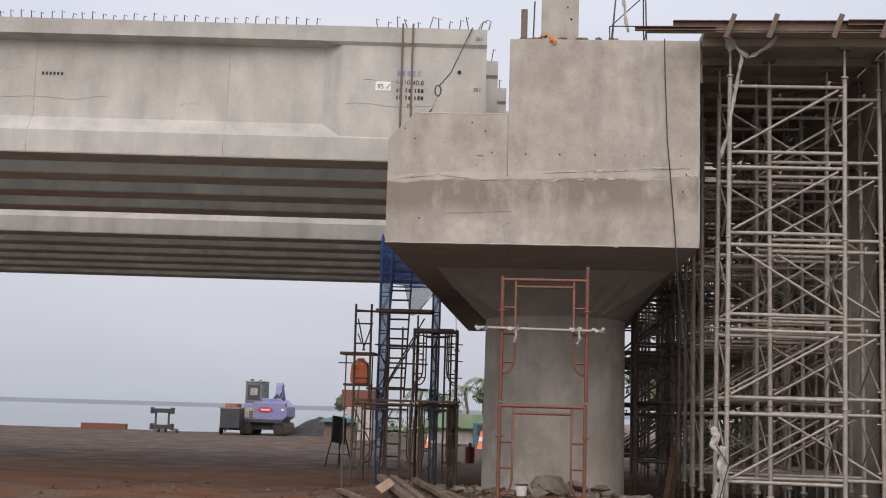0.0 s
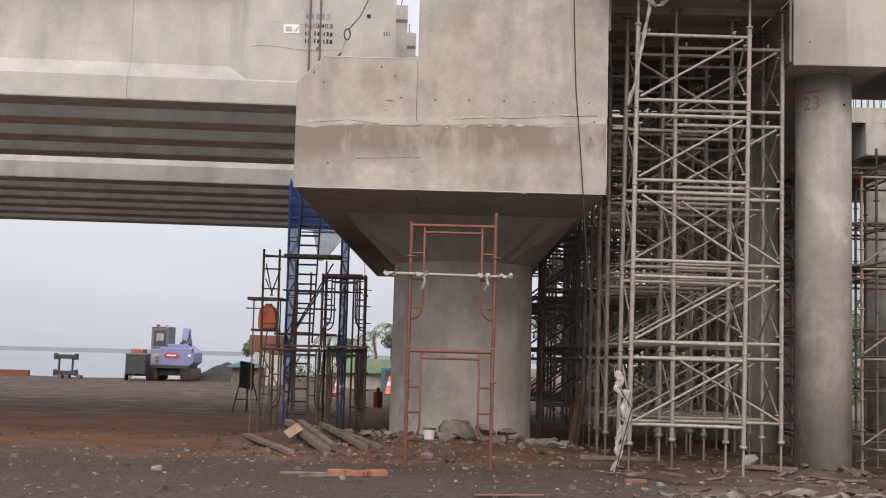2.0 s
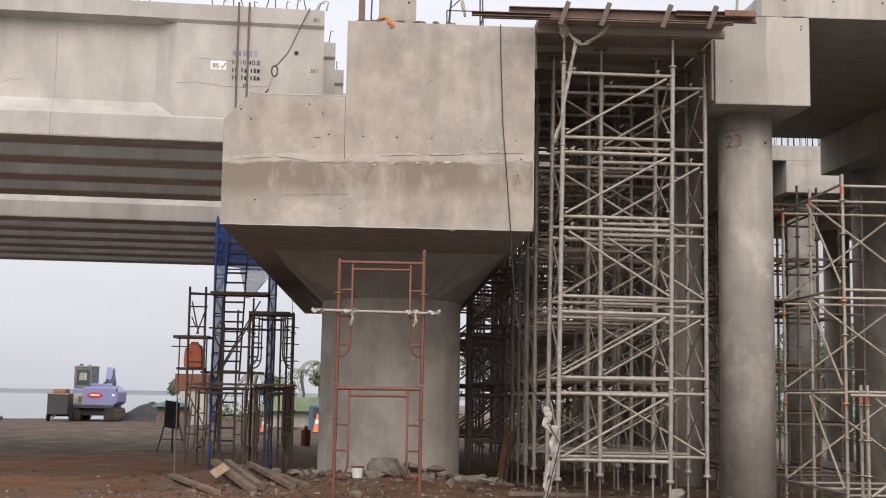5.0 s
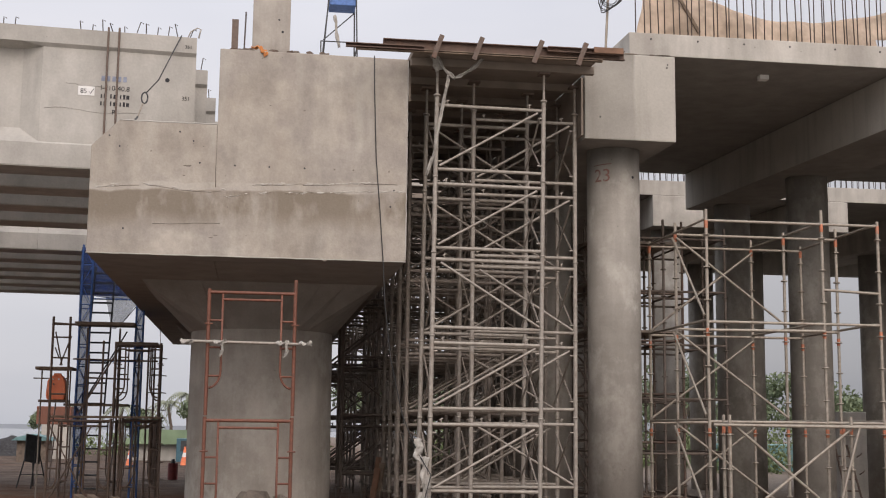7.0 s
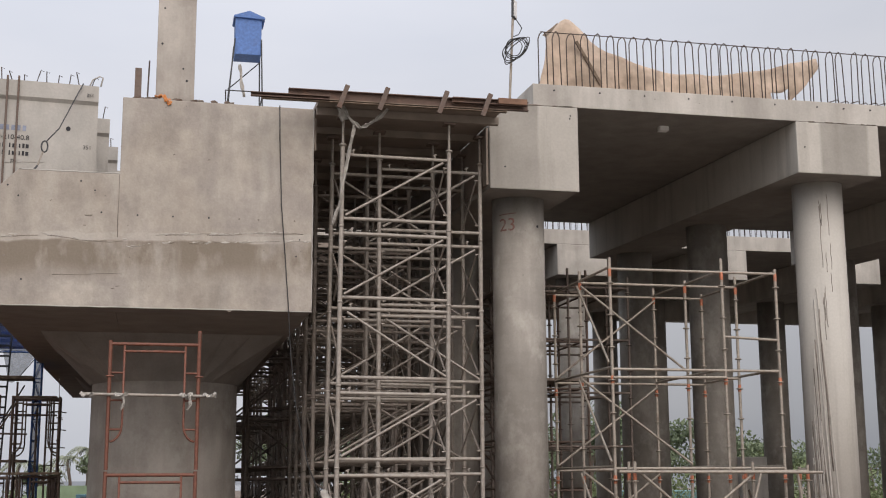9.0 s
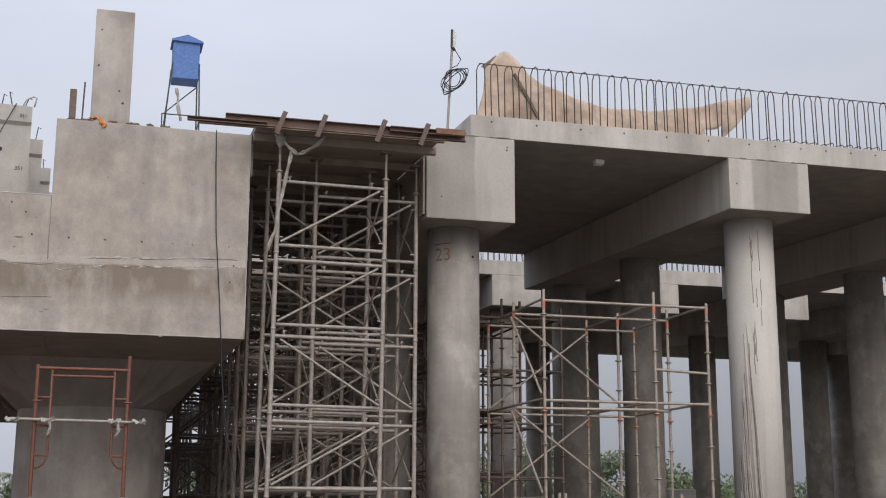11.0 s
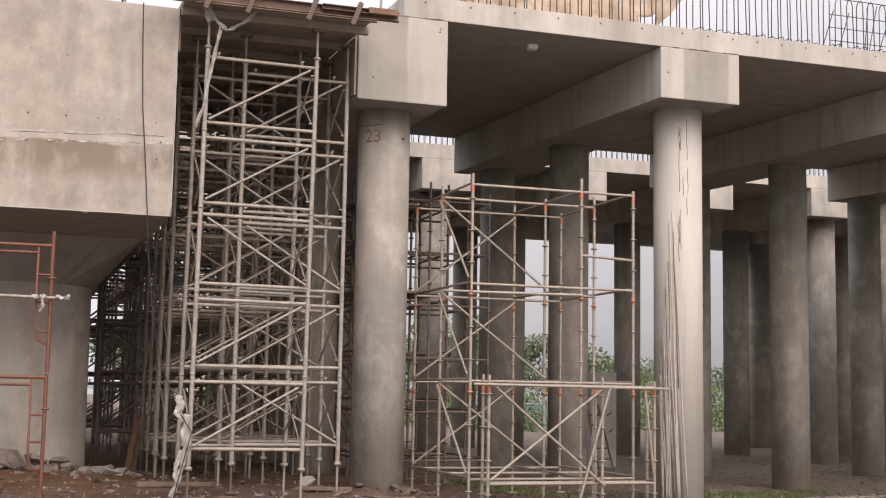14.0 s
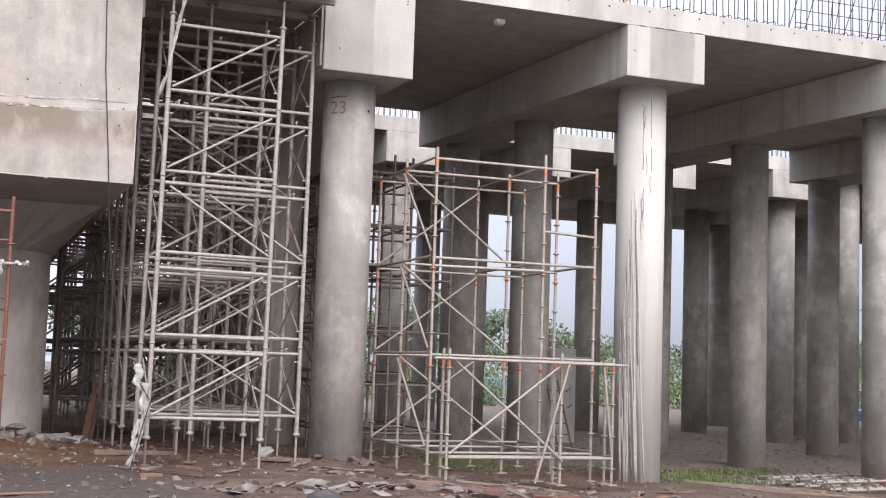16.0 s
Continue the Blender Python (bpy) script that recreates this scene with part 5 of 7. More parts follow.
# ---- girder dressings ----
def build_girder_details():
    g = GIRDERS[0]
    m = g.matrix_basis
    face = -0.334

    def at(x, z, y=face):
        return m @ Matrix.Translation((x, y, z - 5.37)) @ Matrix.Rotation(radians(90), 4, "X")

    tagged(text_on("stencil", "I-210-40.8", 0.105, at(-1.40, 6.60), M_BLACK, g))
    for z, w in ((6.475, 0.42), (6.36, 0.44)):
        x = -1.39
        for k in range(9):
            if k in (2, 5):
                continue
            s = box("stencil_bar", 0, 0.02 + 0.012 * (k % 3), 0, 0.06 + 0.008 * (k % 2), 0, 0.002, M_BLACK, g)
            s.matrix_basis = at(x + 0.047 * k, z)
    for k in range(5):
        s = box("stencil_bar", 0, 0.05, 0, 0.08, 0, 0.002, plain("faded_blue_stencil", (0.25, 0.28, 0.36), 0.9) if k == 0 else bpy.data.materials["faded_blue_stencil"], g)
        s.matrix_basis = at(-1.39 + 0.08 * k, 6.74)
    text_on("stencil", "P", 0.1, at(-1.22, 6.23), M_BLACK, g)
    text_on("stencil", "351", 0.085, at(-0.2, 6.52), M_BLACK, g)
    text_on("stencil", "351", 0.075, at(-0.18, 7.32, -0.394), M_BLACK, g)
    s = box("sticker", 0, 0.24, 0, 0.14, 0, 0.003, M_WHITE, g)
    s.matrix_basis = at(-1.72, 6.50)
    text_on("sticker_number", "85", 0.10, at(-1.69, 6.53, -0.339), M_BLACK, g)
    bent("tick", [tuple((at(-1.56, 6.56, -0.339)).translation), tuple(at(-1.54, 6.53, -0.339).translation), tuple(at(-1.49, 6.61, -0.339).translation)], 0.006, M_BLACK, g)
    for k in range(6):
        s = box("stencil_bar", 0, 0.035, 0, 0.05, 0, 0.002, M_BLACK, g)
        s.matrix_basis = at(-7.0 + 0.06 * k, 6.66, -0.114)
    # segment joints and hairline cracks
    crack = plain("joint_dirt", (0.33, 0.31, 0.28), 0.95)
    for gg in GIRDERS[:1] + GIRDERS[4:5]:
        for x in (-4.05, -7.1, -10.2):
            j = bent("segment_joint", [(x, -0.353, 0.02), (x, -0.353, 0.36), (x, -0.113, 0.62), (x, -0.113, 1.83), (x, -0.383, 1.89), (x, -0.393, 2.12)], 0.003, crack)
            j.parent = gg
    rng = random.Random(5)
    for x0, x1, z in ((-2.2, -0.75, 6.27), (-8.0, -5.9, 6.30), (-1.9, -1.3, 6.66), (-8.0, -7.3, 6.75), (-4.8, -4.5, 6.25)):
        pts = [tuple(at(x0 + (x1 - x0) * k / 12, z + 0.05 * noise.noise((x0 + k * 0.4, z, 0.0)), -0.333 if x0 > -2.25 else -0.113).translation) for k in range(13)]
        bent("crack", pts, 0.0025, crack, g)
    tube("lifting_hole", tuple(at(-0.42, 6.82, -0.32).translation), tuple(at(-0.42, 6.82, -0.338).translation), 0.035, M_BLACK, g)
    # strap rods and a lashing with its turnbuckle
    for x in (-2.36, -2.2):
        r = tube("strap_rod", (x, 19.13, 5.3), (x, 19.12, 7.56), 0.016, M_DARKRUST)
        tagged(r, "rusty steel strap rod down the girder side", "rod", "strap rods on the girder")
    lash = thing("chain_lashing", (-1.6, 18.9, 5.98), "steel cable lashing with a hook and turnbuckle", "lashing")
    bent("cable", [(-1.28, 19.2, 7.52), (-1.34, 19.14, 7.36), (-1.58, 19.0, 6.75), (-1.74, 18.85, 6.5)], 0.010, M_DARK, lash)
    loop = [(-1.76 + 0.045 * math.cos(a * 0.5236), 18.84, 6.42 + 0.085 * math.sin(a * 0.5236)) for a in range(13)]
    bent("hook", loop, 0.012, M_DARK, lash)
    tube("turnbuckle", (-1.78, 18.82, 6.33), (-1.84, 18.74, 6.1), 0.012, M_RING, lash)
    bent("eye", [(-1.84, 18.74, 6.1), (-1.88, 18.66, 6.02), (-1.94, 18.56, 6.0)], 0.016, M_DARK, lash)
    bent("rebar_loops", [(-1.2, 19.3, 7.5), (-1.15, 19.3, 7.62), (-1.05, 19.3, 7.68), (-1.0, 19.3, 7.66), (-1.03, 19.3, 7.52)], 0.012, M_RAG, lash)


build_girder_details()

# ---- access tower and yard behind the pier ----
def net_sheet(name, corners, material, parent, seed, cells=10, slack=0.05):
    """Netting between four corners (two low, two high), slack between them."""
    a, b, c, d = (Vector(p) for p in corners)
    out = (b - a).cross(c - a).normalized()
    verts, faces = [], []
    for i in range(cells + 1):
        for j in range(cells + 1):
            u, v = i / cells, j / cells
            p = a.lerp(b, u).lerp(c.lerp(d, u), v)
            verts.append(p + out * slack * noise.noise((u * 4, v * 4, seed)) - Vector((0, 0, 0.05 * math.sin(u * math.pi) * (1 - v))))
    for i in range(cells):
        for j in range(cells):
            k = i * (cells + 1) + j
            faces.append((k, k + 1, k + cells + 2, k + cells + 1))
    ob = put(name, verts, faces, material, parent, True)
    ob.modifiers.new("thickness", "SOLIDIFY").thickness = 0.004
    return ob


def ladder_flight(parent, xa, xb, za, zb, y, width, gap, r):
    """Two stiles and their treads, leaning from (xa, za) to (xb, zb)."""
    for dx in (0, width):
        tube("stile", (xa + dx, y, za), (xb + dx * 0.9, y + 0.3, zb), r, M_DARK, parent)
    z = za + gap
    while z < zb:
        u = (z - za) / (zb - za)
        x = xa + (xb - xa) * u
        p = new("tread", unit_block(M_DARK))
        under(p, parent).matrix_basis = Matrix.Translation((x + width * (0.5 - 0.05 * u), y + 0.3 * u, z)) @ Matrix.Diagonal((width * (1 - 0.1 * u), 0.09, 0.035, 1))
        z += gap


def build_access_tower():
    t = thing("access_tower", (-3.05, 27.6, 0.0), "blue steel stair tower wrapped in blue safety net", "stair tower")
    y0, y1 = 27.5, 28.5
    for xa, xb, top in ((-3.70, -3.49, 5.4), (-2.54, -2.39, 5.25)):
        for y in (y0, y1):
            f = y / 27.6
            for x in (xa * f, xb * f):
                tube("leg_chord", (x, y, ground_z(x, y) - 0.02), (x, y, top), 0.022, M_BLUE, t)
            z = 0.35
            k = 0
            while z < top - 0.1:
                tube("leg_rung", (xa * f, y, z), (xb * f, y, z), 0.013, M_BLUE, t, 6)
                lo, hi = ((xa, xb), (xb, xa))[k % 2]
                if z + 0.42 < top:
                    tube("lacing", (lo * f, y, z), (hi * f, y, z + 0.42), 0.009, M_BLUE, t, 6)
                z += 0.42
                k += 1
        net_sheet("net_strip", [(xa - 0.01, y0 + 0.05, 1.0), (xb + 0.02, y0 + 0.05, 1.0), (xa - 0.01, y0 + 0.05, top - 0.05), (xb + 0.02, y0 + 0.05, top - 0.05)], M_BLUENET, t, xa, 8, 0.03)
        net_sheet("net_strip", [(xa - 0.02, y0, 1.4), (xa * 1.03, y1, 1.4), (xa - 0.02, y0, top - 0.05), (xa * 1.03, y1, top - 0.05)], M_BLUENET, t, xa + 3, 8, 0.04)
    for z in (3.0, 4.35, 5.2):
        for y in (y0, y1):
            if y == y1 or z > 5:
                tube("rail", (-3.6, y, z), (-2.45, y, z), 0.016, M_BLUE, t)
        for x in (-3.7, -2.4):
            tube("rail", (x, y0, z), (x * 1.036, y1, z), 0.016, M_BLUE, t)
    net_sheet("safety_net", [(-3.62, y1, 4.42), (-2.55, y1, 4.40), (-3.62, y1, 5.3), (-2.5, y1, 5.3)], M_BLUENET, t, 2.0)
    net_sheet("torn_sheet_panel", [(-3.15, y1 + 0.03, 3.72), (-2.95, y1 + 0.03, 3.8), (-3.3, y1 + 0.03, 4.4), (-2.55, y1 + 0.03, 4.38)], M_PALENET, t, 7.0)
    tube("sheet_rope", (-2.95, y1, 3.8), (-2.56, y1, 4.3), 0.010, M_DARK, t)
    ladder_flight(t, -3.60, -3.48, 1.85, 5.0, 27.75, 0.46, 0.215, 0.020)
    ladder_flight(t, -3.58, -3.55, 0.05, 1.72, 27.3, 0.42, 0.27, 0.022)
    tube("hand_rail", (-3.55, 27.7, 2.1), (-2.75, 27.9, 3.6), 0.016, M_DARK, t)


def build_brown_scaffold():
    f = thing("frame_scaffold", (-3.1, 26.8, 0.0), "dark rusty frame scaffold with plank decks round the stair tower", "scaffold")
    m = M_DARKRUST
    # front row of frames, then the row behind the tower
    walk_frame(f, -3.92, -2.75, 25.6, 0.0, 1.74, m, True)
    walk_frame(f, -2.55, -1.83, 25.9, 0.0, 1.76, m, True)
    walk_frame(f, -2.75, -1.88, 25.9, 1.78, 1.46, m, False)
    walk_frame(f, -4.15, -2.98, 28.9, 0.0, 1.74, m, True)
    walk_frame(f, -2.98, -2.08, 28.9, 0.0, 1.74, m, True)
    walk_frame(f, -2.98, -2.08, 28.9, 1.78, 1.62, m, False)
    # the tall narrow frame beside the tank
    for x in (-3.92, -3.60):
        tube("post", (x, 25.6, 1.72), (x - 0.01, 25.6, 3.70), 0.024, m, f)
    for z in (2.2, 2.9, 3.3, 3.55):
        tube("rung", (-3.93, 25.6, z), (-3.6, 25.6, z), 0.016, m, f)
    tube("top_rail", (-3.93, 25.6, 3.57), (-3.45, 25.6, 3.55), 0.022, m, f)
    for a, b in (((-3.87, 3.4), (-3.72, 2.75)), ((-3.57, 3.32), (-3.76, 2.75)), ((-3.9, 0.1), (-3.1, 1.6)), ((-3.1, 0.1), (-3.9, 1.6))):
        tube("cross_brace", (a[0], 25.55, a[1]), (b[0], 25.55, b[1]), 0.014, m, f)
    # frames joined in depth
    for x in (-3.9, -2.75, -1.9):
        for z in (0.45, 1.3, 2.4, 3.1):
            if x == -3.9 or z < 3.0:
                tube("cross_brace", (x, 25.8, z), (x * 1.1, 28.9, z + 0.9 if z < 2 else z), 0.014, m, f)
    for x0, x1, y, z, h in ((-3.95, -1.8, 25.65, 1.745, 0.045), (-3.72, -2.52, 27.0, 3.66, 0.07), (-2.85, -2.0, 26.6, 3.24, 0.06), (-4.28, -3.57, 25.9, 2.68, 0.06), (-3.88, -2.6, 27.1, 2.0, 0.05)):
        for k in range(3):
            box("plank", x0, x1, y + 0.22 * k, y + 0.22 * k + 0.2, z + 0.004 * k, z + h, M_WOOD, f, 0.006)
    # standards crowded at the decks' far end
    for k, (x, y, top) in enumerate(((-2.22, 27.2, 3.34), (-2.12, 27.6, 3.36), (-1.99, 27.6, 3.32), (-2.42, 27.3, 3.1), (-3.3, 26.2, 3.0), (-3.05, 26.4, 3.3), (-2.6, 25.9, 1.75), (-3.45, 27.0, 3.6), (-2.8, 27.0, 3.6))):
        tube("standard", (x, y, ground_z(x, y) - 0.01), (x, y, top), 0.021, m, f)
    for x in (-2.22, -1.99):
        for k in range(8):
            tube("rung", (x, 27.25, 0.5 + 0.36 * k), (x + 0.12, 27.6, 0.5 + 0.36 * k), 0.012, m, f, 6)
    tube("ledger", (-3.7, 26.9, 2.95), (-2.0, 26.9, 2.93), 0.018, m, f)
    tube("ledger", (-3.4, 26.3, 2.55), (-2.5, 26.3, 2.53), 0.018, m, f)
    tube("brace", (-3.45, 26.2, 1.85), (-2.65, 26.2, 3.25), 0.017, m, f)
    tube("antenna_bar", (-2.02, 27.6, 3.3), (-2.04, 27.6, 3.75), 0.007, m, f, 6)
    # orange plastic tank on its thin rack
    tank = thing("water_tank", (-3.9, 26.2, 2.1), "bright orange plastic tank on the scaffold", "tank")
    part("tank_body", prism_bm([(-4.05, 2.10), (-3.72, 2.10), (-3.70, 2.2), (-3.72, 2.46), (-3.78, 2.57), (-3.98, 2.57), (-4.05, 2.46), (-4.07, 2.2)], 26.0, 26.36, 0.02), M_ORANGEPLASTIC, tank)
    bm = bmesh.new()
    bmesh.ops.create_cone(bm, cap_ends=True, segments=16, radius1=0.09, radius2=0.07, depth=0.05, matrix=Matrix.Translation((-3.88, 26.18, 2.595)))
    part("tank_lid", bm, M_ORANGEPLASTIC, tank)
    for x in (-3.94, -3.83):
        tube("bolt", (x, 25.97, 2.5), (x, 26.0, 2.5), 0.016, M_WHITE, tank)
    box("tank_shelf", -4.2, -3.65, 25.95, 26.45, 2.05, 2.095, M_DARKRUST, f, 0.005)
    for x in (-4.19, -3.64):
        tube("post", (x, 26.2, ground_z(x, 26.2)), (x, 26.2, 2.68), 0.015, M_GALV_DARK if x < -4 else m, f)
    tube("rack_bar", (-4.35, 26.2, 2.52), (-3.7, 26.2, 2.52), 0.012, m, f)
    # the easel with its dark board
    d = thing("site_board", (-5.7, 34.8, 0.0), "dark board on a folding steel easel", "sign board")
    ob = box("panel", -0.24, 0.24, -0.02, 0.02, -0.36, 0.36, M_DARK, d, 0.005)
    ob.matrix_basis = pose(-5.66, 34.6, 1.0, -10, 10, 48)
    for a, b in (((-6.02, 34.6, 0.0), (-5.72, 34.7, 1.36)), ((-5.62, 34.35, 0.0), (-5.55, 34.6, 1.36)), ((-5.38, 35.3, 0.0), (-5.62, 34.75, 1.3)), ((-5.75, 35.5, 0.0), (-5.7, 34.75, 1.3))):
        tube("easel_leg", (a[0], a[1], ground_z(a[0], a[1]) - 0.01), b, 0.018, M_DARK, d)
    tube("easel_stay", (-5.92, 34.62, 0.35), (-5.45, 35.1, 0.33), 0.012, M_DARK, d)


def cone(x, y, h):
    z = ground_z(x, y)
    c = thing("traffic_cone", (x, y, z), "orange traffic cone with a pale band on soil", "traffic cone", "traffic cones")
    for a, b, m in ((0.0, 0.45, M_ORANGEPLASTIC), (0.45, 0.68, M_WHITE), (0.68, 1.0, M_ORANGEPLASTIC)):
        r1, r2 = h * (0.24 - 0.20 * a), h * (0.24 - 0.20 * b)
        bm = bmesh.new()
        bmesh.ops.create_cone(bm, cap_ends=True, segments=18, radius1=r1, radius2=r2, depth=h * (b - a), matrix=Matrix.Translation((x, y, z + 0.03 + h * (a + b) / 2)))
        part("cone_body" if m != M_WHITE else "band", bm, m, c, smooth=False)
    box("base", x - 0.28 * h, x + 0.28 * h, y - 0.28 * h, y + 0.28 * h, z, z + 0.035, M_DARK, c, 0.008)


def build_yard():
    cone(-2.85, 55.4, 0.78)
    cone(-5.0, 54.0, 0.62)
    cyl = thing("gas_cylinder", (-2.4, 40.0, 0.0), "dark red gas cylinder standing on soil", "gas cylinder")
    bm = bmesh.new()
    bmesh.ops.create_cone(bm, cap_ends=True, segments=20, radius1=0.15, radius2=0.15, depth=0.5, matrix=Matrix.Translation((-2.4, 40.0, 0.27)))
    part("shell", bm, plain("dark_red_paint", (0.16, 0.02, 0.02), 0.5), cyl)
    bm = bmesh.new()
    bmesh.ops.create_cone(bm, cap_ends=True, segments=16, radius1=0.07, radius2=0.05, depth=0.12, matrix=Matrix.Translation((-2.4, 40.0, 0.58)))
    part("valve", bm, M_DARK, cyl)
    post = tube("drum_post", (-2.75, 37.5, -0.02), (-2.75, 37.5, 1.7), 0.13, M_DARKRUST, None, 16)
    tagged(post, "dark rusty steel pipe standing upright", "pipe")
    # excavator, seen from behind
    ex = thing("excavator", (-15.9, 72.0, 0.0), "violet-blue tracked excavator parked facing the sea", "excavator")
    for x in (-16.85, -14.95):
        bm = box_bm(x - 0.33, x + 0.33, 70.6, 73.6, 0.0, 0.74, 0.2)
        tr = part("track", bm, plain("muddy_track", (0.10, 0.075, 0.055), 0.9, 0.0, 0.4), ex)
        for k in range(7):
            s = new("track_shoe", unit_block(M_DARK))
            under(s, tr).matrix_basis = Matrix.Translation((x, 70.575, 0.12 + 0.09 * k)) @ Matrix.Diagonal((0.56, 0.05, 0.04, 1))
    box("undercarriage", -16.6, -15.2, 71.0, 73.2, 0.3, 0.85, M_DARK, ex, 0.05)
    part("counterweight", prism_bm([(-16.95, 0.85), (-14.75, 0.85), (-14.5, 1.05), (-14.5, 1.6), (-14.72, 1.85), (-16.4, 1.85), (-16.4, 1.75), (-16.95, 1.75)], 70.5, 72.9, 0.06), M_VIOLET, ex)
    part("engine_hood", prism_bm([(-16.0, 1.84), (-14.75, 1.84), (-14.85, 1.98), (-15.3, 2.05), (-16.0, 2.05)], 70.75, 72.6, 0.03), M_VIOLET, ex)
    box("vent_panel", -16.9, -16.35, 70.46, 70.5, 0.98, 1.5, M_RAG_DIRTY, ex, 0.01)
    for k in range(4):
        box("vent_slat", -16.62, -16.4, 70.44, 70.458, 1.02 + 0.09 * k, 1.07 + 0.09 * k, M_DARK, ex)
    box("lower_band", -16.9, -14.75, 70.52, 72.8, 0.7, 0.845, M_DARK, ex, 0.02)
    part("badge", prism_bm([(-16.2, 1.42), (-15.95, 1.26), (-15.5, 1.26), (-15.25, 1.42), (-15.5, 1.56), (-15.95, 1.56)], 70.47, 70.495), plain("badge_red", (0.5, 0.04, 0.05), 0.5), ex)
    part("badge", prism_bm([(-15.98, 1.38), (-15.48, 1.38), (-15.48, 1.46), (-15.98, 1.46)], 70.455, 70.468), M_WHITE, ex)
    box("tail_lamp", -14.82, -14.66, 70.46, 70.5, 1.36, 1.5, M_WHITE, ex, 0.01)
    box("side_plate", -14.62, -14.5, 70.46, 70.5, 1.62, 1.8, M_RED, ex, 0.01)
    cab = box("cab", -17.0, -16.02, 70.9, 72.6, 1.76, 2.95, plain("grey_green_cab", (0.13, 0.145, 0.145), 0.5), ex, 0.05)
    box("cab_window", -16.86, -16.16, 70.87, 70.895, 1.95, 2.8, M_GLASS, cab, 0.004)
    box("seat_back", -16.7, -16.3, 70.855, 70.868, 2.22, 2.62, M_RAG_DIRTY, cab, 0.002)
    box("window_bar", -16.86, -16.16, 70.85, 70.866, 2.1, 2.14, M_DARK, cab)
    box("cab_roof", -17.03, -16.0, 70.86, 72.65, 2.95, 3.02, M_RAG_DIRTY, cab, 0.02)
    for x, w, h in ((-16.8, 0.16, 0.1), (-16.3, 0.1, 0.06)):
        box("roof_lamp", x, x + w, 71.2, 71.4, 3.02, 3.02 + h, M_DARK, cab, 0.01)
    tube("mirror_arm", (-16.02, 71.0, 2.4), (-15.85, 71.0, 2.45), 0.02, M_DARK, ex)
    for x, z in ((-15.42, 2.0), (-15.3, 2.12), (-14.95, 1.95)):
        box("hood_fitting", x, x + 0.16, 71.0, 71.3, z, z + 0.16, M_DARK, ex, 0.02)
    bent("hose", [(-15.45, 72.8, 2.1), (-15.3, 72.9, 2.5), (-15.35, 73.1, 2.8)], 0.03, M_ROPE, ex)
    tube("hand_bar", (-16.95, 70.55, 1.78), (-16.95, 70.55, 2.2), 0.02, M_WHITE, ex)
    boom = box("boom", -0.2, 0.2, -0.2, 1.25, -0.2, 0.2, M_VIOLET, ex, 0.05)
    boom.matrix_basis = pose(-15.55, 73.0, 1.75, 72, 0, -4)
    arm = box("arm", -0.15, 0.15, -0.1, 1.6, -0.16, 0.16, M_VIOLET, ex, 0.04)
    arm.matrix_basis = pose(-15.5, 73.4, 2.75, -50, 0, 0)
    # generator trailer
    g = thing("generator_trailer", (-17.4, 70.0, 0.0), "dark grey generator trailer on wheels with a red crate", "generator")
    box("housing", -18.0, -16.9, 69.4, 70.9, 0.35, 1.5, M_DARK, g, 0.04)
    box("crate", -17.75, -17.1, 69.5, 70.6, 1.5, 1.72, M_BRICK, g, 0.03)
    box("housing_frame", -18.03, -16.87, 69.37, 70.93, 1.42, 1.5, M_GALV_DARK, g, 0.01)
    tube("tow_bar", (-17.45, 69.4, 0.4), (-17.45, 68.4, 0.2), 0.04, M_DARK, g)
    for x in (-18.05, -16.85):
        tube("wheel", (x - 0.06, 70.0, ground_z(x, 70) + 0.24), (x + 0.06, 70.0, ground_z(x, 70) + 0.24), 0.25, M_ROPE, g, 18)
    tube("axle", (-18.0, 70.0, 0.3), (-16.9, 70.0, 0.3), 0.05, M_DARK, g)
    # pump skid
    s = thing("pump_skid", (-21.7, 71.0, 0.0), "dark steel skid frame with flanged top and foot", "skid frame")
    for z in (0.18, 1.08):
        box("flange_beam", -22.3, -21.15, 70.8, 71.2, z, z + 0.24, M_DARK, s, 0.03)
        for x in (-22.3, -21.15):
            box("flange_end", x - 0.06, x + 0.06, 70.75, 71.25, z - 0.05, z + 0.3, M_DARK, s, 0.02)
    for x in (-22.1, -21.35):
        tube("leg", (x, 71.0, 0.3), (x, 71.0, 1.15), 0.06, M_DARK, s)
    for x in (-22.0, -21.6, -20.95):
        tube("roller", (x, 70.8, 0.1), (x, 71.3, 0.1), 0.12, M_DARKRUST, s, 12)
    r = box("rusty_beam", -27.4, -24.7, 73.6, 74.0, ground_z(-26, 74) - 0.02, 0.36, M_RUST, None, 0.02)
    tagged(r, "rusty red steel beam lying by the shore", "beam")
    # gravel heap beside the excavator
    bm = bmesh.new()
    bmesh.ops.create_grid(bm, x_segments=36, y_segments=24, size=1.0)
    for v in bm.verts:
        rr = math.hypot(v.co.x, v.co.y)
        v.co = Vector((-13.3 + 2.4 * v.co.x, 74.0 + 2.0 * v.co.y, -0.15 + max(0.0, 1.25 * (1 - rr ** 1.2)) + 0.08 * noise.noise((v.co.x * 5, v.co.y * 5, 0.0))))
    h = part("sand_mound", bm, plain("dark_gravel", (0.035, 0.034, 0.035), 0.95, 0.0, 0.5, 8.0), None, smooth=False)
    tagged(h, "dark grey mound of sand beside the excavator", "mound")


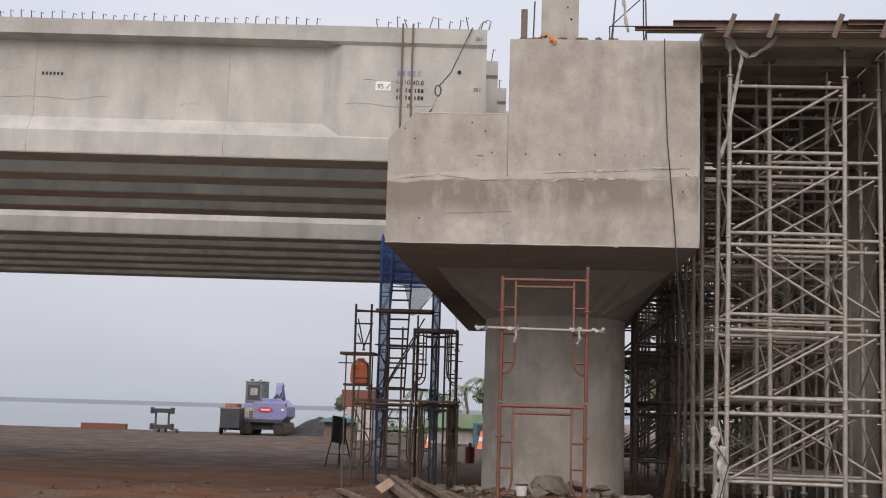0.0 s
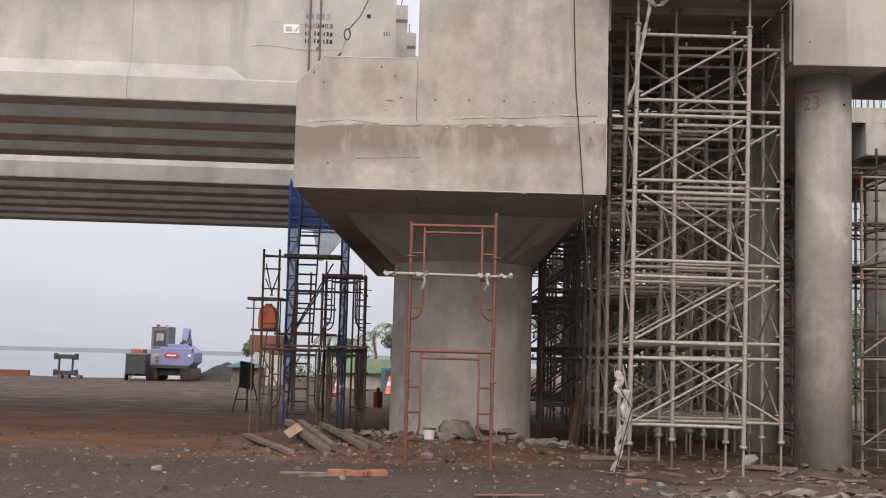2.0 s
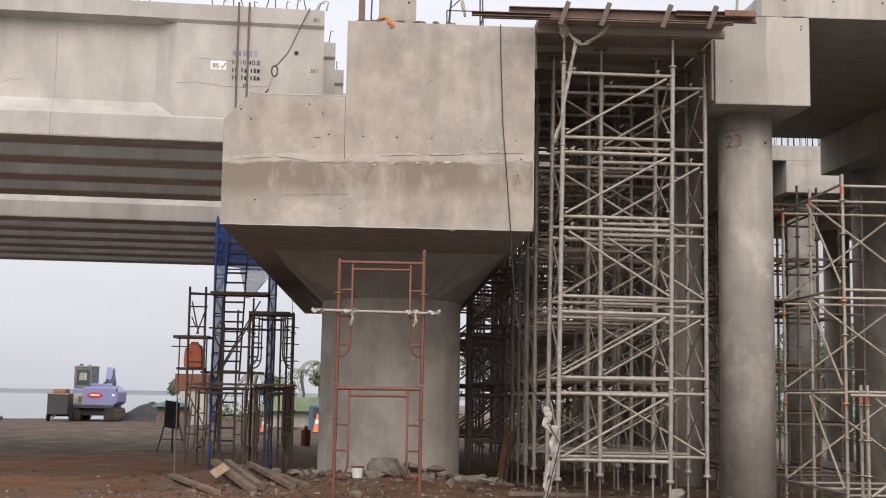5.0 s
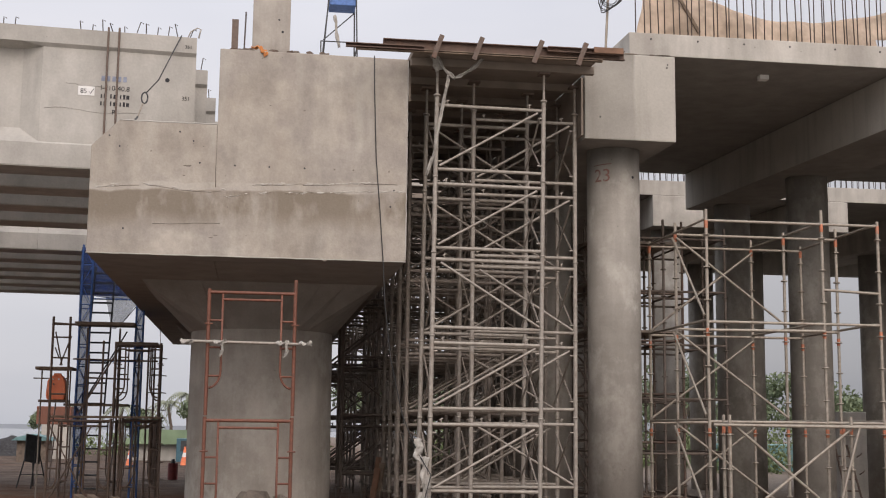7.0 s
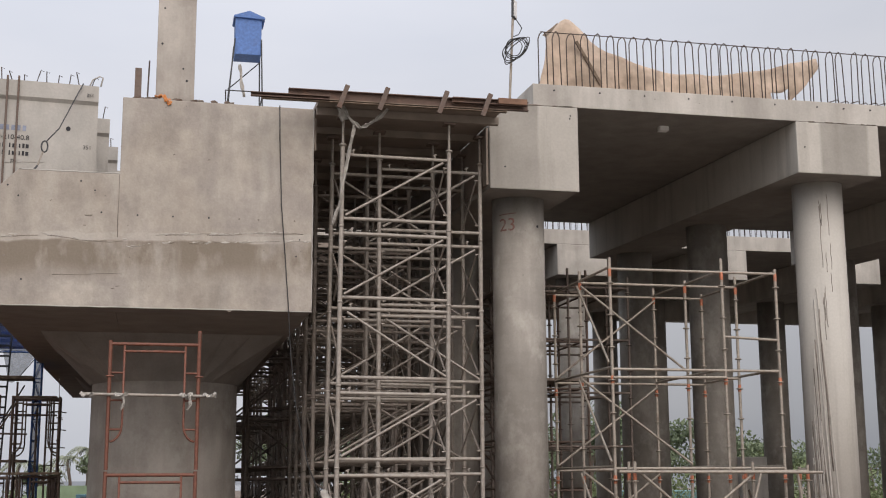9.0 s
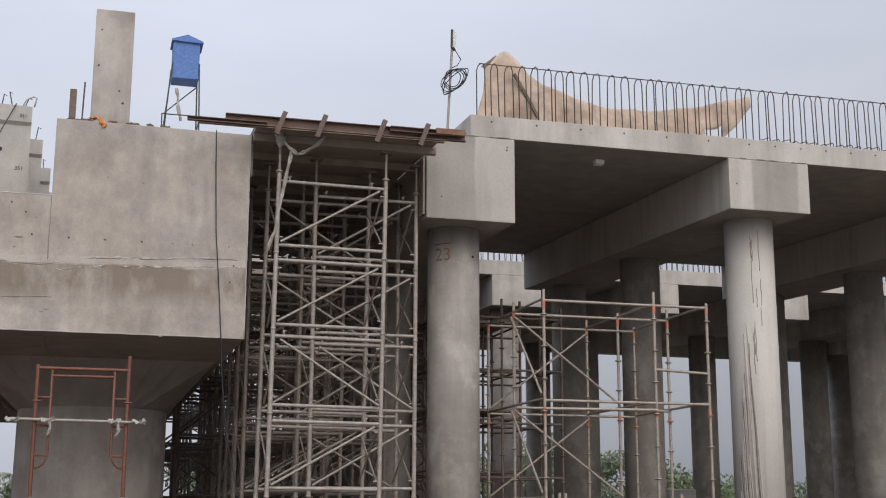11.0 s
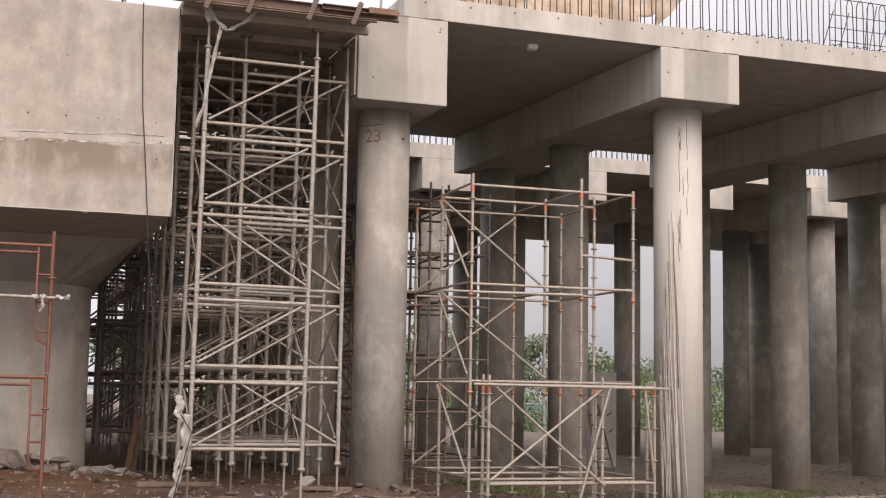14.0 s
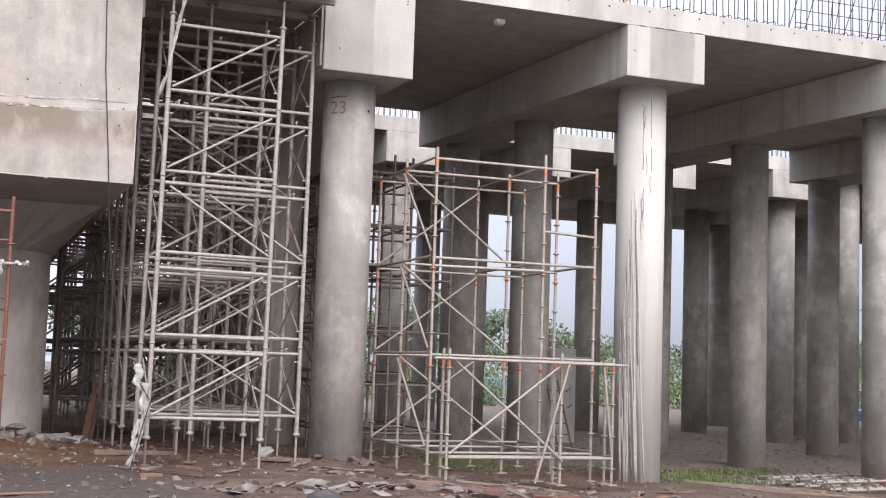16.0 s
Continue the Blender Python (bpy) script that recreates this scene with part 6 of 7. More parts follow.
def build_shacks():
    s = thing("site_shack", (-10.0, 62.0, 0.0), "small teal-roofed site shack with an orange container", "shack")
    box("wall", -10.7, -9.3, 61.0, 62.2, -0.1, 0.95, M_DUSTSTONE, s, 0.02)
    part("roof", prism_bm([(-10.9, 0.95), (-9.1, 0.95), (-9.3, 1.1), (-10.0, 1.25), (-10.7, 1.1)], 60.7, 62.4), M_TEAL, s)
    c = box("container", -10.8, -9.1, 66.5, 69.0, 1.7, 2.6, M_RUST, None, 0.03)
    tagged(c, "faded red-orange steel container behind the scaffold", "container")
    # plain plinth, added so the raised container has something to stand on
    b = box("container_plinth", -10.5, -9.2, 66.4, 69.1, -0.2, 1.695, M_DECK, None, 0.02)
    tagged(b, "grey plinth added under the red container", "container")
    s = thing("site_hut", (-4.2, 64.0, 0.0), "green-roofed hut with a teal booth beside it", "hut")
    box("wall", -6.0, -2.6, 64.0, 67.0, -0.2, 0.8, M_GIRDER, s, 0.02)
    part("roof", prism_bm([(-6.4, 0.8), (-2.2, 0.8), (-3.2, 1.5), (-5.4, 1.5)], 63.6, 67.4), M_GREENROOF, s)
    box("booth", -3.6, -2.7, 62.0, 63.2, -0.2, 1.1, plain("dark_teal_booth", (0.05, 0.13, 0.17), 0.6), s, 0.02)
    box("booth_window", -3.4, -2.95, 61.98, 62.0, 0.5, 1.0, M_DARK, s)
    t = thing("covered_stack", (25.0, 62.0, 0.0), "material stack under a teal sheet in the grass", "stack")
    box("sheet", 23.0, 27.5, 61.0, 64.0, -0.3, 1.1, M_TEAL, t, 0.12)
    t = thing("covered_stack", (40.0, 50.0, 0.0), "low stack under a blue plastic sheet", "stack")
    box("sheet", 38.8, 43.0, 49.0, 52.0, -0.4, 0.22, plain("blue_plastic", (0.07, 0.15, 0.36), 0.6, 0.0, 0.35, 2.0), t, 0.15)


build_access_tower()
build_brown_scaffold()
build_yard()
build_shacks()


# ---- vegetation ----
def leaf_cloud(verts, faces, centre, radius, count, size, rng, flat=0.7):
    for _ in range(count):
        d = Vector((rng.gauss(0, 1), rng.gauss(0, 1), rng.gauss(0, 1))).normalized() * radius * rng.random() ** 0.4
        p = Vector(centre) + Vector((d.x, d.y, d.z * flat))
        a = Vector((rng.gauss(0, 1), rng.gauss(0, 1), rng.gauss(0, 0.6))).normalized()
        b = a.orthogonal().normalized()
        b = (Matrix.Rotation(rng.uniform(0, 6.28), 3, a) @ b) * size * rng.uniform(0.5, 1.0)
        c = a.cross(b).normalized() * size * rng.uniform(0.25, 0.5)
        k = len(verts)
        verts += [p - b, p + c, p + b, p - c]
        faces.append((k, k + 1, k + 2, k + 3))


def tree(x, y, h, spread, seed, leaves=700):
    rng = random.Random(seed)
    z = ground_z(x, y)
    t = thing("tree", (x, y, z), "green broadleaf tree behind the building site", "tree", "trees behind the site")
    top = (x + rng.uniform(-0.3, 0.3), y, z + h * 0.6)
    bent("trunk", [(x, y, z - 0.1), (x + 0.1, y, z + h * 0.25), top], 0.05 * h * 0.35, M_BARK, t)
    verts, faces = [], []
    for k in range(7):
        a = rng.uniform(0, 6.28)
        tip = (x + spread * 0.7 * math.cos(a), y + spread * 0.7 * math.sin(a), z + h * rng.uniform(0.55, 0.95))
        bent("limb", [(x + 0.05, y, z + h * rng.uniform(0.3, 0.55)), tuple((Vector(top) + Vector(tip)) / 2), tip], 0.02 * h * 0.3, M_BARK, t)
        leaf_cloud(verts, faces, tip, spread * rng.uniform(0.35, 0.6), leaves // 7, 0.13 + h * 0.012, rng)
    put("crown", verts, faces, M_TREE, t)


def palm(x, y, h, seed):
    rng = random.Random(seed)
    z = ground_z(x, y)
    t = thing("palm_tree", (x, y, z), "slender palm with drooping fronds behind the site", "palm tree", "palms behind the site")
    head = Vector((x + rng.uniform(-0.4, 0.4), y, z + h))
    bent("trunk", [(x, y, z - 0.1), (x + 0.1, y, z + h * 0.5), tuple(head)], 0.11, M_BARK, t)
    verts, faces = [], []
    for k in range(13):
        a = k * 2.4 + rng.uniform(-0.2, 0.2)
        length, lift = rng.uniform(1.3, 1.9), rng.uniform(0.2, 1.1)
        prev = None
        for i in range(8):
            u = i / 7
            p = head + Vector((math.cos(a) * length * u, math.sin(a) * length * u, lift * u - 1.7 * u * u))
            if prev is not None:
                side = (p - prev).cross(Vector((0, 0, 1))).normalized()
                for s in (-1, 1):
                    q = prev + side * s * 0.34 * (1.1 - u) - Vector((0, 0, 0.16))
                    n = len(verts)
                    verts += [prev, (prev + p) / 2, q + (p - prev) * 0.6]
                    faces.append((n, n + 1, n + 2))
                    n = len(verts)
                    verts += [(prev + p) / 2, p, q + (p - prev) * 1.1]
                    faces.append((n, n + 1, n + 2))
            prev = p
    put("crown", verts, faces, M_PALM, t)


def build_plants():
    rng = random.Random(31)
    for k, (x, y, h) in enumerate(((-4.2, 82, 3.7), (-5.6, 88, 3.3), (-8.3, 80, 2.9), (-7.0, 84, 2.7), (14.0, 84, 4.5), (60.0, 72, 7.5))):
        palm(x, y, h, 50 + k)
    for k, (x, y, h, s) in enumerate(((-13.5, 88, 3.2, 1.2), (-12.2, 86, 3.0, 1.1), (-3.2, 78, 3.0, 1.2), (-6.4, 78, 2.6, 1.0))):
        tree(x, y, h, s, 70 + k, 900)
    for k in range(20):
        x = 8.0 + 4.2 * k + rng.uniform(-1.5, 1.5)
        y = 74 + rng.uniform(-6, 10)
        tree(x, y, rng.uniform(4.0, 6.0), rng.uniform(2.0, 3.2), 90 + k, 2400)
    verts, faces = [], []
    for k in range(420):
        x = rng.uniform(9, 85)
        y = rng.uniform(57, 76)
        leaf_cloud(verts, faces, (x, y, ground_z(x, y) + rng.choice((0.3, 0.5, 0.8, 1.3, 2.2))), rng.uniform(0.7, 1.6), 230, 0.14, rng, 0.8)
    for k in range(26):
        x = rng.uniform(-14, 4)
        y = rng.uniform(76, 84)
        leaf_cloud(verts, faces, (x, y, ground_z(x, y) + 0.5), rng.uniform(0.7, 1.2), 90, 0.17, rng, 0.8)
    s = put("undergrowth", verts, faces, M_SHRUB)
    tagged(s, "dull green undergrowth behind the decks", "bushes", kind="stuff")
    verts, faces = [], []
    for _ in range(14000):
        u = rng.random()
        x, y = 11.9 + 4.8 * u + rng.gauss(0, 0.25), 19.7 + 4.6 * rng.random() * (0.35 + 0.65 * u) + rng.gauss(0, 0.2)
        if noise.noise((x * 0.9, y * 0.9, 3.0)) < -0.18 or (x - 11.2) ** 2 + (y - 20) ** 2 < 0.25:
            continue
        z = ground_z(x, y)
        a, h = rng.uniform(0, 6.28), rng.uniform(0.02, 0.075)
        dx, dy = 0.012 * math.cos(a), 0.012 * math.sin(a)
        k = len(verts)
        verts += [(x - dx, y - dy, z - 0.01), (x + dx, y + dy, z - 0.01), (x + dy * 3, y - dx * 3, z + h)]
        faces.append((k, k + 1, k + 2))
    for _ in range(3500):
        x, y = rng.uniform(8.3, 10.2), rng.uniform(21.4, 25.0)
        z = ground_z(x, y)
        a, h = rng.uniform(0, 6.28), rng.uniform(0.015, 0.05)
        dx, dy = 0.012 * math.cos(a), 0.012 * math.sin(a)
        k = len(verts)
        verts += [(x - dx, y - dy, z - 0.01), (x + dx, y + dy, z - 0.01), (x + dy * 3, y - dx * 3, z + h)]
        faces.append((k, k + 1, k + 2))
    g = put("grass", verts, faces, M_GRASS)
    tagged(g, "short green grass patch by the column foot", "grass", kind="stuff")


build_plants()


# ---- rubble, timber and litter on the ground ----
def loose(name, me, x, y, size, rng, label, category, group, sink=0.3, turn=None):
    ob = new(name, me)
    r = Euler((rng.uniform(-0.3, 0.3), rng.uniform(-0.3, 0.3), rng.uniform(0, 6.28) if turn is None else turn)).to_matrix().to_4x4()
    ob.matrix_basis = Matrix.Translation((x, y, ground_z(x, y) + size[2] * (0.5 - sink))) @ r @ Matrix.Diagonal((*size, 1))
    return tagged(ob, label, category, group)


def plank(x0, y0, x1, y1, w, h, material, label, lift0=0.0, lift1=0.0, category="plank"):
    a = Vector((x0, y0, ground_z(x0, y0) + h / 2 + lift0))
    b = Vector((x1, y1, ground_z(x1, y1) + h / 2 + lift1))
    d = b - a
    bm = box_bm(-w / 2, w / 2, 0, d.length, -h / 2, h / 2, 0.012)
    for v in bm.verts:
        v.co.z += 0.012 * noise.noise((v.co.x * 9, v.co.y * 1.5, x0))
    ob = part("plank", bm, material)
    q = Matrix((d.cross(Vector((0, 0, 1))).normalized(), d.normalized(), d.cross(Vector((0, 0, 1))).cross(d).normalized())).transposed().to_4x4()
    ob.matrix_basis = Matrix.Translation(a) @ q
    return tagged(ob, label, category, "loose timber")


def build_debris():
    rng = random.Random(77)
    beam = "heavy weathered timber lying on the soil"
    plank(-3.65, 22.5, -2.57, 20.3, 0.12, 0.07, M_WOOD, beam)
    plank(-2.95, 22.8, -2.05, 20.7, 0.14, 0.1, M_WOOD, beam, 0.1, 0.0)
    plank(-2.72, 22.7, -1.93, 20.9, 0.12, 0.1, M_WOOD, beam, 0.1, 0.02)
    plank(-2.37, 23.0, -1.45, 21.0, 0.12, 0.08, M_WOOD, beam, 0.08, 0.0)
    plank(-2.05, 22.4, -1.2, 20.9, 0.1, 0.07, M_WOOD, beam, 0.08, 0.0)
    pb = box("plywood_offcut", -0.08, 0.08, -0.16, 0.16, -0.01, 0.01, plain("raw_plywood", (0.40, 0.29, 0.21), 0.8), None, 0.002)
    pb.matrix_basis = pose(-2.72, 21.7, 0.30, 35, 40, -20)
    tagged(pb, "raw plywood offcut lying on the timbers", "offcut")
    plank(-2.3, 17.1, -1.35, 17.0, 0.06, 0.04, M_WOOD, "thin weathered batten on the soil")
    plank(-2.0, 16.7, -1.3, 16.75, 0.05, 0.03, M_WOOD, "thin weathered batten on the soil")
    plank(0.25, 14.75, 1.05, 14.72, 0.1, 0.025, M_NEWWOOD, "flat raw orange board on the soil")
    plank(2.3, 13.3, 2.75, 12.9, 0.07, 0.04, M_RUST, "reddish batten on the soil")
    plank(2.4, 13.5, 2.9, 13.05, 0.06, 0.04, M_RUST, "reddish batten on the soil")
    plank(2.75, 13.5, 3.0, 12.9, 0.07, 0.05, M_NEWWOOD, "reddish batten on the soil")
    plank(5.8, 16.6, 6.4, 16.85, 0.07, 0.06, M_WOOD, "round weathered log on the soil")
    plank(6.9, 17.6, 8.6, 17.3, 0.06, 0.03, M_WOOD, "sole board under the scaffold")
    plank(6.3, 18.5, 7.2, 18.0, 0.07, 0.03, M_WOOD, "sole board under the scaffold")
    plank(2.45, 17.95, 2.72, 18.6, 0.11, 0.05, M_WOOD, "orange sole board under a tower jack")
    plank(3.05, 18.8, 3.3, 18.45, 0.12, 0.05, M_NEWWOOD, "orange sole board under a tower jack")
    plank(4.4, 19.8, 5.1, 19.2, 0.16, 0.06, M_WOOD, "sole board under a tower jack")
    plank(2.0, 20.4, 3.3, 20.7, 0.1, 0.07, M_WOOD, "grey log lying under the towers")
    plank(6.15, 15.95, 6.95, 15.8, 0.07, 0.05, M_RUST, "reddish batten on the soil")
    plank(7.3, 15.75, 8.1, 15.9, 0.05, 0.035, M_RUST, "reddish batten on the soil")
    for k in range(34):
        x, y = (rng.uniform(2.3, 6.2), rng.gauss(18.2, 0.6)) if k % 2 else (rng.uniform(6.4, 11.5), rng.gauss(16.9, 0.5))
        a, q = rng.uniform(0, 6.28), rng.uniform(0.12, 0.38)
        plank(x, y, x + q * math.cos(a), y + q * math.sin(a), rng.uniform(0.03, 0.09), 0.03, M_WOOD if k % 4 else M_NEWWOOD, "broken weathered batten end on the soil", 0.0, rng.uniform(0, 0.04))
    for k in range(7):
        x = 11.9 + 0.14 * k
        plank(x, 19.9 - 0.25 * k, x + 2.3, 18.2 - 0.3 * k + rng.uniform(-0.35, 0.35), 0.032, 0.028, M_WOOD, "long grey board lying at the grass edge")
    for k, (x, y) in enumerate(((2.2, 24.3), (2.32, 24.6), (2.28, 24.9))):
        a, b = Vector((x, y, ground_z(x, y))), Vector((x + 0.16, y + 0.2, 0.85 + 0.1 * k))
        bm = box_bm(-0.06, 0.06, -0.02, 0.02, 0, (b - a).length, 0.006)
        ob = part("leaning_board", bm, M_NEWWOOD if k != 1 else M_WOOD)
        ob.matrix_basis = Matrix.Translation(a) @ (b - a).to_track_quat("Z", "Y").to_matrix().to_4x4()
        tagged(ob, "raw orange timber board leaning at the towers", "board", "leaning boards")
    for x, y, rz in ((-1.3, 16.9, 0.2), (-1.12, 17.0, 1.0), (-0.98, 16.85, 0.5), (-1.0, 17.15, 0.1)):
        bm = box_bm(-0.115, 0.115, -0.055, 0.055, -0.035, 0.035, 0.006)
        ob = part("brick", bm, M_BRICK)
        ob.matrix_basis = Matrix.Translation((x, y, ground_z(x, y) + 0.04)) @ Matrix.Rotation(rz, 4, "Z")
        tagged(ob, "loose red clay brick on the soil", "brick", "loose bricks")
    blk = box("timber_block", -0.16, 0.16, -0.06, 0.06, 0, 0.1, M_BRICK, None, 0.015)
    blk.matrix_basis = pose(-1.5, 16.95, ground_z(-1.5, 16.95) - 0.01, 0, 0, 8)
    tagged(blk, "reddish timber block on the soil", "block")
    b = thing("bucket", (-0.42, 21.9, 0.2), "white plastic bucket by the column foot", "bucket")
    z = ground_z(-0.42, 21.75)
    bm = bmesh.new()
    bmesh.ops.create_cone(bm, cap_ends=True, segments=20, radius1=0.085, radius2=0.105, depth=0.18, matrix=Matrix.Translation((-0.42, 21.75, z + 0.1)))
    part("pail", bm, M_WHITE, b)
    bm = bmesh.new()
    bmesh.ops.create_cone(bm, cap_ends=True, segments=20, radius1=0.11, radius2=0.11, depth=0.025, matrix=Matrix.Translation((-0.42, 21.75, z + 0.19)))
    part("rim", bm, M_RUST, b)
    # rubble round the pier column
    lab = "broken concrete chunk in rubble at the pier foot"
    for k in range(120):
        a = rng.uniform(math.pi * 0.95, math.pi * 2.05)
        d = 1.34 + abs(rng.gauss(0, 0.55))
        x, y = 0.1 + d * math.cos(a) * 1.15, 23.35 + d * math.sin(a)
        s = rng.uniform(0.03, 0.11) * (1.4 if d < 1.8 else 1)
        loose("rubble_chunk", chunk_mesh(k % 9, M_STONE if k % 4 else M_CLOD), x, y, (s * rng.uniform(0.9, 1.8), s * rng.uniform(0.7, 1.2), s * rng.uniform(0.5, 0.9)), rng, lab, "rubble", "rubble round the pier")
    for x, y, s, tilt in ((0.15, 21.85, 0.42, 50), (0.55, 21.95, 0.34, 35), (-0.05, 21.9, 0.3, 60), (0.9, 22.1, 0.25, 25), (-1.5, 21.9, 0.2, 20)):
        ob = new("concrete_slab_chunk", chunk_mesh(3, M_STONE))
        ob.matrix_basis = Matrix.Translation((x, y, ground_z(x, y) + 0.12)) @ Euler((radians(tilt), 0.3, x * 3)).to_matrix().to_4x4() @ Matrix.Diagonal((s, s * 0.75, 0.1, 1))
        tagged(ob, "broken concrete slab piece leaning at the column", "rubble", "broken slabs at the pier")
    # scattered stones across the foreground
    lab = "small stone lying loose on the soil"
    for k in range(290):
        x, y = (rng.gauss(-1.2, 1.6), rng.gauss(20.8, 0.9)) if k % 5 < 2 else (rng.uniform(-7.5, 15.0), rng.uniform(13.2, 21.5))
        s = min(0.12, rng.paretovariate(3.0) * 0.022)
        loose("stone", chunk_mesh(k % 9, M_STONE if k % 3 else M_CLOD), x, y, (s * rng.uniform(0.8, 1.9), s, s * rng.uniform(0.5, 0.9)), rng, lab, "stone", "stones on the soil")
    bm = bmesh.new()
    bmesh.ops.create_icosphere(bm, subdivisions=3, radius=1.0)
    for v in bm.verts:
        p = v.co.copy()
        v.co *= 0.92 + 0.16 * noise.noise(p * 1.3) + 0.06 * noise.noise(p * 4.0)
        v.co = Vector((v.co.x * 0.23, v.co.y * 0.18, v.co.z * 0.15))
    ob = part("boulder", bm, plain("dark_wet_stone", (0.05, 0.047, 0.045), 0.6, 0.0, 0.5, 9.0), smooth=True)
    ob.matrix_basis = pose(3.74, 13.3, ground_z(3.74, 13.3) + 0.1, 4, 6, 20)
    tagged(ob, "dark wet boulder on the soil", "boulder")
    for k, (x, y, s) in enumerate(((3.0, 15.2, 0.12), (3.35, 15.3, 0.2), (4.3, 15.3, 0.22), (4.0, 15.0, 0.16), (2.6, 15.4, 0.1), (5.2, 18.4, 0.22), (5.0, 18.6, 0.16), (6.35, 18.3, 0.2), (5.4, 17.9, 0.14))):
        loose("concrete_piece", chunk_mesh(k % 9, M_STONE), x, y, (s, s * 0.6, 0.035), rng, "flat pale concrete piece on the soil", "rubble", "flat pieces on the soil")
    for k, (x, y, q) in enumerate(((3.1, 15.05, 0.26), (4.2, 14.75, 0.32), (4.95, 15.0, 0.22), (4.5, 15.25, 0.2), (6.4, 15.3, 0.24), (5.6, 14.5, 0.22), (7.4, 16.4, 0.2), (1.6, 19.9, 0.16))):
        loose("concrete_piece", chunk_mesh((k * 2 + 1) % 9, M_DUSTSTONE if k % 2 else M_STONE), x, y, (q, q * 0.62, 0.035), rng, "flat pale concrete piece on the soil", "rubble", "flat pieces on the soil")
    blk = box("timber_block", -0.15, 0.15, -0.05, 0.05, 0, 0.05, M_NEWWOOD, None, 0.008)
    blk.matrix_basis = pose(2.46, 17.35, ground_z(2.46, 17.35), 0, 0, -4)
    tagged(blk, "raw orange timber offcut on the soil", "block")
    bag = loose("plastic_bag", chunk_mesh(2, M_RAG), 4.75, 20.6, (0.17, 0.14, 0.16), rng, "crumpled white plastic bag by the column", "bag", "", 0.0)
    for k, (x, y) in enumerate(((0.95, 24.4), (1.15, 24.2), (1.3, 24.6), (1.05, 24.6))):
        loose("sandbag", chunk_mesh(k, M_RAG_DIRTY), 0.6 + x, y - 2.1, (0.26, 0.16, 0.09), rng, "dirty pale sandbag beside the column", "sandbag", "sandbags", 0.0)
    # gravel, crumbs and pale litter
    verts, faces = [], []
    lv, lf = [], []
    for k in range(20000):
        x, y = rng.uniform(-9, 17), 12.8 + 13 * rng.random() ** 1.3
        s = min(0.04, 0.005 * rng.paretovariate(1.7))
        if k % 4 == 0:
            x, y = rng.uniform(8, 28), rng.uniform(20.5, 36)
            s = min(0.07, 0.010 * rng.paretovariate(1.5))
        z = ground_z(x, y)
        n = len(verts)
        a = rng.uniform(0, 6.28)
        c, d = math.cos(a) * s, math.sin(a) * s
        tx, ty = rng.uniform(-0.6, 0.6) * s, rng.uniform(-0.6, 0.6) * s
        verts += [(x + c * 1.4, y + d * 1.4, z - 0.005), (x - d, y + c, z - 0.005), (x - c * 1.2, y - d * 1.2, z - 0.005), (x + d, y - c, z - 0.005), (x + tx, y + ty, z + s * rng.uniform(0.25, 0.6))]
        faces += [(n, n + 1, n + 4), (n + 1, n + 2, n + 4), (n + 2, n + 3, n + 4), (n + 3, n, n + 4)]
    for k in range(700):
        x, y = rng.uniform(-8, 14), 13.0 + 12 * rng.random() ** 1.2
        if rng.random() < 0.5:
            x, y = rng.gauss(0.4, 2.6), rng.gauss(20.6, 1.3)
        if k % 5 == 0:
            x, y = rng.uniform(9, 27), rng.uniform(21, 38)
        s = 0.010 + 0.04 * rng.random() ** 2.2
        slim = rng.choice((0.25, 0.4, 0.8, 1.0))
        z = ground_z(x, y) + 0.006
        n = len(lv)
        a = rng.uniform(0, 6.28)
        c, d = math.cos(a) * s, math.sin(a) * s
        h = rng.uniform(0.005, 0.03)
        lv += [(x + c * 1.8, y + d * 1.8, z), (x - d * slim, y + c * slim, z + h), (x - c * 1.3, y - d * 1.3, z), (x + d * slim, y - c * slim, z + h * 0.4), (x, y, z - 0.02)]
        lf += [(n, n + 1, n + 2, n + 3), (n, n + 4, n + 1), (n + 1, n + 4, n + 2), (n + 2, n + 4, n + 3), (n + 3, n + 4, n)]
    g = put("gravel", verts, faces, plain("mixed_gravel", (0.10, 0.08, 0.066), 0.95, 0.0, 0.6, 9.0))
    tagged(g, "loose brown gravel over the soil", "gravel", kind="stuff")
    g = put("litter", lv, lf, plain("pale_litter", (0.30, 0.255, 0.21), 0.9, 0.0, 0.5, 2.0))
    tagged(g, "pale scraps of litter and plaster on the soil", "litter", kind="stuff")
    # dark crumbs and clods churned up by wheels
    verts, faces = [], []
    for k in range(4200):
        x, y = rng.uniform(-9, 12), 13.0 + 13 * rng.random() ** 1.2
        if k % 3 == 0:
            x, y = rng.gauss(-1.8, 1.5), rng.gauss(21.2, 1.2)
        if noise.noise((x * 0.7, y * 0.7, 6.0)) < -0.1 and k % 4:
            continue
        s = min(0.07, 0.012 * rng.paretovariate(1.9))
        z = ground_z(x, y) - 0.004
        n = len(verts)
        a = rng.uniform(0, 6.28)
        for q in range(5):
            w = a + q * 1.2566 + rng.uniform(-0.3, 0.3)
            verts.append((x + s * rng.uniform(0.8, 1.4) * math.cos(w), y + s * rng.uniform(0.7, 1.1) * math.sin(w), z))
        for q in range(3):
            w = a + q * 2.094 + rng.uniform(-0.4, 0.4)
            verts.append((x + 0.5 * s * math.cos(w), y + 0.5 * s * math.sin(w), z + s * rng.uniform(0.4, 0.9)))
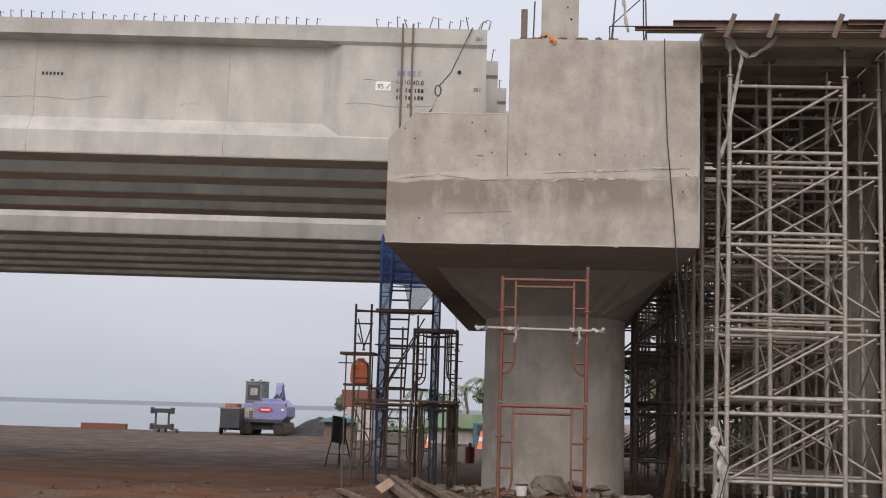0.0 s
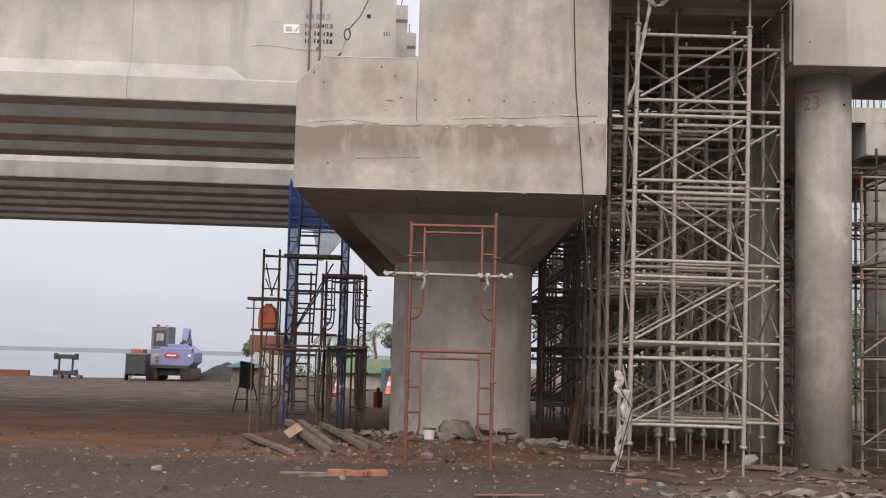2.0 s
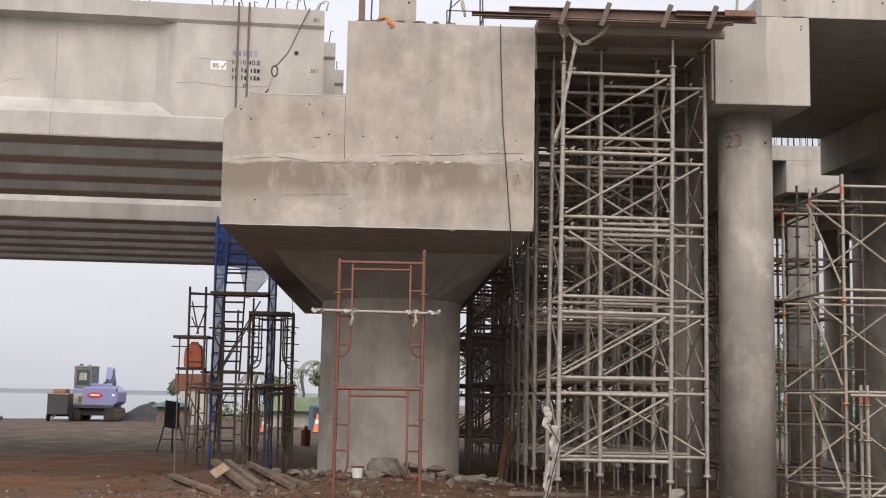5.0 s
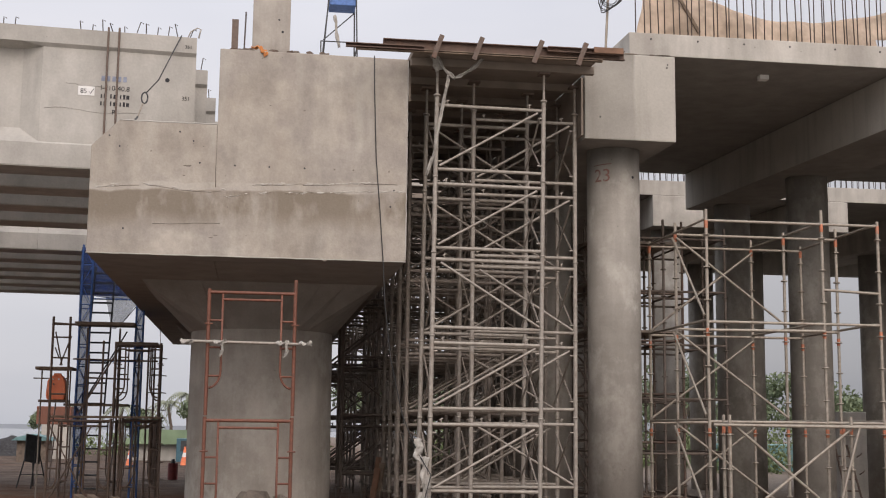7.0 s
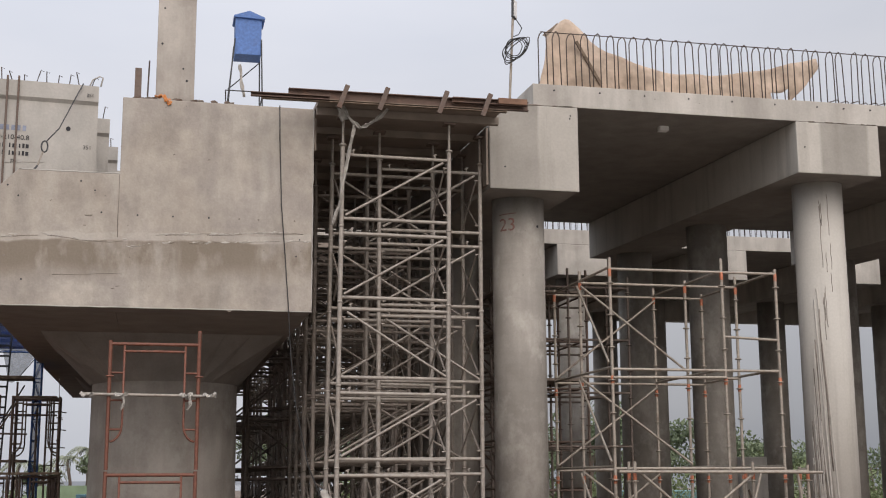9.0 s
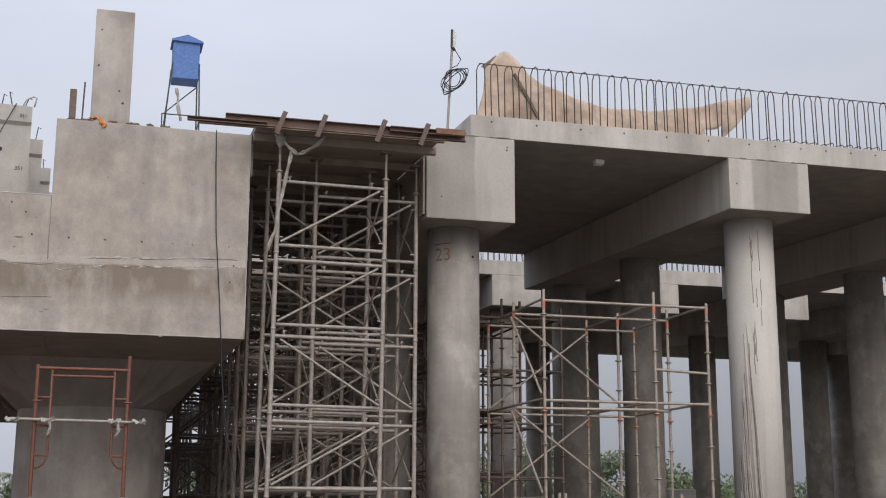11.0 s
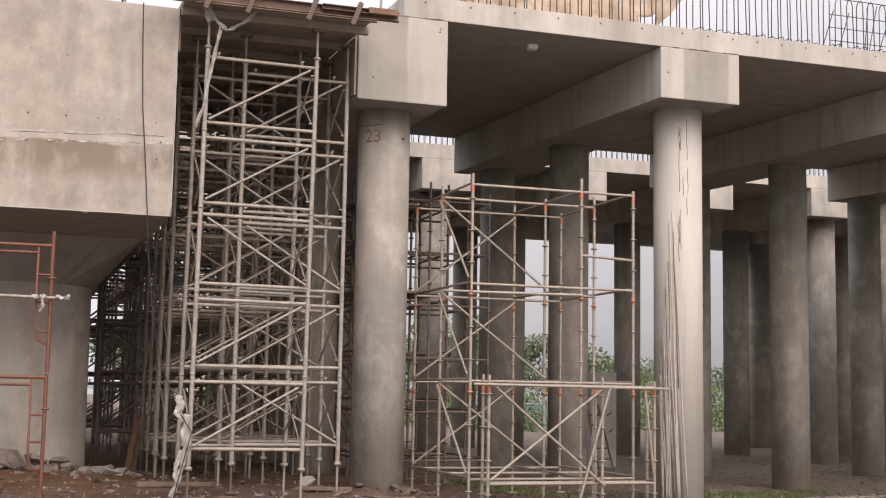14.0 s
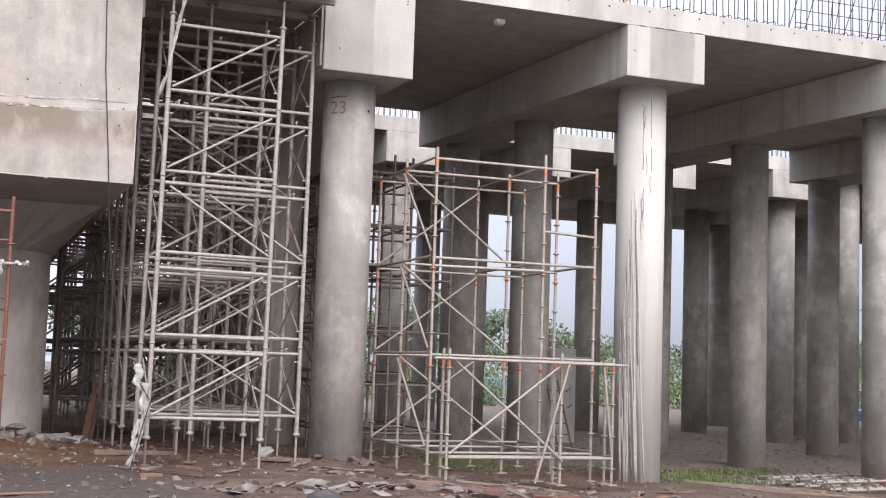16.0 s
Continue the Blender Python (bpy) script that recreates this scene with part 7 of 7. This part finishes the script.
        faces += [(n, n + 1, n + 5), (n + 1, n + 2, n + 6), (n + 2, n + 3, n + 6), (n + 3, n + 4, n + 7), (n + 4, n, n + 7), (n + 1, n + 6, n + 5), (n + 3, n + 7, n + 6), (n, n + 5, n + 7), (n + 5, n + 6, n + 7)]
    g = put("soil_crumbs", verts, faces, plain("churned_crumbs", (0.085, 0.064, 0.052), 0.95, 0.0, 0.7, 3.0))
    tagged(g, "dark brown soil crumbs churned up on the ground", "soil", kind="stuff")
    # a heap of scaffold tubes with rosettes
    for k in range(15):
        row, lay = k % 9, k // 9
        x, y = 13.75 + 0.10 * row + 0.35 * lay + rng.uniform(-0.12, 0.12), 20.6 - 0.27 * row - 0.1 * lay
        z = ground_z(x + 1.0, y + 0.3) + 0.05 + 0.09 * lay
        t = thing("scaffold_tube", (x, y, z), "loose grey scaffold tube with rosettes in a heap", "scaffold tube", "heap of scaffold tubes")
        a, b = Vector((x, y, z + 0.02)), Vector((x + 2.9, y + 0.75 + rng.uniform(-0.2, 0.2), z + rng.uniform(-0.02, 0.05)))
        m = M_RING if k % 3 else M_DUSTY_SHADE
        s = tube("tube", a, b, 0.027, m, t)
        for i in range(6):
            c = a.lerp(b, 0.02 + 0.19 * i)
            d = (b - a).normalized() * 0.011
            tube("rosette", c - d, c + d, 0.075, m, s)
        tube("orange_band", a.lerp(b, 0.5), a.lerp(b, 0.53), 0.030, M_ORANGE, s)
    # low rubble bank of slabs and clods along the track's edge
    for k in range(70):
        u = rng.random()
        x, y = 2.6 + 4.6 * u + rng.gauss(0, 0.15), 15.5 + 0.35 * u + rng.gauss(0, 0.16)
        q = min(0.16, 0.035 * rng.paretovariate(1.8))
        loose("rubble_chunk", chunk_mesh(k % 9, (M_CLOD, M_STONE, M_CLOD, M_STONE, M_BRICK if k % 35 == 4 else M_CLOD)[k % 5]), x, y, (q * rng.uniform(1.1, 1.9), q, q * rng.uniform(0.3, 0.6)), rng, "broken lump in a low rubble bank on soil", "rubble", "rubble bank by the track")
    for k in range(110):
        x, y = rng.uniform(1.6, 10.5), rng.uniform(13.2, 17.2)
        q = min(0.10, 0.028 * rng.paretovariate(1.9))
        loose("flat_stone", chunk_mesh(k % 9, M_DUSTSTONE if k % 2 else M_CLOD), x, y, (q * rng.uniform(1.0, 1.8), q, 0.018 + 0.2 * q), rng, "mud-caked flat stone lying on the soil", "rubble", "flat stones on the soil", 0.2)
    for k in range(70):
        x, y = rng.uniform(2.0, 12.5), rng.uniform(17.0, 20.5)
        q = min(0.11, 0.03 * rng.paretovariate(2.0))
        loose("soil_clod", chunk_mesh(k % 9, M_CLOD if k % 4 else M_STONE), x, y, (q * 1.4, q, q * 0.6), rng, "brown soil clod lying among the scaffold feet", "clod", "clods among the scaffolds")
    # clods heaped at the first column's foot
    for k in range(16):
        x, y = 6.2 + rng.gauss(0, 0.16), 19.45 + rng.gauss(0, 0.16)
        q = rng.uniform(0.05, 0.13)
        loose("soil_clod", chunk_mesh(k % 9, M_CLOD), x, y, (q * 1.3, q, q * 0.8), rng, "brown soil clod heaped at the column foot", "clod", "clods at the column")


build_debris()
